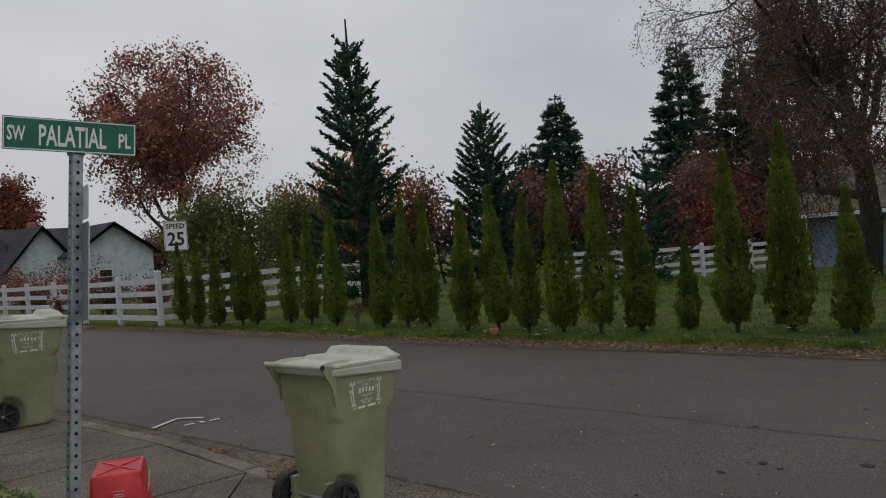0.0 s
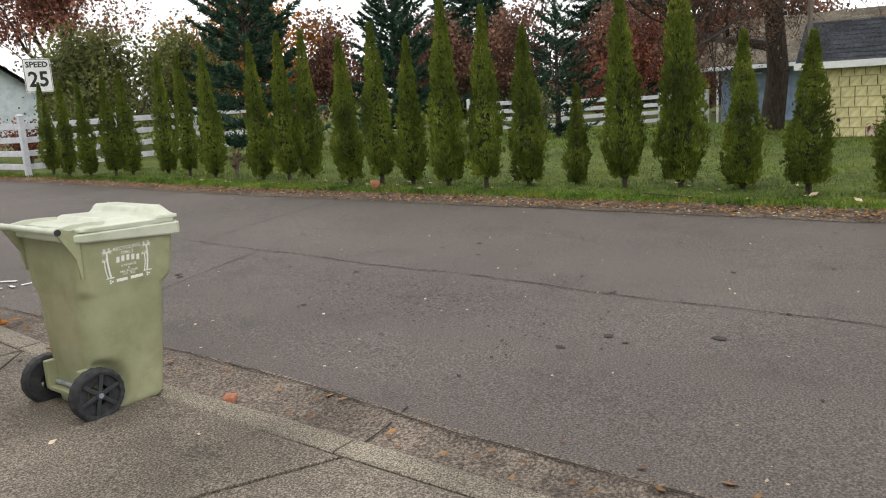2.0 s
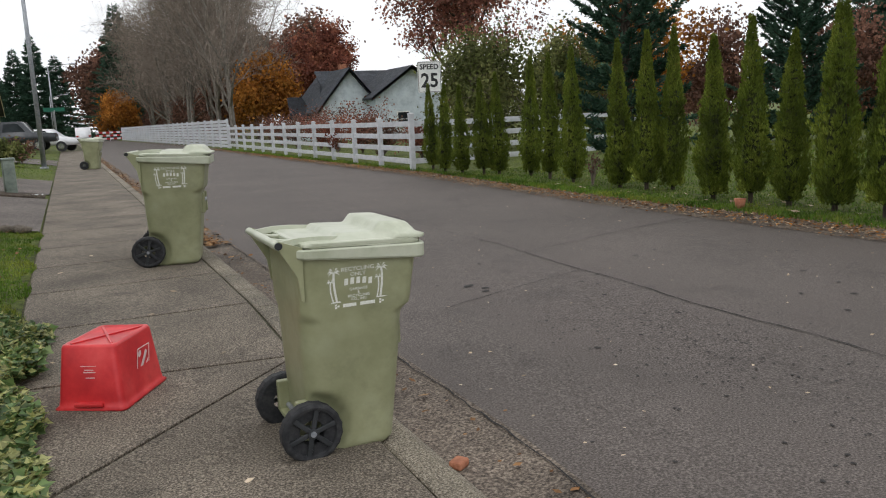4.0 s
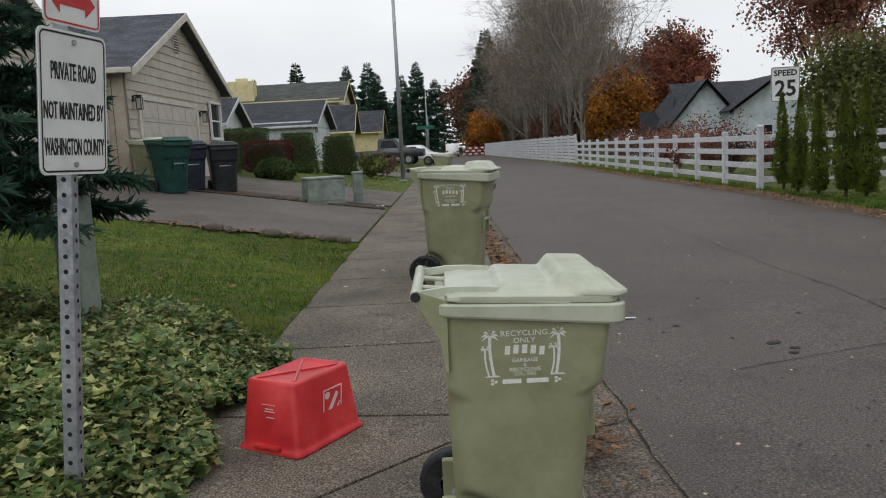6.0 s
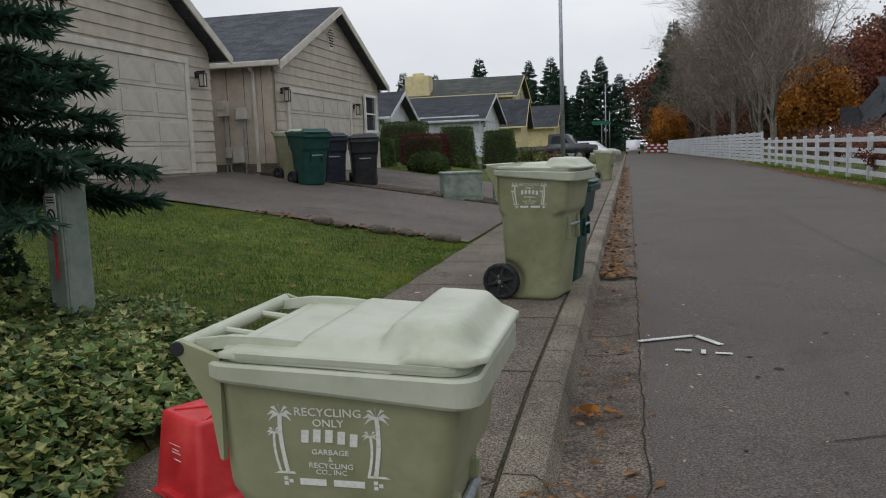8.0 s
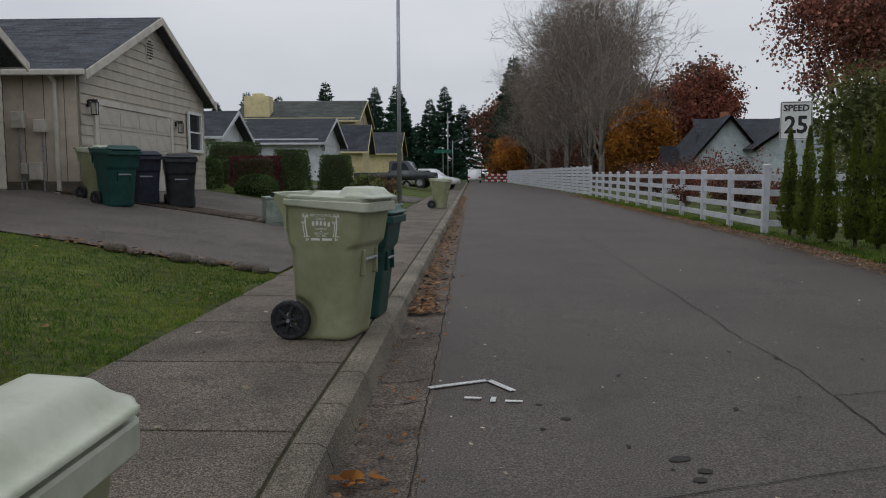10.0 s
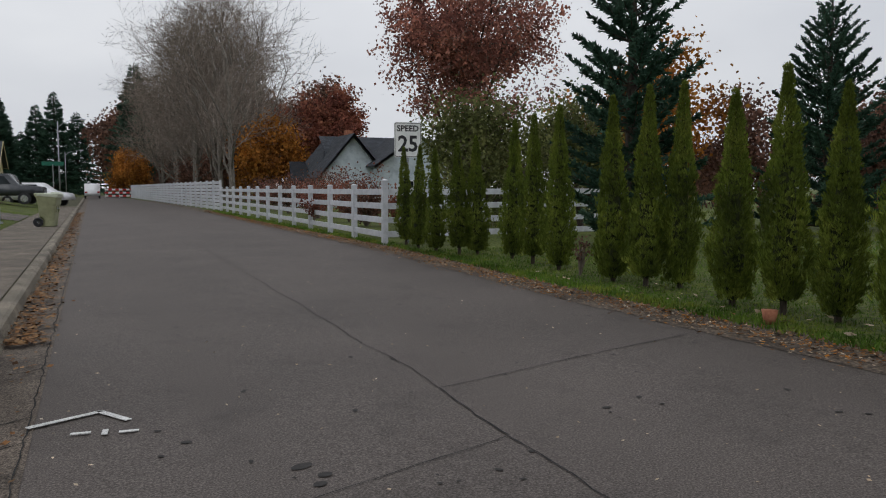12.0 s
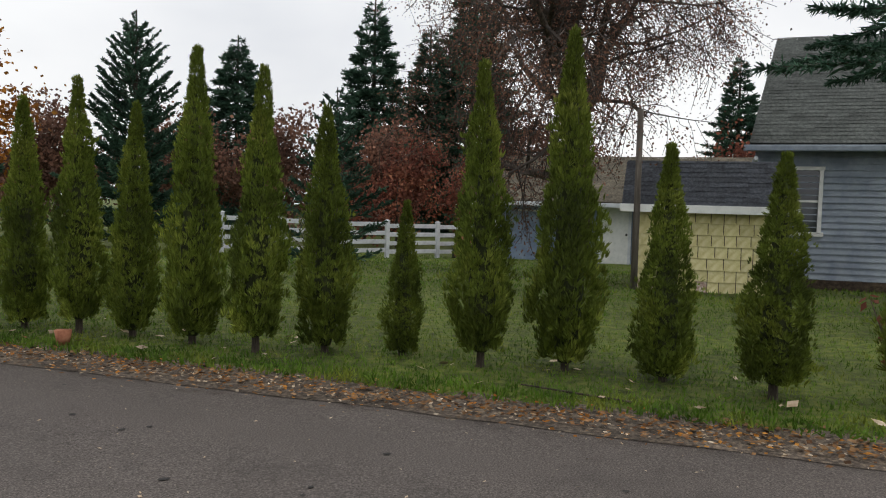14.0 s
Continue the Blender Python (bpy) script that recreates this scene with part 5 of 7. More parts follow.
# blue barn across the back lawn
barn = empty("barn", Matrix.Translation((27.6, -1.4, -0.40)), "low blue-grey barn with brown shingle roof and white door", "barn")
bm = bmesh.new()
box(bm, (3.0, -0.2, 0.95), (6.0, 8.6, 2.1))
part("wall", bm, M_barnblue, barn)
for i in range(34):
    bm = bmesh.new()
    box(bm, (-0.012, -4.4 + 0.253 * i, 0.95), (0.02, 0.02, 2.08))
    part("batten", bm, M_barnblue, barn)
rng = random.Random(9)
for s in (0, 1):
    bm = bmesh.new()
    xs = (-0.6, 3.2, 7.0)
    a, b = (xs[0], xs[1]) if s == 0 else (xs[2], xs[1])
    v = [bm.verts.new(p) for p in ((a, -5.2, 2.0), (a, 5.0, 2.0), (b, 5.0, 3.75), (b, -5.2, 3.75))]
    bm.faces.new(v)
    bmesh.ops.solidify(bm, geom=bm.faces[:], thickness=0.12)
    r = part("roof", bm, M_shinglebrown, barn)
    if s == 0:
        tagged(quads("shingles", shingle_quads((a, -5.2, 2.06), (0, 1, 0), (b - a, 0, 1.75), 10.2, math.hypot(b - a, 1.75), 0.33, 0.16, rng), M_shinglebrown, r), kind="stuff")
bm = bmesh.new()
box(bm, (-0.64, -0.1, 1.96), (0.06, 10.2, 0.14), 0.01)
part("fascia", bm, M_whitesiding, barn)
bm = bmesh.new()
box(bm, (-0.05, 0.05, 0.97), (0.05, 0.95, 2.0), 0.01)
dr = part("door", bm, M_signwhite, barn, "white painted barn door")
bm = bmesh.new()
for c, s in (((0.55, 1.0), (0.09, 2.1)), ((-0.45, 1.0), (0.09, 2.1))):
    box(bm, (-0.07, c[0], c[1]), (0.04, s[0], s[1]))
part("door_trim", bm, M_whitesiding, dr)
bm = bmesh.new()
bmesh.ops.create_uvsphere(bm, u_segments=10, v_segments=6, radius=0.04, matrix=Matrix.Translation((-0.11, -0.35, 1.0)))
part("door_knob", bm, M_signblack, dr)
bm = bmesh.new()
cyl(bm, (-0.4, 4.1, 0.0), (-0.4, 4.1, 2.0), 0.04, seg=8)
part("downpipe", bm, M_whitesiding, barn)
bm = bmesh.new()
box(bm, (-0.08, 3.0, 1.72), (0.06, 0.75, 0.06), 0.01)
part("wall_bracket", bm, M_whitesiding, barn)

# yellow shingled shed
SH = (14.35, -4.54)
shed = empty("shed", Matrix.Translation((SH[0], SH[1], 0.06)) @ Matrix.Rotation(radians(3), 4, "Z"), "small yellow shingled shed with dark roof and white fascia", "shed")
bm = bmesh.new()
box(bm, (1.0, 0, 0.75), (2.0, 2.32, 1.5))
part("wall", bm, M_woodpole, shed)
rows, cols = 7, 11
bmv = []
for k in range(5):
    bm = bmesh.new()
    w = 0.17 + 0.02 * k
    box(bm, (0, 0, 0), (0.024, w, 0.215), 0.003, Matrix.Rotation(radians(7), 4, "Y"))
    me = bpy.data.meshes.new("shingle")
    bm.to_mesh(me)
    bm.free()
    me.materials.append(M_shedyellow)
    bmv.append((w, me))
rng = random.Random(21)
for r in range(rows):
    y = -1.16
    while y < 1.15:
        w, me = bmv[rng.randrange(5)]
        if r < 2 and rng.random() < 0.3:
            me = me.copy()
            me.materials[0] = M_peel
        s = new("shingle", me)
        s.parent = shed
        s.location = (-0.03, min(y + w / 2, 1.16 - w / 2), 0.10 + 0.192 * r + rng.uniform(-0.006, 0.006))
        y += w + 0.013
bm = bmesh.new()
for y in (-1.15, 1.15):
    box(bm, (-0.02, y, 0.72), (0.05, 0.06, 1.45), 0.005)
part("corner_board", bm, M_woodpole, shed)
bm = bmesh.new()
v = [bm.verts.new(p) for p in ((-0.25, -1.36, 1.40), (-0.25, 1.36, 1.40), (0.75, 1.36, 2.20), (0.75, -1.36, 2.20), (2.3, -1.36, 1.5), (2.3, 1.36, 1.5))]
bm.faces.new(v[:4])
bm.faces.new((v[3], v[2], v[5], v[4]))
bmesh.ops.solidify(bm, geom=bm.faces[:], thickness=0.06)
sr = part("roof", bm, M_shingledark, shed)
tagged(quads("shingles", shingle_quads((-0.25, -1.36, 1.415), (0, 1, 0), (1.0, 0, 0.8), 2.72, math.hypot(1, .8), 0.30, 0.135, rng), M_shingledark, sr), kind="stuff")
bm = bmesh.new()
box(bm, (-0.27, 0, 1.375), (0.035, 2.76, 0.13), 0.005)
part("fascia", bm, M_signwhite, shed, "white fascia board")
bm = bmesh.new()
cyl(bm, (-0.05, 0.6, 0.33), (-0.09, 0.6, 0.33), 0.035, seg=10)
part("pipe_cap", bm, M_darkplastic, shed)

# grey house behind the shed
gh = empty("house", Matrix.Translation((17.2, -5.35, 0.0)), "blue-grey lap-sided house with steep grey roof", "house", "houses along the street")
bm = bmesh.new()
box(bm, (4.0, -5.0, 1.25), (8.0, 10.0, 2.7))
part("wall", bm, M_bluegrey, gh)
for i in range(20):
    bm = bmesh.new()
    z = 0.18 + 0.122 * i
    v = [bm.verts.new(p) for p in ((-0.04, 0.02, z), (-0.04, -10, z), (-0.006, -10, z + 0.122), (-0.006, 0.02, z + 0.122), (0, 0.02, z), (0, -10, z))]
    bm.faces.new(v[:4])
    bm.faces.new((v[4], v[5], v[1], v[0]))
    part("siding_board", bm, M_bluegrey, gh)
bm = bmesh.new()
box(bm, (-0.01, -5.0, 0.05), (0.06, 10.0, 0.24))
part("plinth", bm, M_soil, gh)
bm = bmesh.new()
v = [bm.verts.new(p) for p in ((-0.35, 0.15, 2.68), (-0.35, -10.3, 2.68), (3.8, -10.3, 5.5), (3.8, -0.45, 5.5), (8.4, -0.45, 2.5), (8.4, -10.3, 2.5))]
bm.faces.new(v[:4])
bm.faces.new((v[3], v[2], v[5], v[4]))
bmesh.ops.solidify(bm, geom=bm.faces[:], thickness=0.14)
gr = part("roof", bm, M_shinglegreen, gh)
tagged(quads("shingles", shingle_quads((-0.35, -10.3, 2.73), (0, 1, 0), (4.15, 0, 2.82), 10.45, math.hypot(4.15, 2.82), 0.33, 0.15, rng, 0.6), M_shinglegreen, gr), kind="stuff")
bm = bmesh.new()
bm.faces.new([bm.verts.new(p) for p in ((0.0, 0, 2.6), (8.0, -0.6, 2.5), (3.8, -0.6, 5.4))])
bmesh.ops.solidify(bm, geom=bm.faces[:], thickness=0.1)
part("gable_wall", bm, M_bluegrey, gh)
bm = bmesh.new()
box(bm, (-0.42, -5.0, 2.64), (0.13, 10.5, 0.12), 0.02)
part("gutter", bm, M_bluegrey, gh)
bm = bmesh.new()
cyl(bm, (-0.42, 0.02, 2.45), (-0.06, 0.02, 2.3), 0.04, seg=8)
cyl(bm, (-0.06, 0.02, 2.3), (-0.06, 0.02, 0.2), 0.04, seg=8)
part("downpipe", bm, M_whitesiding, gh)
window(gh, Matrix.Translation((-0.04, -0.85, 1.66)) @ Matrix.Rotation(radians(-90), 4, "Z") @ Matrix.Rotation(radians(90), 4, "X"), 0.62, 1.25)

# back wall of plain houses behind the camera's start
far_house = gable_house("house", "tan house on the other side of the private road", -14.0, 10.0, -27.0, -18.5, 0.4, 3.0, 4.8, M_siding, M_shingle, M_trim, tab=0.7, course=0.3)


# ---- plants ----
def unit(v):
    return v / np.maximum(np.linalg.norm(v, axis=-1, keepdims=True), 1e-9)


def leaf_quads(c, d, length, width, rng):
    """Leaves at c pointing along d, with a random roll: diamonds of the given size."""
    n = len(c)
    r = unit(rng.normal(size=(n, 3)))
    s = unit(np.cross(d, r))
    L, W = np.broadcast_to(length, n)[:, None], np.broadcast_to(width, n)[:, None]
    return np.stack([c, c + d * L * 0.45 + s * W / 2, c + d * L, c + d * L * 0.45 - s * W / 2], axis=1)


def cypress_mesh(seed, sprays=2400):
    """Foliage of a young columnar cypress, one unit high and about 0.28 across: upright fans of fine scale leaves."""
    rng = np.random.default_rng(seed)
    t = rng.beta(1.05, 1.2, sprays)
    z = 0.03 + 0.95 * t
    rad = np.where(z < 0.26, 0.5 + 0.5 * np.sin(np.clip(z / 0.26, 0, 1) * np.pi / 2), 1 - (np.clip((z - 0.26) / 0.74, 0, 1)) ** 1.12)
    lump = 1 + 0.22 * np.sin(z * 23 + seed) * rng.uniform(0, 1, sprays)
    a = rng.uniform(0, 2 * np.pi, sprays)
    lump *= 1 + 0.16 * np.sin(3 * a + z * 9 + seed) + 0.10 * np.sin(7 * a - z * 20)
    R = 0.125 * rad * lump * (rng.uniform(0.74, 1.03, sprays) + 0.22 * (rng.random(sprays) > 0.9)) + 0.006
    base = np.stack([R * np.cos(a), R * np.sin(a), z], 1)
    out = np.stack([np.cos(a), np.sin(a), np.zeros(sprays)], 1)
    up = unit(out * rng.uniform(0.15, 0.75, sprays)[:, None] + np.array([0, 0, 1.0]) + rng.normal(size=(sprays, 3)) * 0.22)
    side = unit(np.cross(up, unit(out + rng.normal(size=(sprays, 3)) * 0.6)))
    Q = []
    size = rng.uniform(0.022, 0.042, sprays) * (1.1 - 0.45 * t)
    for k in range(7):
        f = k - 3
        dirs = unit(up + side * f * 0.30 + rng.normal(size=(sprays, 3)) * 0.10)
        start = base + side * (f * 0.0035)
        Q.append(leaf_quads(start, dirs, size * (1.0 - 0.09 * abs(f)), size * 0.21, rng))
    return np.concatenate(Q)


CY = []
for sd in range(6):
    q = cypress_mesh(sd + 3)
    ob = quads("foliage", q, M_thuja)
    CY.append(ob.data)
    bpy.data.objects.remove(ob)
# solid filler cone, coloured dark for the shade between the sprays
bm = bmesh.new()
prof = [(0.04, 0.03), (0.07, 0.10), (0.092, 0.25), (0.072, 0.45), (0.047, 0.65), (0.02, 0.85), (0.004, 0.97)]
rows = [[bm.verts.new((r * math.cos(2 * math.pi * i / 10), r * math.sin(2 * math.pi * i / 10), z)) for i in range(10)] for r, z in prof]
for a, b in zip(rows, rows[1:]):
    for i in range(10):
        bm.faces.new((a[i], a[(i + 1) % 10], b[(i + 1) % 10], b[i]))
core_ob = part("inner_foliage", bm, M_shadecore, None, smooth=True)
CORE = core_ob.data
bpy.data.objects.remove(core_ob)
bm = bmesh.new()
cyl(bm, (0, 0, -0.06), (0, 0, 0.25), 0.035, 0.03, seg=8)
tr = part("trunk", bm, M_bark, None)
TRUNK = tr.data
bpy.data.objects.remove(tr)


def cypress(x, y, h, w, i):
    z = lawn_right(x) - 0.01
    e = empty("cypress", Matrix.Translation((x, y, z)), "small stunted green cypress in the roadside row" if h < 1.4 else "young columnar green cypress in the roadside row", "tree", "roadside cypresses")
    clear = 0.0 if i % 3 else 0.07
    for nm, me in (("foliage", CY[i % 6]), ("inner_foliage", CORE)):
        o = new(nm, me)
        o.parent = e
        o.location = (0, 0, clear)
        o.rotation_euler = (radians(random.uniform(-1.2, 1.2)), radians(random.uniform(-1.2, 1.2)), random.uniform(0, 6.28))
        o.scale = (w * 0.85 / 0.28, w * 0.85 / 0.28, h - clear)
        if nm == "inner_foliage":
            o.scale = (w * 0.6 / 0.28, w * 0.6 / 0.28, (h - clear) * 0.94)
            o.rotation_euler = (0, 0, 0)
    o = new("trunk", TRUNK)
    o.parent = e


# place along the row, height, width
CROW = ((6.45, 10.95, 2.12, .46), (6.42, 10.2, 2.12, .44), (6.45, 9.35, 2.0, .46), (6.55, 8.5, 2.1, .50), (6.85, 8.35, 2.2, .52), (6.95, 7.2, 2.42, .50),
        (6.8, 6.25, 2.42, .50), (6.68, 5.28, 2.45, .55), (6.48, 3.67, 2.42, .52), (6.5, 3.03, 2.48, .53), (6.8, 2.77, 2.52, .50), (6.4, 1.5, 2.25, .56),
        (6.42, 0.85, 2.42, .56), (6.5, 0.3, 2.18, .52), (6.45, -0.4, 2.66, .60), (6.38, -1.1, 2.45, .55), (6.65, -1.62, 2.14, .57), (6.75, -2.3, 1.34, .38),
        (6.6, -3.04, 2.47, .58), (6.8, -3.68, 2.74, .66), (6.72, -4.44, 1.82, .52), (6.5, -5.2, 1.74, .55), (6.4, -6.1, 1.85, .6), (6.45, -6.8, 2.0, .6), (6.4, -7.6, 2.1, .6))
for i, (x, y, h, w) in enumerate(CROW):
    cypress(x, y, h, w, i)


def tubes(segs, sides=5):
    verts, faces = [], []
    for p0, p1, r0, r1 in segs:
        d = np.subtract(p1, p0)
        d = d / max(np.linalg.norm(d), 1e-6)
        s = np.cross(d, (0.31, 0.87, 0.38))
        s /= max(np.linalg.norm(s), 1e-6)
        t = np.cross(d, s)
        n = len(verts)
        for p, r in ((p0, r0), (p1, r1)):
            for k in range(sides):
                a = 2 * math.pi * k / sides
                verts.append(tuple(np.asarray(p) + r * (math.cos(a) * s + math.sin(a) * t)))
        for k in range(sides):
            j = (k + 1) % sides
            faces.append((n + k, n + j, n + sides + j, n + sides + k))
    return verts, faces


def grow(rng, height, spread, levels=4, trunk=0.2, up=0.5, split=4, droop=0.0, first=0.25, bend=0.25):
    """Skeleton of a broad tree: segments per level, and the tips."""
    thick, thin, tips = [], [], []

    def branch(p, d, length, r, lev):
        n = 4 if lev < 2 else 3
        pts = [np.array(p, float)]
        dd = np.array(d, float)
        for i in range(n):
            dd = dd + rng.normal(size=3) * bend * (0.35 if lev == 0 else 0.8)
            dd[2] += (up if lev < 3 else -droop) * 0.25
            dd /= np.linalg.norm(dd)
            pts.append(pts[-1] + dd * length / n)
        for i in range(n):
            a, b = r * (1 - 0.6 * i / n), r * (1 - 0.6 * (i + 1) / n)
            (thick if lev < 2 else thin).append((pts[i], pts[i + 1], a, b))
        if lev >= levels - 1:
            tips.extend(pts[1:])
            return
        k = split + (3 if lev == 0 else 0)
        for j in range(k):
            f = first + (1 - first) * (j + rng.random()) / k if lev == 0 else 0.25 + 0.75 * (j + rng.random()) / k
            f = min(f, 0.999) * n
            i = int(f)
            q = pts[i] + (pts[i + 1] - pts[i]) * (f - i)
            ax = rng.normal(size=3)
            ax -= ax.dot(dd) * dd
            ax /= np.linalg.norm(ax)
            nd = dd * rng.uniform(0.35, 0.8) + ax * rng.uniform(0.7, 1.0) * spread
            nd /= np.linalg.norm(nd)
            branch(q, nd, length * rng.uniform(0.45, 0.68), r * 0.42 * (1.2 - 0.5 * f / n), lev + 1)
    branch((0, 0, -0.1), (0, 0, 1), height * 0.62, trunk, 0)
    return thick, thin, np.array(tips)


def broad_tree(name, m, label, seed, height, spread, leaf, n_leaf, size, trunk=0.2, bark=M_bark, twig=M_twig, group="", levels=4, up=0.5, split=4, droop=0.0, first=0.25, scatter=0.35, bend=0.25, oval=None):
    """oval: height of the crown's middle, half height and half width that the twigs keep to."""
    rng = np.random.default_rng(seed)
    thick, thin, tips = grow(rng, height, spread, levels, trunk, up, split, droop, first, bend)
    if oval:
        inside = lambda p, g=1.0: (p[0] ** 2 + p[1] ** 2) / (oval[2] * g) ** 2 + ((p[2] - oval[0]) / (oval[1] * g)) ** 2 < 1
        thin = [q for q in thin if inside(q[1])]
        kept = [q for q in tips if inside(q, 0.97)]
        # leaf clumps filling the oval's outer half
        d = unit(rng.normal(size=(260, 3)))
        r = rng.uniform(0.35, 0.95, 260)[:, None] * (1 + 0.10 * np.sin(5 * d[:, :1] + 3 * d[:, 2:]))
        kept += list(d * r * np.array([oval[2], oval[2], oval[1]]) * 0.95 + np.array([0, 0, oval[0]]))
        tips = np.array(kept)
    e = empty(name, m, label, "tree", group)
    v, f = tubes(thick, 7)
    raw("trunk", v, f, bark, e, smooth=True)
    v, f = tubes([(a, b, max(r, 0.0006 * height), max(q, 0.0005 * height)) for a, b, r, q in thin], 3)
    tagged(raw("branchwork", v, f, twig, e), kind="stuff")
    if n_leaf:
        c = tips[rng.integers(0, len(tips), n_leaf)] + rng.normal(size=(n_leaf, 3)) * scatter
        d = unit(rng.normal(size=(n_leaf, 3)) + np.array([0, 0, -0.5]))
        s = size * rng.uniform(0.6, 1.3, n_leaf)
        tagged(quads("crown", leaf_quads(c, d, s, s * 0.8, rng), leaf, e), kind="stuff")
    return e


def fir(name, m, label, seed, height, radius, needle=M_fir, whorl=0.34, leader=0.12, tilt=0.35, group="", density=1.0, sag=0.0, bare=0.06, spray=0.16, wide=1.0):
    """Conifer: trunk, whorls of branches with side twigs of needles, and a bare leader."""
    rng = np.random.default_rng(seed)
    e = empty(name, m, label, "tree", group)
    segs = [((0, 0, -0.1), (0, 0, height * 0.5), 0.022 * height, 0.012 * height), ((0, 0, height * 0.5), (0, 0, height), 0.012 * height, 0.003 * height)]
    C, D, L = [], [], []
    z = height * bare
    while z < height * (1 - leader * 0.45):
        f = (z - height * bare) / (height * (1 - bare))
        reach = radius * (1 - f) ** 0.85 + 0.10
        k = int(rng.integers(5, 8))
        a0 = rng.uniform(0, 6.28)
        for j in range(k):
            a = a0 + 2 * np.pi * j / k + rng.normal() * 0.2
            R = reach * rng.uniform(0.7, 1.12)
            rise = tilt * (0.25 + f) - sag * (1 - f)
            zz = z + rng.uniform(-0.5, 0.5) * whorl
            tip = np.array([R * math.cos(a), R * math.sin(a), zz + R * rise])
            p0 = np.array([0, 0, zz])
            mid = (p0 + tip) / 2 - np.array([0, 0, 0.10 * R])
            segs += [(p0, mid, 0.008 + 0.010 * R, 0.006 + 0.004 * R), (mid, tip, 0.006 + 0.004 * R, 0.004)]
            n = max(6, int(R * 34 * density))
            t = np.sqrt(rng.uniform(0.02, 1, n))
            pos = np.where(t[:, None] < 0.5, p0 + (mid - p0) * (2 * t[:, None]), mid + (tip - mid) * (2 * t[:, None] - 1))
            ax = unit(tip - p0)
            sd = np.cross(ax, (0, 0, 1.0))
            sd /= max(np.linalg.norm(sd), 1e-6)
            sign = rng.choice([-1, 1], n)
            d = unit(ax * 0.75 + sd * sign[:, None] * rng.uniform(0.3, 1.0, n)[:, None] + rng.normal(size=(n, 3)) * 0.22 + np.array([0, 0, 0.18 - 0.5 * sag]))
            C.append(pos)
            D.append(d)
            L.append((0.07 + spray * (1.05 - t)) * rng.uniform(0.7, 1.3, n) * (0.5 + 0.5 * min(1.5, R)))
        z += whorl * (1.0 - 0.45 * f) * rng.uniform(0.85, 1.15)
    C, D, L = np.concatenate(C), np.concatenate(D), np.concatenate(L)
    Q = [leaf_quads(C, D, L * 1.5, wide * (0.04 + 0.10 * L), rng)]
    for s in (0.35, 0.7):
        D2 = unit(D + rng.normal(size=D.shape) * 0.55)
        Q.append(leaf_quads(C + D * (L * s)[:, None], D2, L * 0.9, wide * (0.03 + 0.08 * L), rng))
    v, f = tubes(segs, 5)
    raw("trunk", v, f, M_bark, e, smooth=True)
    tagged(quads("crown", np.concatenate(Q), needle, e), kind="stuff")
    return e


def at(x, y, z=0.0, rz=0.0):
    return pose(x, y, z, 0, 0, rz)


# beyond the road
fir("fir_tree", at(10.4, 8.5, 0.05), "dense blue-green fir with a long bare leader", 11, 7.7, 1.65, whorl=0.30, leader=0.26, tilt=0.75, density=1.7, group="garden conifers")
fir("fir_tree", at(20.3, 12.2, -0.15), "young dark fir with an open upright top", 12, 7.2, 2.2, whorl=0.3, leader=0.22, tilt=0.8, density=1.8, group="garden conifers")
fir("fir_tree", at(16.5, 3.4, 0.0), "small fir with a spiky pale top beside the lawn", 13, 3.95, 1.25, leader=0.2, tilt=0.75, density=1.0, group="garden conifers")
cf = fir("cedar_tree", at(40, 22, -0.4), "tall dark conifer with drooping boughs", 14, 11.3, 4.3, M_fir, 0.46, 0.08, 0.05, density=1.1, sag=0.25, spray=0.5, wide=1.0, group="distant conifers")
copy_thing(cf, at(40.5, 25.0, -3.2, 70))
fd = fir("cedar_tree", at(43.5, 15.0, -0.4), "tall dark conifer with layered boughs", 15, 13.8, 4.2, M_fir, 0.50, 0.08, 0.1, density=1.1, sag=0.12, spray=0.55, wide=1.0, group="distant conifers")
copy_thing(fd, at(47.5, 13.0, -1.2, 50))
copy_thing(fd, at(46, 9.6, -0.4, 110) @ Matrix.Scale(1.2, 4))
copy_thing(fd, at(62, -5.4, -1.0, 200))
LATE = []
for i in range(9):
    LATE.append((50 + 5 * (i % 3), 10 + 6.5 * i, 40 * i))

broad_tree("maple_tree", at(18.8, 33.0, 0), "large maple with thinning dark red leaves", 21, 14.5, 0.85, M_maple, 32000, 0.17, 0.28, levels=4, split=7, up=0.6, first=0.22, scatter=0.30, oval=(9.0, 4.9, 5.5), group="autumn trees")
broad_tree("weeping_tree", at(18.0, -1.7, -0.1), "broad dark tree with drooping twigs and few brown leaves", 22, 10.5, 1.2, M_brownleaf, 60000, 0.048, 0.30, levels=5, split=7, up=0.35, twig=M_darktwig, droop=0.9, first=0.30, scatter=0.12, bend=0.3, group="autumn trees")
ot = broad_tree("orchard_tree", at(12.3, 19.0, 0.05), "gnarled fruit tree with sparse olive leaves", 23, 4.6, 1.3, M_olive, 9000, 0.11, 0.12, levels=4, split=5, up=0.25, droop=0.3, first=0.25, scatter=0.25, bend=0.45, group="garden trees")
copy_thing(ot, at(10.3, 15.0, -0.1, 120))
copy_thing(ot, at(13.8, 15.4, 0.0, 60))
copy_thing(ot, at(16.2, 20.5, 0.2, 200))
rd = broad_tree("red_tree", at(17.2, 17.0, -0.2), "small tree with russet autumn leaves", 24, 6.0, 0.9, M_orange, 6000, 0.16, 0.12, levels=4, split=4, scatter=0.35, group="autumn trees")
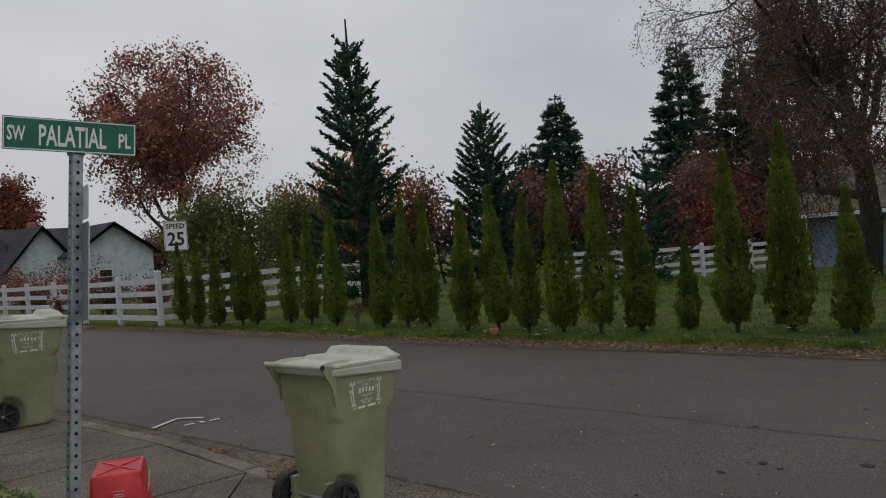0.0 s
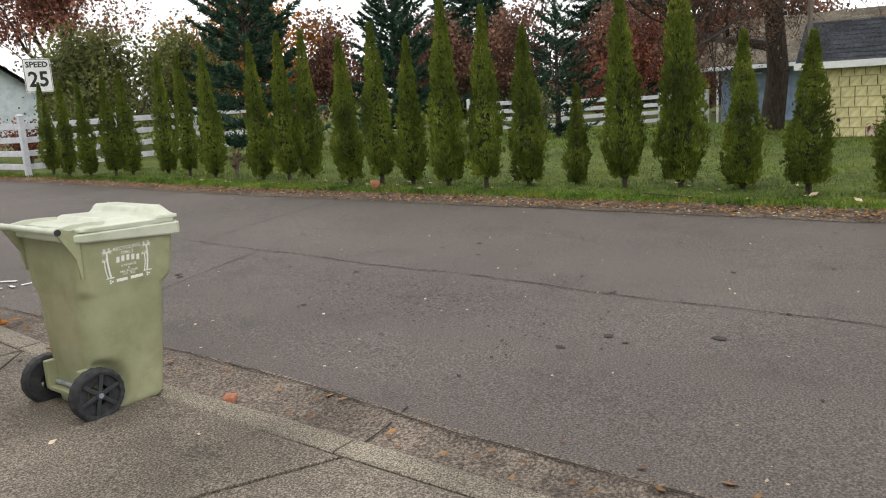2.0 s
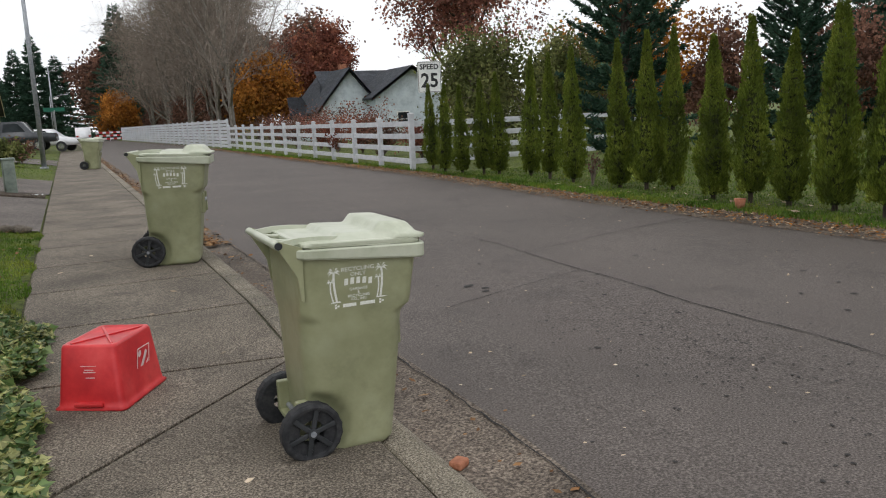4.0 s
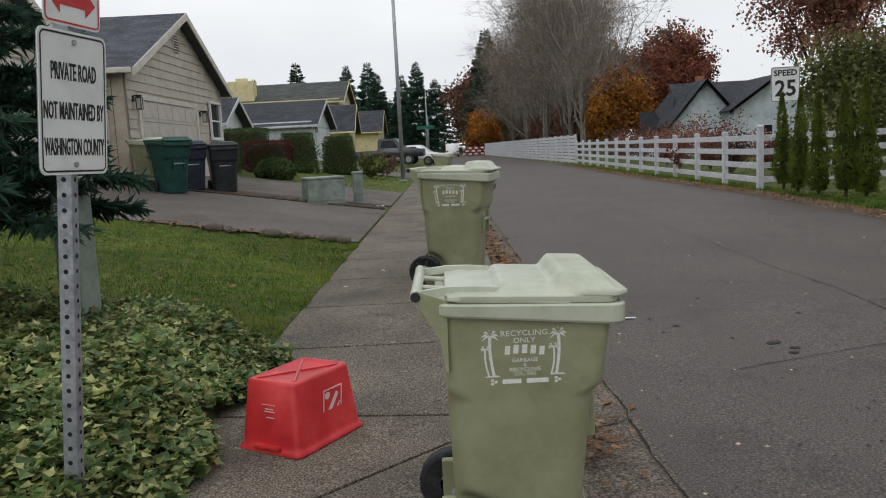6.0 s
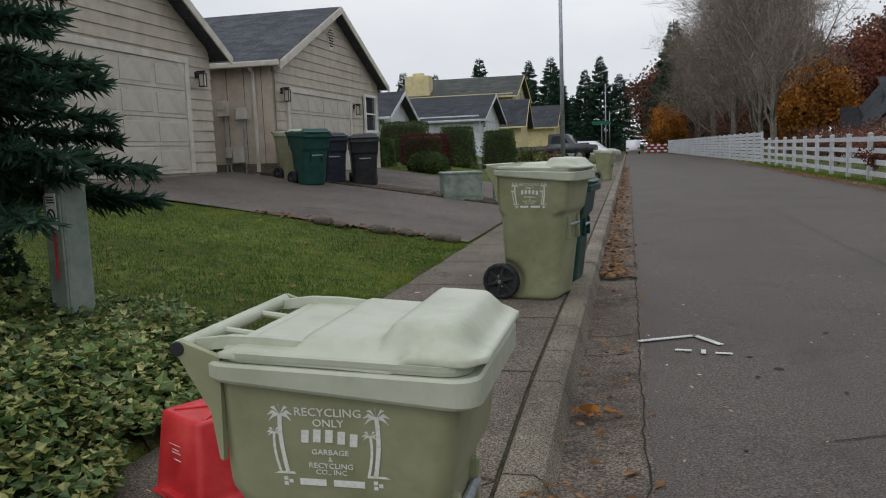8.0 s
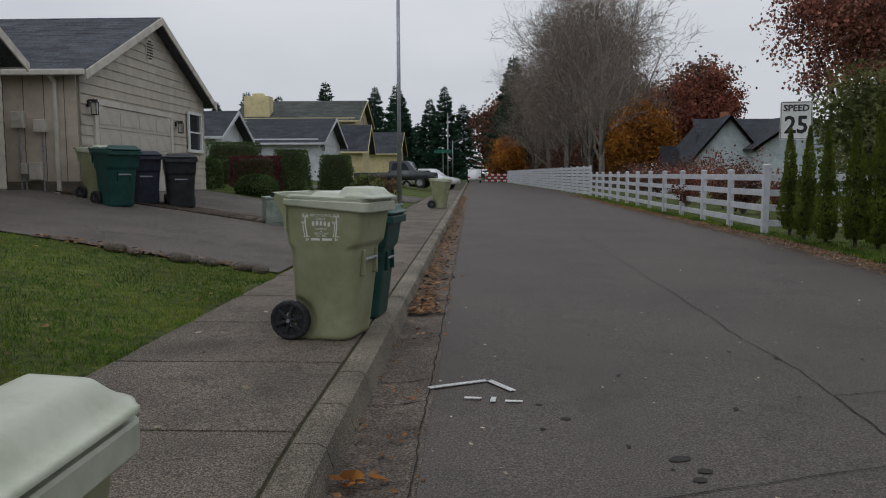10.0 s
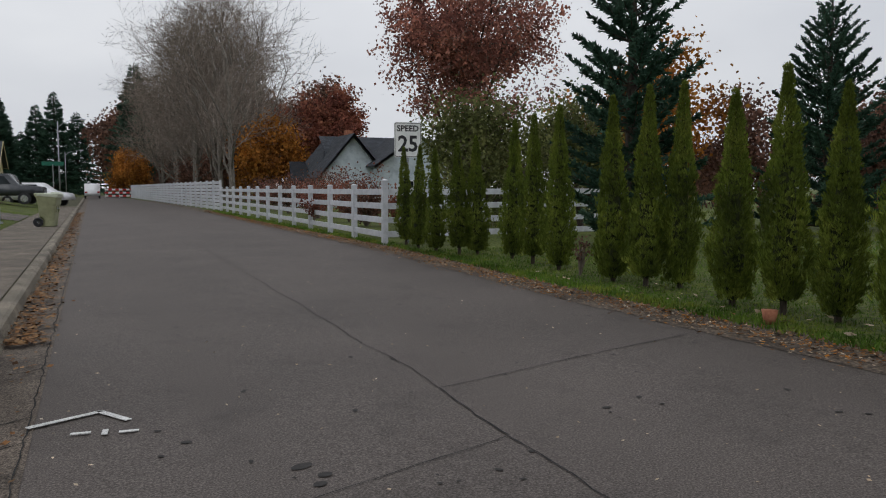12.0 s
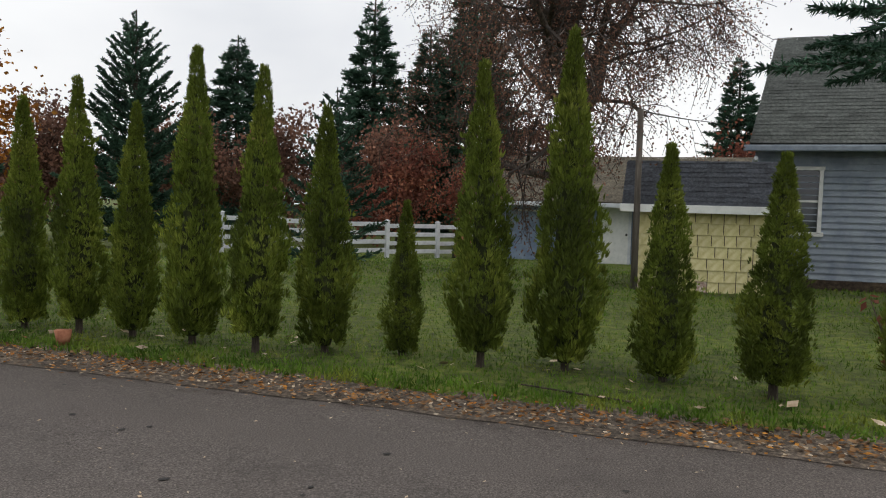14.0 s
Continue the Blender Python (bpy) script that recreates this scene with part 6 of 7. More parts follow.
rs = broad_tree("red_tree", at(31, 8.0, -0.5), "small tree with scarlet autumn leaves", 25, 5.0, 1.0, M_redleaf, 5000, 0.15, 0.1, levels=4, split=4, scatter=0.35, group="autumn trees")
rb = broad_tree("russet_tree", at(30, 14.0, -0.5), "small tree with dull brown-red leaves", 26, 5.5, 1.0, M_brownleaf, 7000, 0.17, 0.1, levels=4, split=4, scatter=0.4, group="autumn trees")
for x, y, r, o in ((34, 5.5, 40, rs), (33, 1.5, 130, rb), (28, 17.5, 80, rb), (34, 11.0, 10, rb), (26, 20, 220, rb), (24, 23, 90, rd), (33, -4.9, 300, rs), (32, -14, 60, rs)):
    copy_thing(o, at(x, y, -0.5, r))
for x, y, r in LATE:
    copy_thing(rb, at(x, y, -0.3, r))
# beyond the white fence, further along
mp = broad_tree("maple_tree", at(19.0, 62.0, 0), "maple with red-brown autumn leaves", 27, 10.0, 0.72, M_redleaf, 20000, 0.26, 0.2, levels=4, split=5, up=0.6, scatter=0.4, group="autumn trees")
copy_thing(mp, at(22.5, 66, -1.8, 100))
og = broad_tree("orange_tree", at(13.6, 58.0, 0), "low tree with orange-yellow leaves", 28, 6.6, 1.0, M_orange, 10000, 0.26, 0.15, levels=4, split=5, scatter=0.45, group="autumn trees")
copy_thing(og, at(5.9, 118, 0, 30))
bt = broad_tree("bare_tree", at(9.6, 53.0, 0), "tall bare pale-barked tree with fine upright twigs", 29, 17.0, 0.62, M_twig, 0, 0.1, 0.24, bark=M_palebark, levels=5, split=6, up=0.9, first=0.10, bend=0.18, group="bare tree row")
for i in range(11):
    copy_thing(bt, at(9.7 - 0.05 * i + 0.5 * math.sin(i * 2.1), 59 + 5.4 * i, -0.3 * (i % 3), 50 * i))
wb = broad_tree("brown_woods_tree", at(7, 150, 0), "distant tree in thin brown foliage", 30, 15.5, 0.8, M_brownleaf, 12000, 0.55, 0.3, levels=4, split=4, scatter=1.0, group="distant woods")
for x, y, r in ((10, 146, 40), (12, 154, 80), (15, 140, 120), (5.5, 166, 10), (19, 150, 60), (24, 135, 90), (29, 125, 140), (34, 118, 200)):
    copy_thing(wb, at(x, y, 0, r))
copy_thing(fd, at(7.0, 128, 0, 33) @ Matrix.Scale(1.5, 4))
copy_thing(cf, at(9.5, 133, 0, 80) @ Matrix.Scale(1.5, 4))
for i in range(14):
    copy_thing(rb, at(14 + 4.0 * i, 92 - 2.2 * i + 6 * math.sin(i * 1.9), 0.3 * (i % 3), 71 * i))
for i in range(9):
    copy_thing(bt, at(13.5 + 0.6 * math.sin(i * 3.3), 62 + 6.6 * i, -0.8, 83 * i))
for i in range(10):
    copy_thing(rb, at(11.5 + 1.2 * math.sin(i * 2.3), 66 + 6 * i, -0.3, 31 * i))
for i in range(16):
    copy_thing(fd if i % 3 else cf, at(-62 + 4.0 * i, 190 + 13 * math.sin(i * 1.7), 0, 37 * i) @ Matrix.Scale(1.3 + 0.12 * (i % 4), 4))
for i in range(6):
    copy_thing(fd, at(-40 + 6.0 * i, 120 + 9 * math.sin(i * 2.2), -1, 61 * i))
copy_thing(mp, at(-26, 44, -1, 50))

# near conifer over the ivy bed
nc = fir("fir_tree", at(-4.15, -1.8, 0.25), "dark yew-like conifer overhanging the ivy bed", 31, 6.8, 1.3, M_fir, 0.07, 0.05, 0.10, density=5.0, sag=0.38, bare=0.19, spray=0.07, wide=0.45, group="garden conifers")
copy_thing(nc, at(-5.3, -2.0, 0.4, 130))
fir("fir_tree", at(12.3, -8.0, 0.05), "large fir by the grey house", 32, 9.8, 3.1, M_fir, 0.40, 0.05, 0.05, density=2.0, sag=0.3, bare=0.40, wide=0.6, group="garden conifers")


def hedge(name, m, s, leaf, label, seed, taper=0.85, ball=False, n=5200, size=0.055):
    """A clipped shrub: solid core, coloured dark as inner shade, with a skin of small leaves."""
    rng = np.random.default_rng(seed)
    e = empty(name, m, label, "shrub", "clipped shrubs")
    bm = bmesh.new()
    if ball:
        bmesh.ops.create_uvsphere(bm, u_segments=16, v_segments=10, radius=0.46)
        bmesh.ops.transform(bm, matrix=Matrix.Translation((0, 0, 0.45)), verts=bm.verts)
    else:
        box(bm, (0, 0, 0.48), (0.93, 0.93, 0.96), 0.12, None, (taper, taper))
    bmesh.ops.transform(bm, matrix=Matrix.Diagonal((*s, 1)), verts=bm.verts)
    part("inner_foliage", bm, M_shadecore, e, smooth=True)
    if ball:
        d = unit(rng.normal(size=(n, 3)))
        c = d * 0.48 + np.array([0, 0, 0.45])
    else:
        f = rng.integers(0, 5, n)
        u, v = rng.uniform(-1, 1, n), rng.uniform(0, 1, n)
        k = 1 - (1 - taper) * v
        wv = rng.uniform(-1, 1, n)
        c = np.where((f == 4)[:, None], np.stack([u * 0.5 * taper, wv * 0.5 * taper, np.ones(n) * 0.98], 1),
                     np.stack([np.where(f < 2, np.where(f == 0, 0.49, -0.49), u * 0.49) * k, np.where(f < 2, u * 0.49, np.where(f == 2, 0.49, -0.49)) * k, v * 0.98], 1))
        d = unit(c - np.array([0, 0, 0.45]))
    c = c * np.array(s) + rng.normal(size=(n, 3)) * 0.02
    d = unit(d + rng.normal(size=(n, 3)) * 0.7)
    tagged(quads("foliage", leaf_quads(c, d, size * rng.uniform(0.7, 1.5, n), size * 0.6, rng), leaf, e), kind="stuff")
    return e


hedge("dark_shrub", at(-5.4, -1.6, 0.3), (2.6, 2.0, 1.9), M_firdark, "dark evergreen shrub under the conifer", 8, 0.8, n=16000, size=0.07)
hedge("clipped_shrub", at(-6.2, 23.5, 0.72), (1.25, 1.25, 1.45), M_hedge, "green clipped conical shrub on the lawn", 1, 0.8)
hedge("clipped_shrub", at(-4.95, 25.5, 0.52), (1.25, 1.25, 1.5), M_hedge, "green clipped conical shrub on the lawn", 2, 0.78)
hedge("round_shrub", at(-5.9, 17.8, 0.62), (1.2, 1.2, 0.72), M_hedge, "low round dark shrub beside the driveway", 3, 1, True)
hedge("red_hedge", at(-6.6, 20.3, 0.72), (1.4, 1.1, 1.15), M_redhedge, "burgundy clipped hedge beside the lawn", 4, 0.95)
hedge("clipped_hedge", at(-7.9, 22.3, 0.85), (1.6, 1.3, 1.55), M_hedge, "tall green clipped hedge", 5, 0.95)
hedge("clipped_hedge", at(-7.75, 18.5, 0.9), (0.9, 1.3, 0.85), M_hedge, "dark green low hedge by the house", 6, 0.95)


def bush(m, label, seed, leaf, r, h, n, size, stems=24, group="garden shrubs"):
    rng = np.random.default_rng(seed)
    e = empty("bush", m, label, "shrub", group)
    segs, tips = [], []
    for i in range(stems):
        a, q = rng.uniform(0, 6.28), rng.uniform(0.2, 1)
        p1 = np.array([r * q * math.cos(a), r * q * math.sin(a), h * rng.uniform(0.5, 1.0)])
        mid = p1 * np.array([0.35, 0.35, 0.6])
        segs += [((0, 0, 0), mid, 0.014, 0.009), (mid, p1, 0.009, 0.003)]
        tips += [mid, (mid + p1) / 2, p1]
    v, f = tubes(segs, 4)
    raw("woody_base", v, f, M_twig, e)
    tips = np.array(tips)
    c = tips[rng.integers(0, len(tips), n)] + rng.normal(size=(n, 3)) * 0.13 * r
    d = unit(rng.normal(size=(n, 3)))
    tagged(quads("leaves", leaf_quads(c, d, size * rng.uniform(0.6, 1.4, n), size * 0.7, rng), leaf, e), kind="stuff")
    return e


for i, (x, y, lf, r, h) in enumerate(((8.6, 16.5, M_redleaf, 0.8, 1.15), (8.4, 19.5, M_brownleaf, 1.0, 1.3), (8.9, 23.0, M_redleaf, 0.9, 1.3), (8.7, 26.5, M_redleaf, 1.1, 1.4), (9.3, 30.0, M_maple, 1.2, 1.5),
                                      (9.2, 34.0, M_brownleaf, 1.3, 1.6), (9.5, 38.5, M_maple, 1.4, 1.7), (9.9, 43.0, M_brownleaf, 1.5, 1.8), (10.5, 27.0, M_redleaf, 1.4, 2.1), (11.5, 36.0, M_brownleaf, 1.6, 2.0), (12.5, 42.0, M_maple, 1.6, 2.2))):
    bush(at(x, y, 0.05), "loose shrub with red autumn leaves behind the fence" if lf is not M_brownleaf else "loose brown shrub behind the fence", 40 + i, lf, r, h, 1500, 0.10)
bush(at(6.42, 18.4, 0.35), "red-leaved spray poking through the fence", 60, M_redleaf, 0.45, 0.7, 260, 0.09, 9)
bush(at(-3.6, 24.4, 0.38), "pale ornamental grass clump", 61, M_olive, 0.7, 0.75, 900, 0.16)
bush(at(-3.2, 27.0, 0.35), "dry brown garden shrub", 62, M_brownleaf, 0.8, 0.8, 900, 0.1)
bush(at(-6.2, 33.5, 0.7), "dark garden shrub by the driveway", 63, M_hedge, 0.9, 1.2, 1400, 0.1)
bush(at(15.3, 3.3, 0.02), "yellowing shrub by the small fir", 64, M_olive, 0.6, 1.3, 500, 0.08)
bush(at(6.55, -5.95, 0.1), "coral-flowered shrub in the cypress row", 65, M_redleaf, 0.18, 0.9, 60, 0.06, 6)
bush(at(6.5, 4.45, 0.08), "dry brown weed stalks between cypresses", 66, M_brownleaf, 0.2, 0.6, 90, 0.05, 12)

# variegated ivy bed
rng = np.random.default_rng(77)


def ivy_ok(x, y):
    edge = -1.90 + 0.08 * math.sin(y * 3.1) + 0.06 * math.sin(y * 8) - max(0, -3.95 - y) * 1.6
    top = -1.3 + 0.12 * math.sin(x * 4)
    return x < edge and y < top and y > -4.95 and x > -7.5


def ivy_z(x, y):
    edge = min(1, max(0, (-1.85 - max(0, -3.95 - y) * 1.6 - x) / 0.5))
    return max(slope_left(x) * smooth(-4.6, -2.6, y), 0.06) + 0.05 + 0.20 * edge * edge * (3 - 2 * edge) + 0.06 * noise.noise((x * 2.2, y * 2.2, 4))


def ivy_patch(n, seed, size):
    r = np.random.default_rng(seed)
    C, D, S = [], [], []
    while len(C) < n:
        x, y = -1.85 - 4.6 * r.random() ** 1.4, r.uniform(-4.9, -0.45)
        if not ivy_ok(x, y):
            continue
        C.append((x, y, ivy_z(x, y) + r.uniform(-0.05, 0.035)))
        a = r.uniform(0, 6.28)
        D.append((math.cos(a), math.sin(a), r.uniform(-0.35, 0.55)))
        S.append(size * r.uniform(0.6, 1.35))
    C, D, S = np.array(C), unit(np.array(D)), np.array(S)
    nrm = unit(np.array([0, 0, 1.0]) + r.normal(size=C.shape) * 0.42)
    side = unit(np.cross(D, nrm))
    D = unit(np.cross(nrm, side))
    # lobed leaf from two folded halves
    tip = C + D * S[:, None]
    fold = nrm * (S * 0.12)[:, None]
    l1 = C + D * (S * 0.32)[:, None] + side * (S * 0.52)[:, None] + fold
    r1 = C + D * (S * 0.32)[:, None] - side * (S * 0.52)[:, None] + fold
    l2 = C + D * (S * 0.62)[:, None] + side * (S * 0.2)[:, None]
    r2 = C + D * (S * 0.62)[:, None] - side * (S * 0.2)[:, None]
    return C, tip, l1, r1, l2, r2, nrm, D, side, S


ivy = empty("ivy_bed", Matrix.Identity(4), "thick bed of variegated green and cream ivy", "ivy", kind="stuff")
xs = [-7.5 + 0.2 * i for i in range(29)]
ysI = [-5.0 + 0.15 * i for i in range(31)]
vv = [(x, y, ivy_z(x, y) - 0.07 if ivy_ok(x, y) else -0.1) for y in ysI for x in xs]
kf = len(xs)
# dark sheet below the leaves, its colour standing for shade in the gaps
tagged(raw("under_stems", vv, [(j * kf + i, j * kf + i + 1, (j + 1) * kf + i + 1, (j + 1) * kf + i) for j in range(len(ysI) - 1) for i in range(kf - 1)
                               if ivy_ok(xs[i] + 0.1, ysI[j] + 0.07)], M_shadecore, ivy), kind="stuff")
for n, sd, mt, sz in ((20000, 5, M_ivy, 0.052), (19000, 6, M_ivycream, 0.040)):
    C, tip, l1, r1, l2, r2, nrm, D, side, S = ivy_patch(n, sd, sz)
    up = nrm * 0.004 if mt is M_ivycream else nrm * 0.0
    tagged(quads("leaves", np.concatenate([np.stack([C + up, l1 + up, l2 + up, tip + up], 1), np.stack([C + up, tip + up, r2 + up, r1 + up], 1)]), mt, ivy), kind="stuff")
# cream margins over part of the green leaves
C, tip, l1, r1, l2, r2, nrm, D, side, S = ivy_patch(20000, 5, 0.054)
m5 = 0.0015 * nrm[:6500]
E1 = np.stack([l1[:6500] + m5, l1[:6500] * 0.8 + C[:6500] * 0.2 + m5, l2[:6500] * 0.75 + (C + D * (S * .6)[:, None])[:6500] * 0.25 + m5, l2[:6500] + m5], 1)
E2 = np.stack([r1[:6500] + m5, r2[:6500] + m5, r2[:6500] * 0.75 + (C + D * (S * .6)[:, None])[:6500] * 0.25 + m5, r1[:6500] * 0.8 + C[:6500] * 0.2 + m5], 1)
tagged(quads("leaf_margins", np.concatenate([E1, E2]), M_ivycream, ivy), kind="stuff")


# ---- grass ----
def grass(name, n, place, hgt, seed, label, width=0.006, mat_=M_blade):
    r = np.random.default_rng(seed)
    C = []
    while len(C) < n:
        p = place(r)
        if p is not None:
            C.append(p)
    C = np.array(C)
    D = unit(np.array([0, 0, 1.0]) + r.normal(size=C.shape) * 0.45)
    L = hgt * r.uniform(0.5, 1.4, n)
    q = leaf_quads(C - D * 0.008, D, L, width, r)
    return tagged(quads(name, q, mat_), label, "grass", kind="stuff")


def left_lawn(r):
    x, y = -2.02 - 6.0 * r.random() ** 1.3, r.uniform(-1.45, 4.5)
    if y < -1.25 + 0.12 * math.sin(x * 4) or x > -2.06 + 0.06 * math.sin(y * 5) + 0.04 * noise.noise((x, y * 3, 1)):
        return None
    return (x, y, ground_z(x, y) - 0.005)


def left_lawn_far(r):
    x, y = r.uniform(-9, -2.1), r.uniform(17, 36)
    return (x, y, ground_z(x, y) - 0.01)


def right_lawn(r):
    y = r.uniform(-9, 9.5)
    x = edge_right(y) + 0.34 + 7.5 * r.random() ** 1.7
    return (x, y, ground_z(x, y) - 0.01)


def right_far(r):
    x, y = r.uniform(12, 27), r.uniform(-8, 9)
    return (x, y, ground_z(x, y) - 0.01)


grass("grass", 52000, left_lawn, 0.045, 1, "short damp green lawn grass with fallen leaves", 0.007)
grass("grass", 9000, left_lawn_far, 0.06, 2, "green lawn grass by the shrubs", 0.016)
grass("grass", 60000, right_lawn, 0.055, 3, "green lawn grass under the cypresses", 0.009)
grass("grass", 22000, right_far, 0.07, 4, "green lawn grass of the back garden", 0.02)
grass("weeds", 15000, lambda r: (lambda y: (edge_right(y) + 0.12 + abs(r.normal()) * 0.25, y, 0.06))(r.uniform(-9, 40)), 0.07, 5, "ragged green weeds along the verge", 0.016)


# ---- fallen leaves ----
def litter(name, n, place, size, seed, label, mt):
    r = np.random.default_rng(seed)
    C = np.array([place(r) for _ in range(n)])
    a = r.uniform(0, 6.28, n)
    D = unit(np.stack([np.cos(a), np.sin(a), r.uniform(-0.1, 0.35, n)], 1))
    s = size * r.uniform(0.5, 1.5, n)
    nrm = unit(np.array([0, 0, 1.0]) + r.normal(size=C.shape) * 0.22)
    side = unit(np.cross(D, nrm))
    q = np.stack([C, C + D * (s * .5)[:, None] + side * (s * .33)[:, None], C + D * s[:, None], C + D * (s * .45)[:, None] - side * (s * .33)[:, None]], 1)
    return tagged(quads(name, q, mt), label, "leaf litter", kind="stuff")


litter("fallen_leaves", 9000, lambda r: (lambda y: (edge_right(y) + 0.05 + r.normal() * 0.2, y, 0.03 + 0.045 * r.random()))(r.uniform(-9, 42)), 0.045, 1, "brown leaves and needles along the verge", M_deadleaf)
litter("fallen_leaves", 4200, lambda r: (lambda y: (edge_right(y) - 0.04 + r.normal() * 0.17, y, 0.035 + 0.05 * r.random()))(r.uniform(-9, 30)), 0.035, 11, "rusty orange needles and leaves along the verge", M_orange)
litter("fallen_leaves", 3000, lambda r: (lambda y: (edge_right(y) - 0.02 + r.normal() * 0.16, y, 0.03 + 0.03 * r.random()))(r.uniform(-9, 20)), 0.03, 2, "pale dry leaf scraps along the verge", M_paleleaf)
litter("fallen_leaves", 3600, lambda r: (lambda y, f: (-0.24 + 0.10 * r.normal(), y, 0.008 + 0.022 * r.random()))(2.6 + 40 * r.random() ** 1.5, 0), 0.055, 3, "rust-brown leaves heaped in the gutter", M_deadleaf)
litter("fallen_leaves", 130, lambda r: (-0.2 + 0.1 * r.normal(), r.uniform(-7, 4), 0.004), 0.04, 4, "scattered brown leaves in the gutter", M_deadleaf)
litter("fallen_leaves", 650, lambda r: (r.uniform(0.05, 5.3), r.uniform(-8, 16), 0.024), 0.02, 5, "small pale scraps scattered over the asphalt", M_paleleaf)
litter("fallen_leaves", 420, lambda r: (-0.36 + 0.12 * r.normal(), -2.75 + 0.12 * r.normal(), 0.045 + 0.02 * r.random()), 0.032, 6, "orange needle heap in the gutter behind the cart", M_deadleaf)
litter("fallen_leaves", 170, lambda r: (lambda x, y: (x, y, slope_left(x) + 0.045))(r.uniform(-7, -2.1), r.uniform(-0.4, 4.5)), 0.05, 7, "yellow-brown leaves on the lawn", M_deadleaf)
litter("fallen_leaves", 260, lambda r: (lambda x: (x, 4.5 + 0.12 * r.normal(), slope_left(x) + 0.03))(r.uniform(-5, -2.2)), 0.06, 8, "brown leaves against the driveway edge", M_deadleaf)
litter("fallen_leaves", 70, lambda r: (lambda y: (edge_right(y) + 0.3 + abs(r.normal()) * 0.6, y, 0.105))(r.uniform(-8, 6)), 0.08, 9, "tan leaves on the grass under the cypresses", M_paleleaf)
litter("fallen_leaves", 60, lambda r: (lambda x, y: (x, y, paving(x, y) + 0.008))(r.uniform(-3.5, -0.6), r.uniform(-6.5, 3.5)), 0.045, 10, "a few dead leaves on the sidewalk", M_paleleaf)

litter("fallen_leaves", 16, lambda r: (-0.27 + 0.04 * r.normal(), -1.5 + 0.045 * r.normal(), 0.0 + 0.03 * r.random()), 0.065, 12, "small pile of curled orange leaves in the gutter", M_orange)
litter("fallen_leaves", 70, lambda r: (-0.18 + 0.11 * r.normal(), r.uniform(-6.5, 4), 0.006), 0.05, 13, "brown leaves caught in the gutter", M_deadleaf)

# dark oil spots and damp specks on the asphalt
bm = bmesh.new()
rng2 = random.Random(4)
spots = [(1.32, -5.35, .03), (1.53, -5.9, .03), (1.2, -1.2, .035), (1.27, -1.35, .03), (1.22, -1.45, .028), (0.75, -0.6, .025)]
spots += [(1.45 + 0.5 * rng2.gauss(0, 1), -3.6 + 0.9 * rng2.gauss(0, 1), rng2.uniform(0.003, 0.009)) for _ in range(340)]
spots = [q for q in spots if q[0] > 0.1]
spots += [(rng2.uniform(0.3, 5.0), rng2.uniform(-7, 8), rng2.uniform(0.008, 0.02)) for _ in range(110)]
for x, y, r in spots:
    mtx = Matrix.Translation((x, y, rz(x, y) - 0.001)) @ Matrix.Rotation(rng2.uniform(0, 6), 4, "Z") @ Matrix.Diagonal((r * rng2.uniform(1, 1.8), r, 1, 1))
    bmesh.ops.create_circle(bm, cap_ends=True, segments=9, radius=1, matrix=mtx)
tagged(link_bm("oil_spots", bm, M_darkspot), "dark oil spots on the asphalt", "stain", kind="stuff")

# ---- street furniture ----
def lamp_post(x, y, z, h, arm, label):
    e = empty("street_lamp", at(x, y, z), label, "street lamp", "street lamps")
    bm = bmesh.new()
    cyl(bm, (0, 0, -0.1), (0, 0, h), 0.085, 0.055, 14)
    p = part("pole", bm, M_galv, e, smooth=True)
    bm = bmesh.new()
    box(bm, (0, 0, 0.03), (0.28, 0.28, 0.06), 0.01)
    part("base_plate", bm, M_galv, e)
    bm = bmesh.new()
    pts = [(0, 0, h - 0.6), (arm * 0.3, 0, h - 0.1), (arm * 0.7, 0, h + 0.2), (arm, 0, h + 0.28)]
    for a, b in zip(pts, pts[1:]):
        cyl(bm, a, b, 0.03, seg=8)
    part("arm", bm, M_galv, e)
    bm = bmesh.new()
    box(bm, (arm + 0.3, 0, h + 0.27), (0.7, 0.28, 0.14), 0.05, None, (0.8, 0.7))
    hd = part("lamp_head", bm, M_galv, e)
    bm = bmesh.new()
    box(bm, (arm + 0.35, 0, h + 0.19), (0.4, 0.2, 0.05), 0.02)
    part("lens", bm, M_lampglass, hd)


lamp_post(-2.42, 24.4, 0.18, 9.0, 1.6, "tall grey street lamp pole beside the sidewalk")
lamp_post(-2.5, 85, 0.2, 7.9, 2.0, "grey street lamp with a curved arm far down the road")
lamp_post(-3.3, 140, 0.2, 7.2, 2.2, "grey street lamp in the far distance")

us = empty("street_sign", at(-2.2, 62, 0.15), "distant green street sign on a thin post", "street sign")
bm = bmesh.new()
cyl(bm, (0, 0, 0), (0, 0, 3.0), 0.035, seg=8)
part("post", bm, M_galv, us)
bm = bmesh.new()
box(bm, (0, 0, 3.05), (1.5, 0.02, 0.3), 0.004)
part("street_blade", bm, M_signgreen, us)


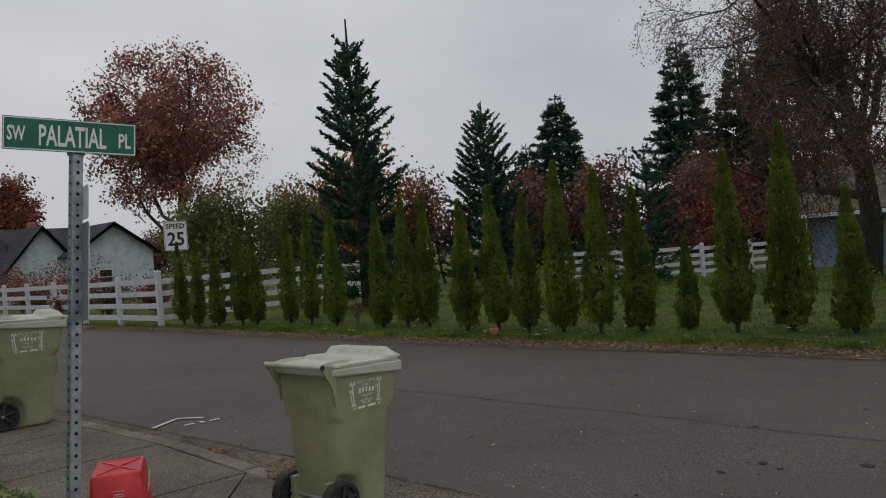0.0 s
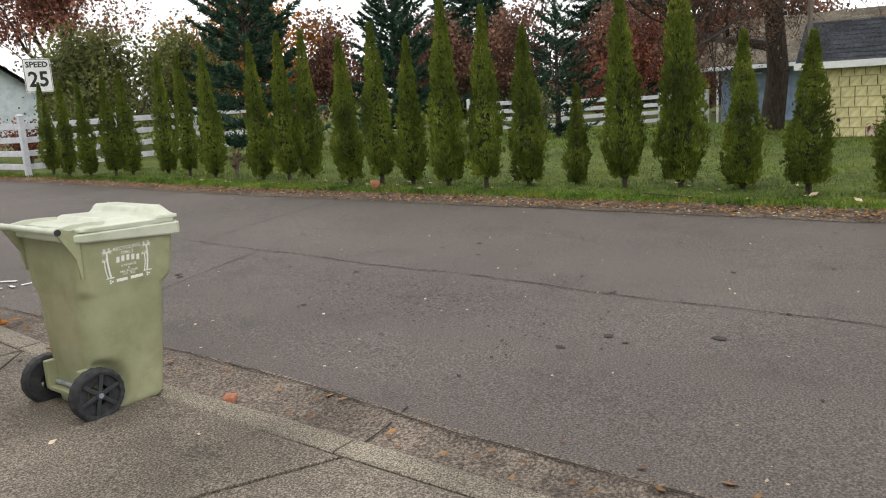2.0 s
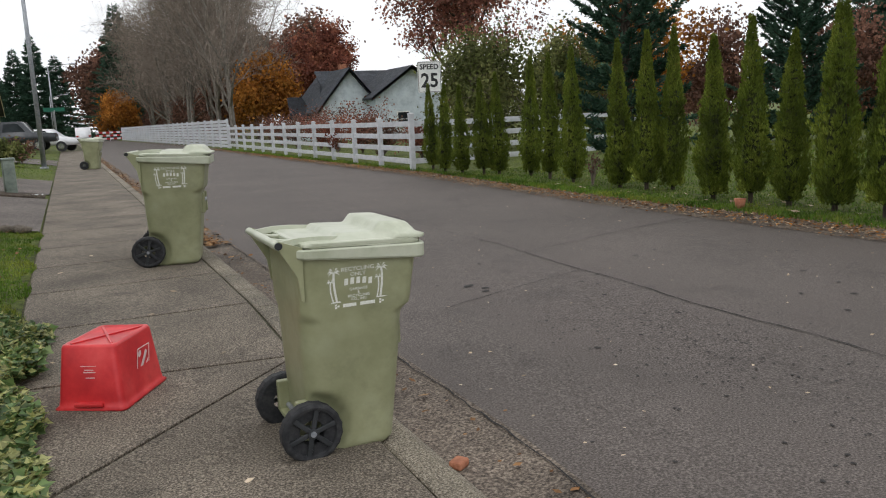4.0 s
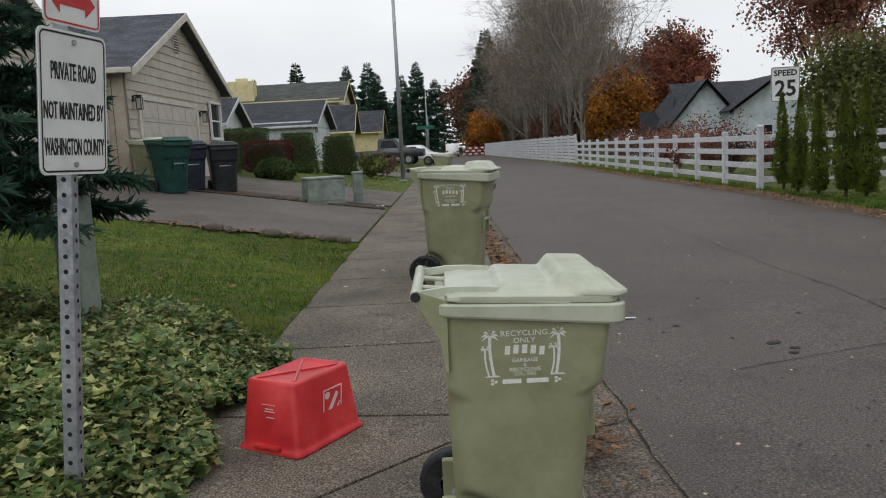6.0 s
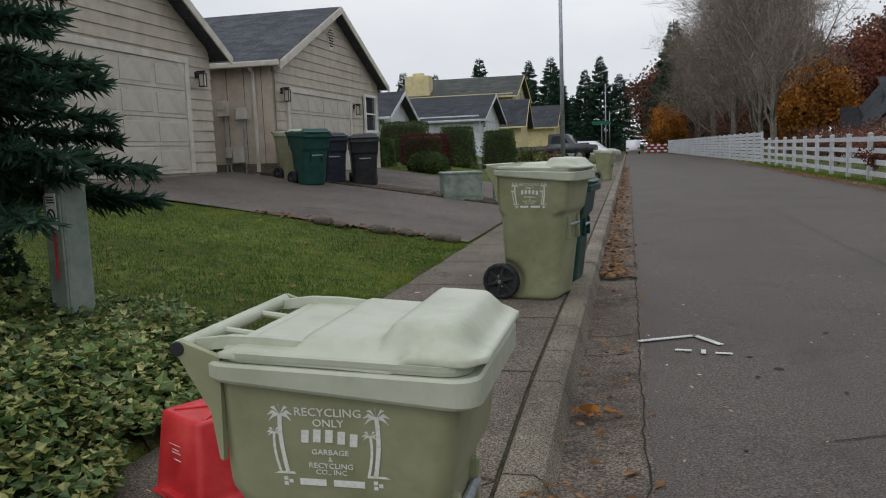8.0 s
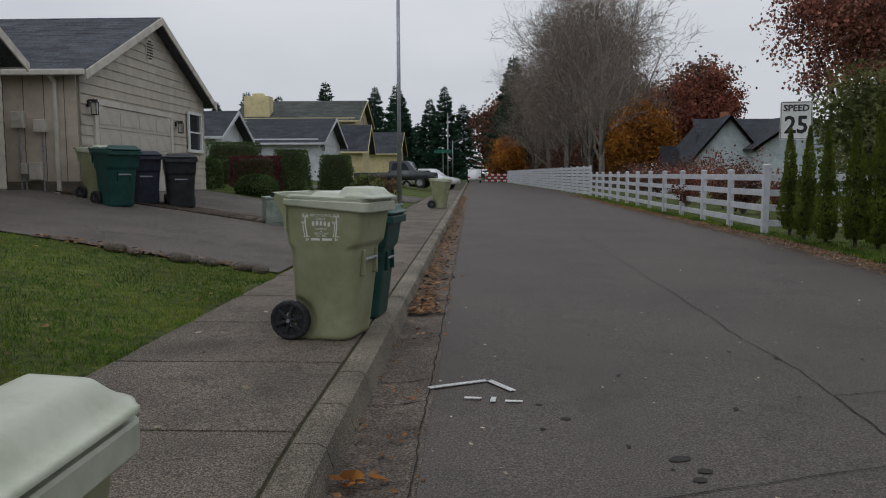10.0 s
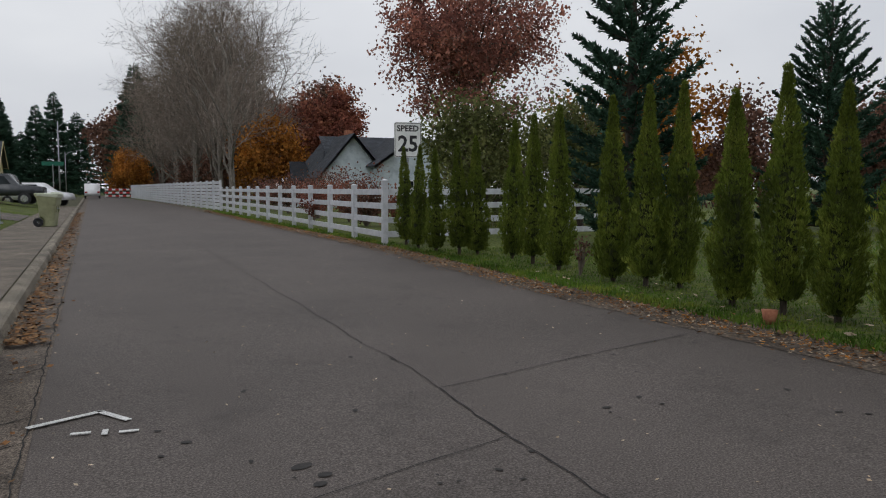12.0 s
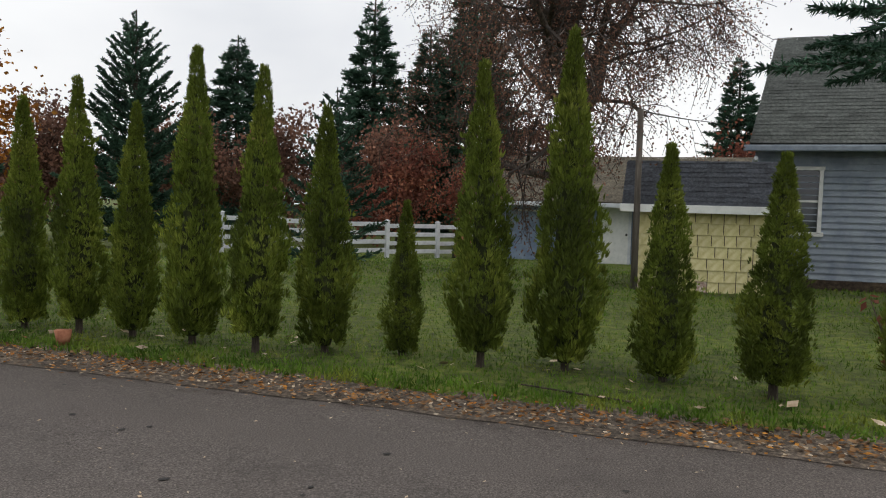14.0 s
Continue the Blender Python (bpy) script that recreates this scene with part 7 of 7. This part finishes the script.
def cabinet(name, x, y, rz_, s, label, mt=M_pedestal):
    e = empty(name, at(x, y, slope_left(x) - 0.01, rz_), label, "utility box")
    bm = bmesh.new()
    box(bm, (0, 0, s[2] / 2 - 0.02), (s[0], s[1], s[2]), 0.02)
    part("body", bm, mt, e)
    bm = bmesh.new()
    box(bm, (0, 0, s[2] - 0.02), (s[0] + 0.03, s[1] + 0.03, 0.05), 0.015)
    part("lid", bm, mt, e)
    bm = bmesh.new()
    box(bm, (0, -s[1] / 2 - 0.004, s[2] * 0.5), (s[0] * 0.9, 0.012, s[2] * 0.72), 0.004)
    part("door", bm, mt, e)
    return e


cabinet("utility_box", -3.4, 10.55, 20, (0.78, 0.7, 0.56), "grey-green steel utility box on the soil strip")
cabinet("utility_post", -2.72, 11.05, 10, (0.22, 0.18, 0.72), "slim grey-green cable pedestal")
bm = bmesh.new()
box(bm, (-2.4, 10.55, 0.19), (0.5, 0.35, 0.06), 0.01)
tagged(link_bm("cover_slab", bm, M_whitesiding), "pale concrete cover slab on the soil", "cover")
ped = cabinet("utility_pedestal", -2.97, -1.65, -20, (0.16, 0.15, 1.03), "tall grey-green cable pedestal standing in the ivy")
bm = bmesh.new()
box(bm, (0.01, -0.091, 0.80), (0.09, 0.004, 0.19))
wl_ = part("warning_label", bm, M_signwhite, ped, "white warning label with a black prohibition ring")
bm = bmesh.new()
for rr in range(16):
    a = 2 * math.pi * rr / 16
    box(bm, (0.01 + 0.03 * math.cos(a), -0.0945, 0.78 + 0.03 * math.sin(a)), (0.016, 0.003, 0.009), 0, Matrix.Rotation(-a + math.pi / 2, 4, "Y"))
box(bm, (0.01, -0.0945, 0.78), (0.06, 0.003, 0.009), 0, Matrix.Rotation(radians(45), 4, "Y"))
for i in range(3):
    box(bm, (0.01, -0.0945, 0.875 - 0.014 * i), (0.07, 0.003, 0.007))
part("label_print", bm, M_signblack, wl_)
bm = bmesh.new()
for i in range(5):
    box(bm, (0.015 + 0.004 * math.sin(i), -0.0905, 0.67 - 0.05 * i), (0.018, 0.004, 0.048))
part("paint_mark", bm, M_signred, ped, "orange-red spray mark")

# wooden pole and small things on the back lawn
bm = bmesh.new()
cyl(bm, (14.0, -3.45, -0.1), (14.0, -3.45, 3.05), 0.055, 0.05, 10)
tagged(link_bm("wooden_pole", bm, M_woodpole, smooth=True), "weathered wooden pole beside the shed", "pole")
mach = empty("garden_machine", at(25.8, 3.4, -0.38, 15), "small orange garden machine by the barn", "machine")
bm = bmesh.new()
box(bm, (0, 0, 0.5), (0.5, 0.6, 0.8), 0.08, None, (0.7, 0.8))
part("hood", bm, M_terracotta, mach)
for y in (-0.3, 0.3):
    bm = bmesh.new()
    cyl(bm, (0, y - 0.05, 0.2), (0, y + 0.05, 0.2), 0.2, seg=16)
    part("wheel", bm, M_rubber, mach)
bm = bmesh.new()
cyl(bm, (5.93, 0.55, 0.07), (5.93, 0.55, 0.20), 0.05, 0.075, 12)
pot = tagged(link_bm("flower_pot", bm, M_terracotta, smooth=True), "small terracotta pot at the foot of a cypress", "pot")
pot.rotation_euler = (0, 0, 0)
bm = bmesh.new()
box(bm, (-0.335, -4.11, 0.0), (0.075, 0.06, 0.035), 0.01, Matrix.Rotation(0.6, 4, "Z"))
tagged(link_bm("brick_fragment", bm, M_terracotta), "broken orange brick fragment in the gutter", "rubble")
bm = bmesh.new()
cyl(bm, (5.95, -4.3, 0.09), (6.1, -3.5, 0.10), 0.009, 0.006, 6)
tagged(link_bm("fallen_stick", bm, M_bark), "thin dead stick on the verge", "stick")
rngs = random.Random(8)
bm = bmesh.new()
for i in range(26):
    x = rngs.uniform(-4.2, -2.2)
    y = (4.5 if i % 2 else 10.35) + rngs.uniform(-0.12, 0.12)
    s = rngs.uniform(0.05, 0.13)
    bmesh.ops.create_icosphere(bm, subdivisions=1, radius=s, matrix=Matrix.Translation((x, y, slope_left(x) + 0.03)) @ Matrix.Diagonal((1.2, 0.9, 0.6, 1)))
tagged(link_bm("edging_stones", bm, M_concrete, smooth=True), "rounded grey stones along the driveway edges", "stones", kind="stuff")


# ---- vehicles far down the street ----
def car(m, label, paint, L=4.4, W=1.8, H=1.5, pickup=False):
    e = empty("pickup_truck" if pickup else "car", m, label, "vehicle", "parked vehicles")
    bm = bmesh.new()
    if pickup:
        pr = [(-L / 2, 0.5), (-L / 2, 1.0), (-0.3, 1.02), (-0.25, 1.75), (0.9, 1.75), (1.35, 1.1), (L / 2, 1.0), (L / 2, 0.5)]
    else:
        pr = [(-L / 2, 0.4), (-L / 2, 0.9), (-1.7, 1.4), (-1.2, H), (0.3, H), (1.1, 0.95), (L / 2 - 0.1, 0.8), (L / 2, 0.4)]
    a = [bm.verts.new((x, -W / 2, z)) for x, z in pr]
    b = [bm.verts.new((x, W / 2, z)) for x, z in pr]
    bm.faces.new(a)
    bm.faces.new(b[::-1])
    for i in range(len(pr)):
        j = (i + 1) % len(pr)
        bm.faces.new((a[i], b[i], b[j], a[j]))
    bmesh.ops.recalc_face_normals(bm, faces=bm.faces)
    bmesh.ops.bevel(bm, geom=bm.edges[:], offset=0.06, segments=2, affect="EDGES")
    part("body", bm, paint, e, smooth=True)
    for s in (-1, 1):
        bm = bmesh.new()
        x0, x1, z0, z1 = (-0.1, 1.0, 1.15, 1.62) if pickup else (-1.4, 0.7, 0.98, 1.38)
        v = [bm.verts.new(p) for p in ((x0, s * (W / 2 + 0.004), z0), (x1 + 0.1, s * (W / 2 + 0.004), z0), (x1 - 0.25, s * (W / 2 + 0.004), z1), (x0 + 0.1, s * (W / 2 + 0.004), z1))]
        bm.faces.new(v)
        part("side_window", bm, M_glass, e)
        for x in (-L / 2 + 0.85, L / 2 - 0.85):
            bm = bmesh.new()
            cyl(bm, (x, s * (W / 2 - 0.18), 0.34), (x, s * (W / 2 + 0.02), 0.34), 0.34, seg=20)
            w = part("wheel", bm, M_rubber, e)
            bm = bmesh.new()
            cyl(bm, (x, s * (W / 2 + 0.02), 0.34), (x, s * (W / 2 + 0.035), 0.34), 0.2, seg=16)
            part("rim", bm, M_chrome, w)
        bm = bmesh.new()
        box(bm, (-L / 2 - 0.01, s * (W / 2 - 0.2), 0.85), (0.05, 0.3, 0.2), 0.02)
        part("tail_light", bm, M_taillight, e)
    return e


car(at(-4.7, 47, 0.42, -8), "charcoal pickup truck parked on a driveway", M_cargrey, 5.2, 1.85, 1.75, True)
car(at(-2.9, 52.5, 0.2, -20), "white hatchback parked beyond the pickup", M_carwhite)
car(at(0.55, 112, 0, 90), "white van parked at the far end of the road", M_carwhite, 4.6, 1.9, 2.0)
bar = empty("road_barricade", at(3.9, 112, 0), "red and white striped road barricade", "barricade")
for r in range(3):
    for i in range(8):
        bm = bmesh.new()
        box(bm, (-1.6 + 0.45 * i, 0, 0.35 + 0.42 * r), (0.44, 0.05, 0.24), 0.0)
        part("stripe", bm, M_signred if (i + r) % 2 else M_signwhite, bar)
for x in (-1.7, 0, 1.7):
    bm = bmesh.new()
    box(bm, (x, 0.06, 0.7), (0.08, 0.06, 1.5))
    part("post", bm, M_whitepaint, bar)
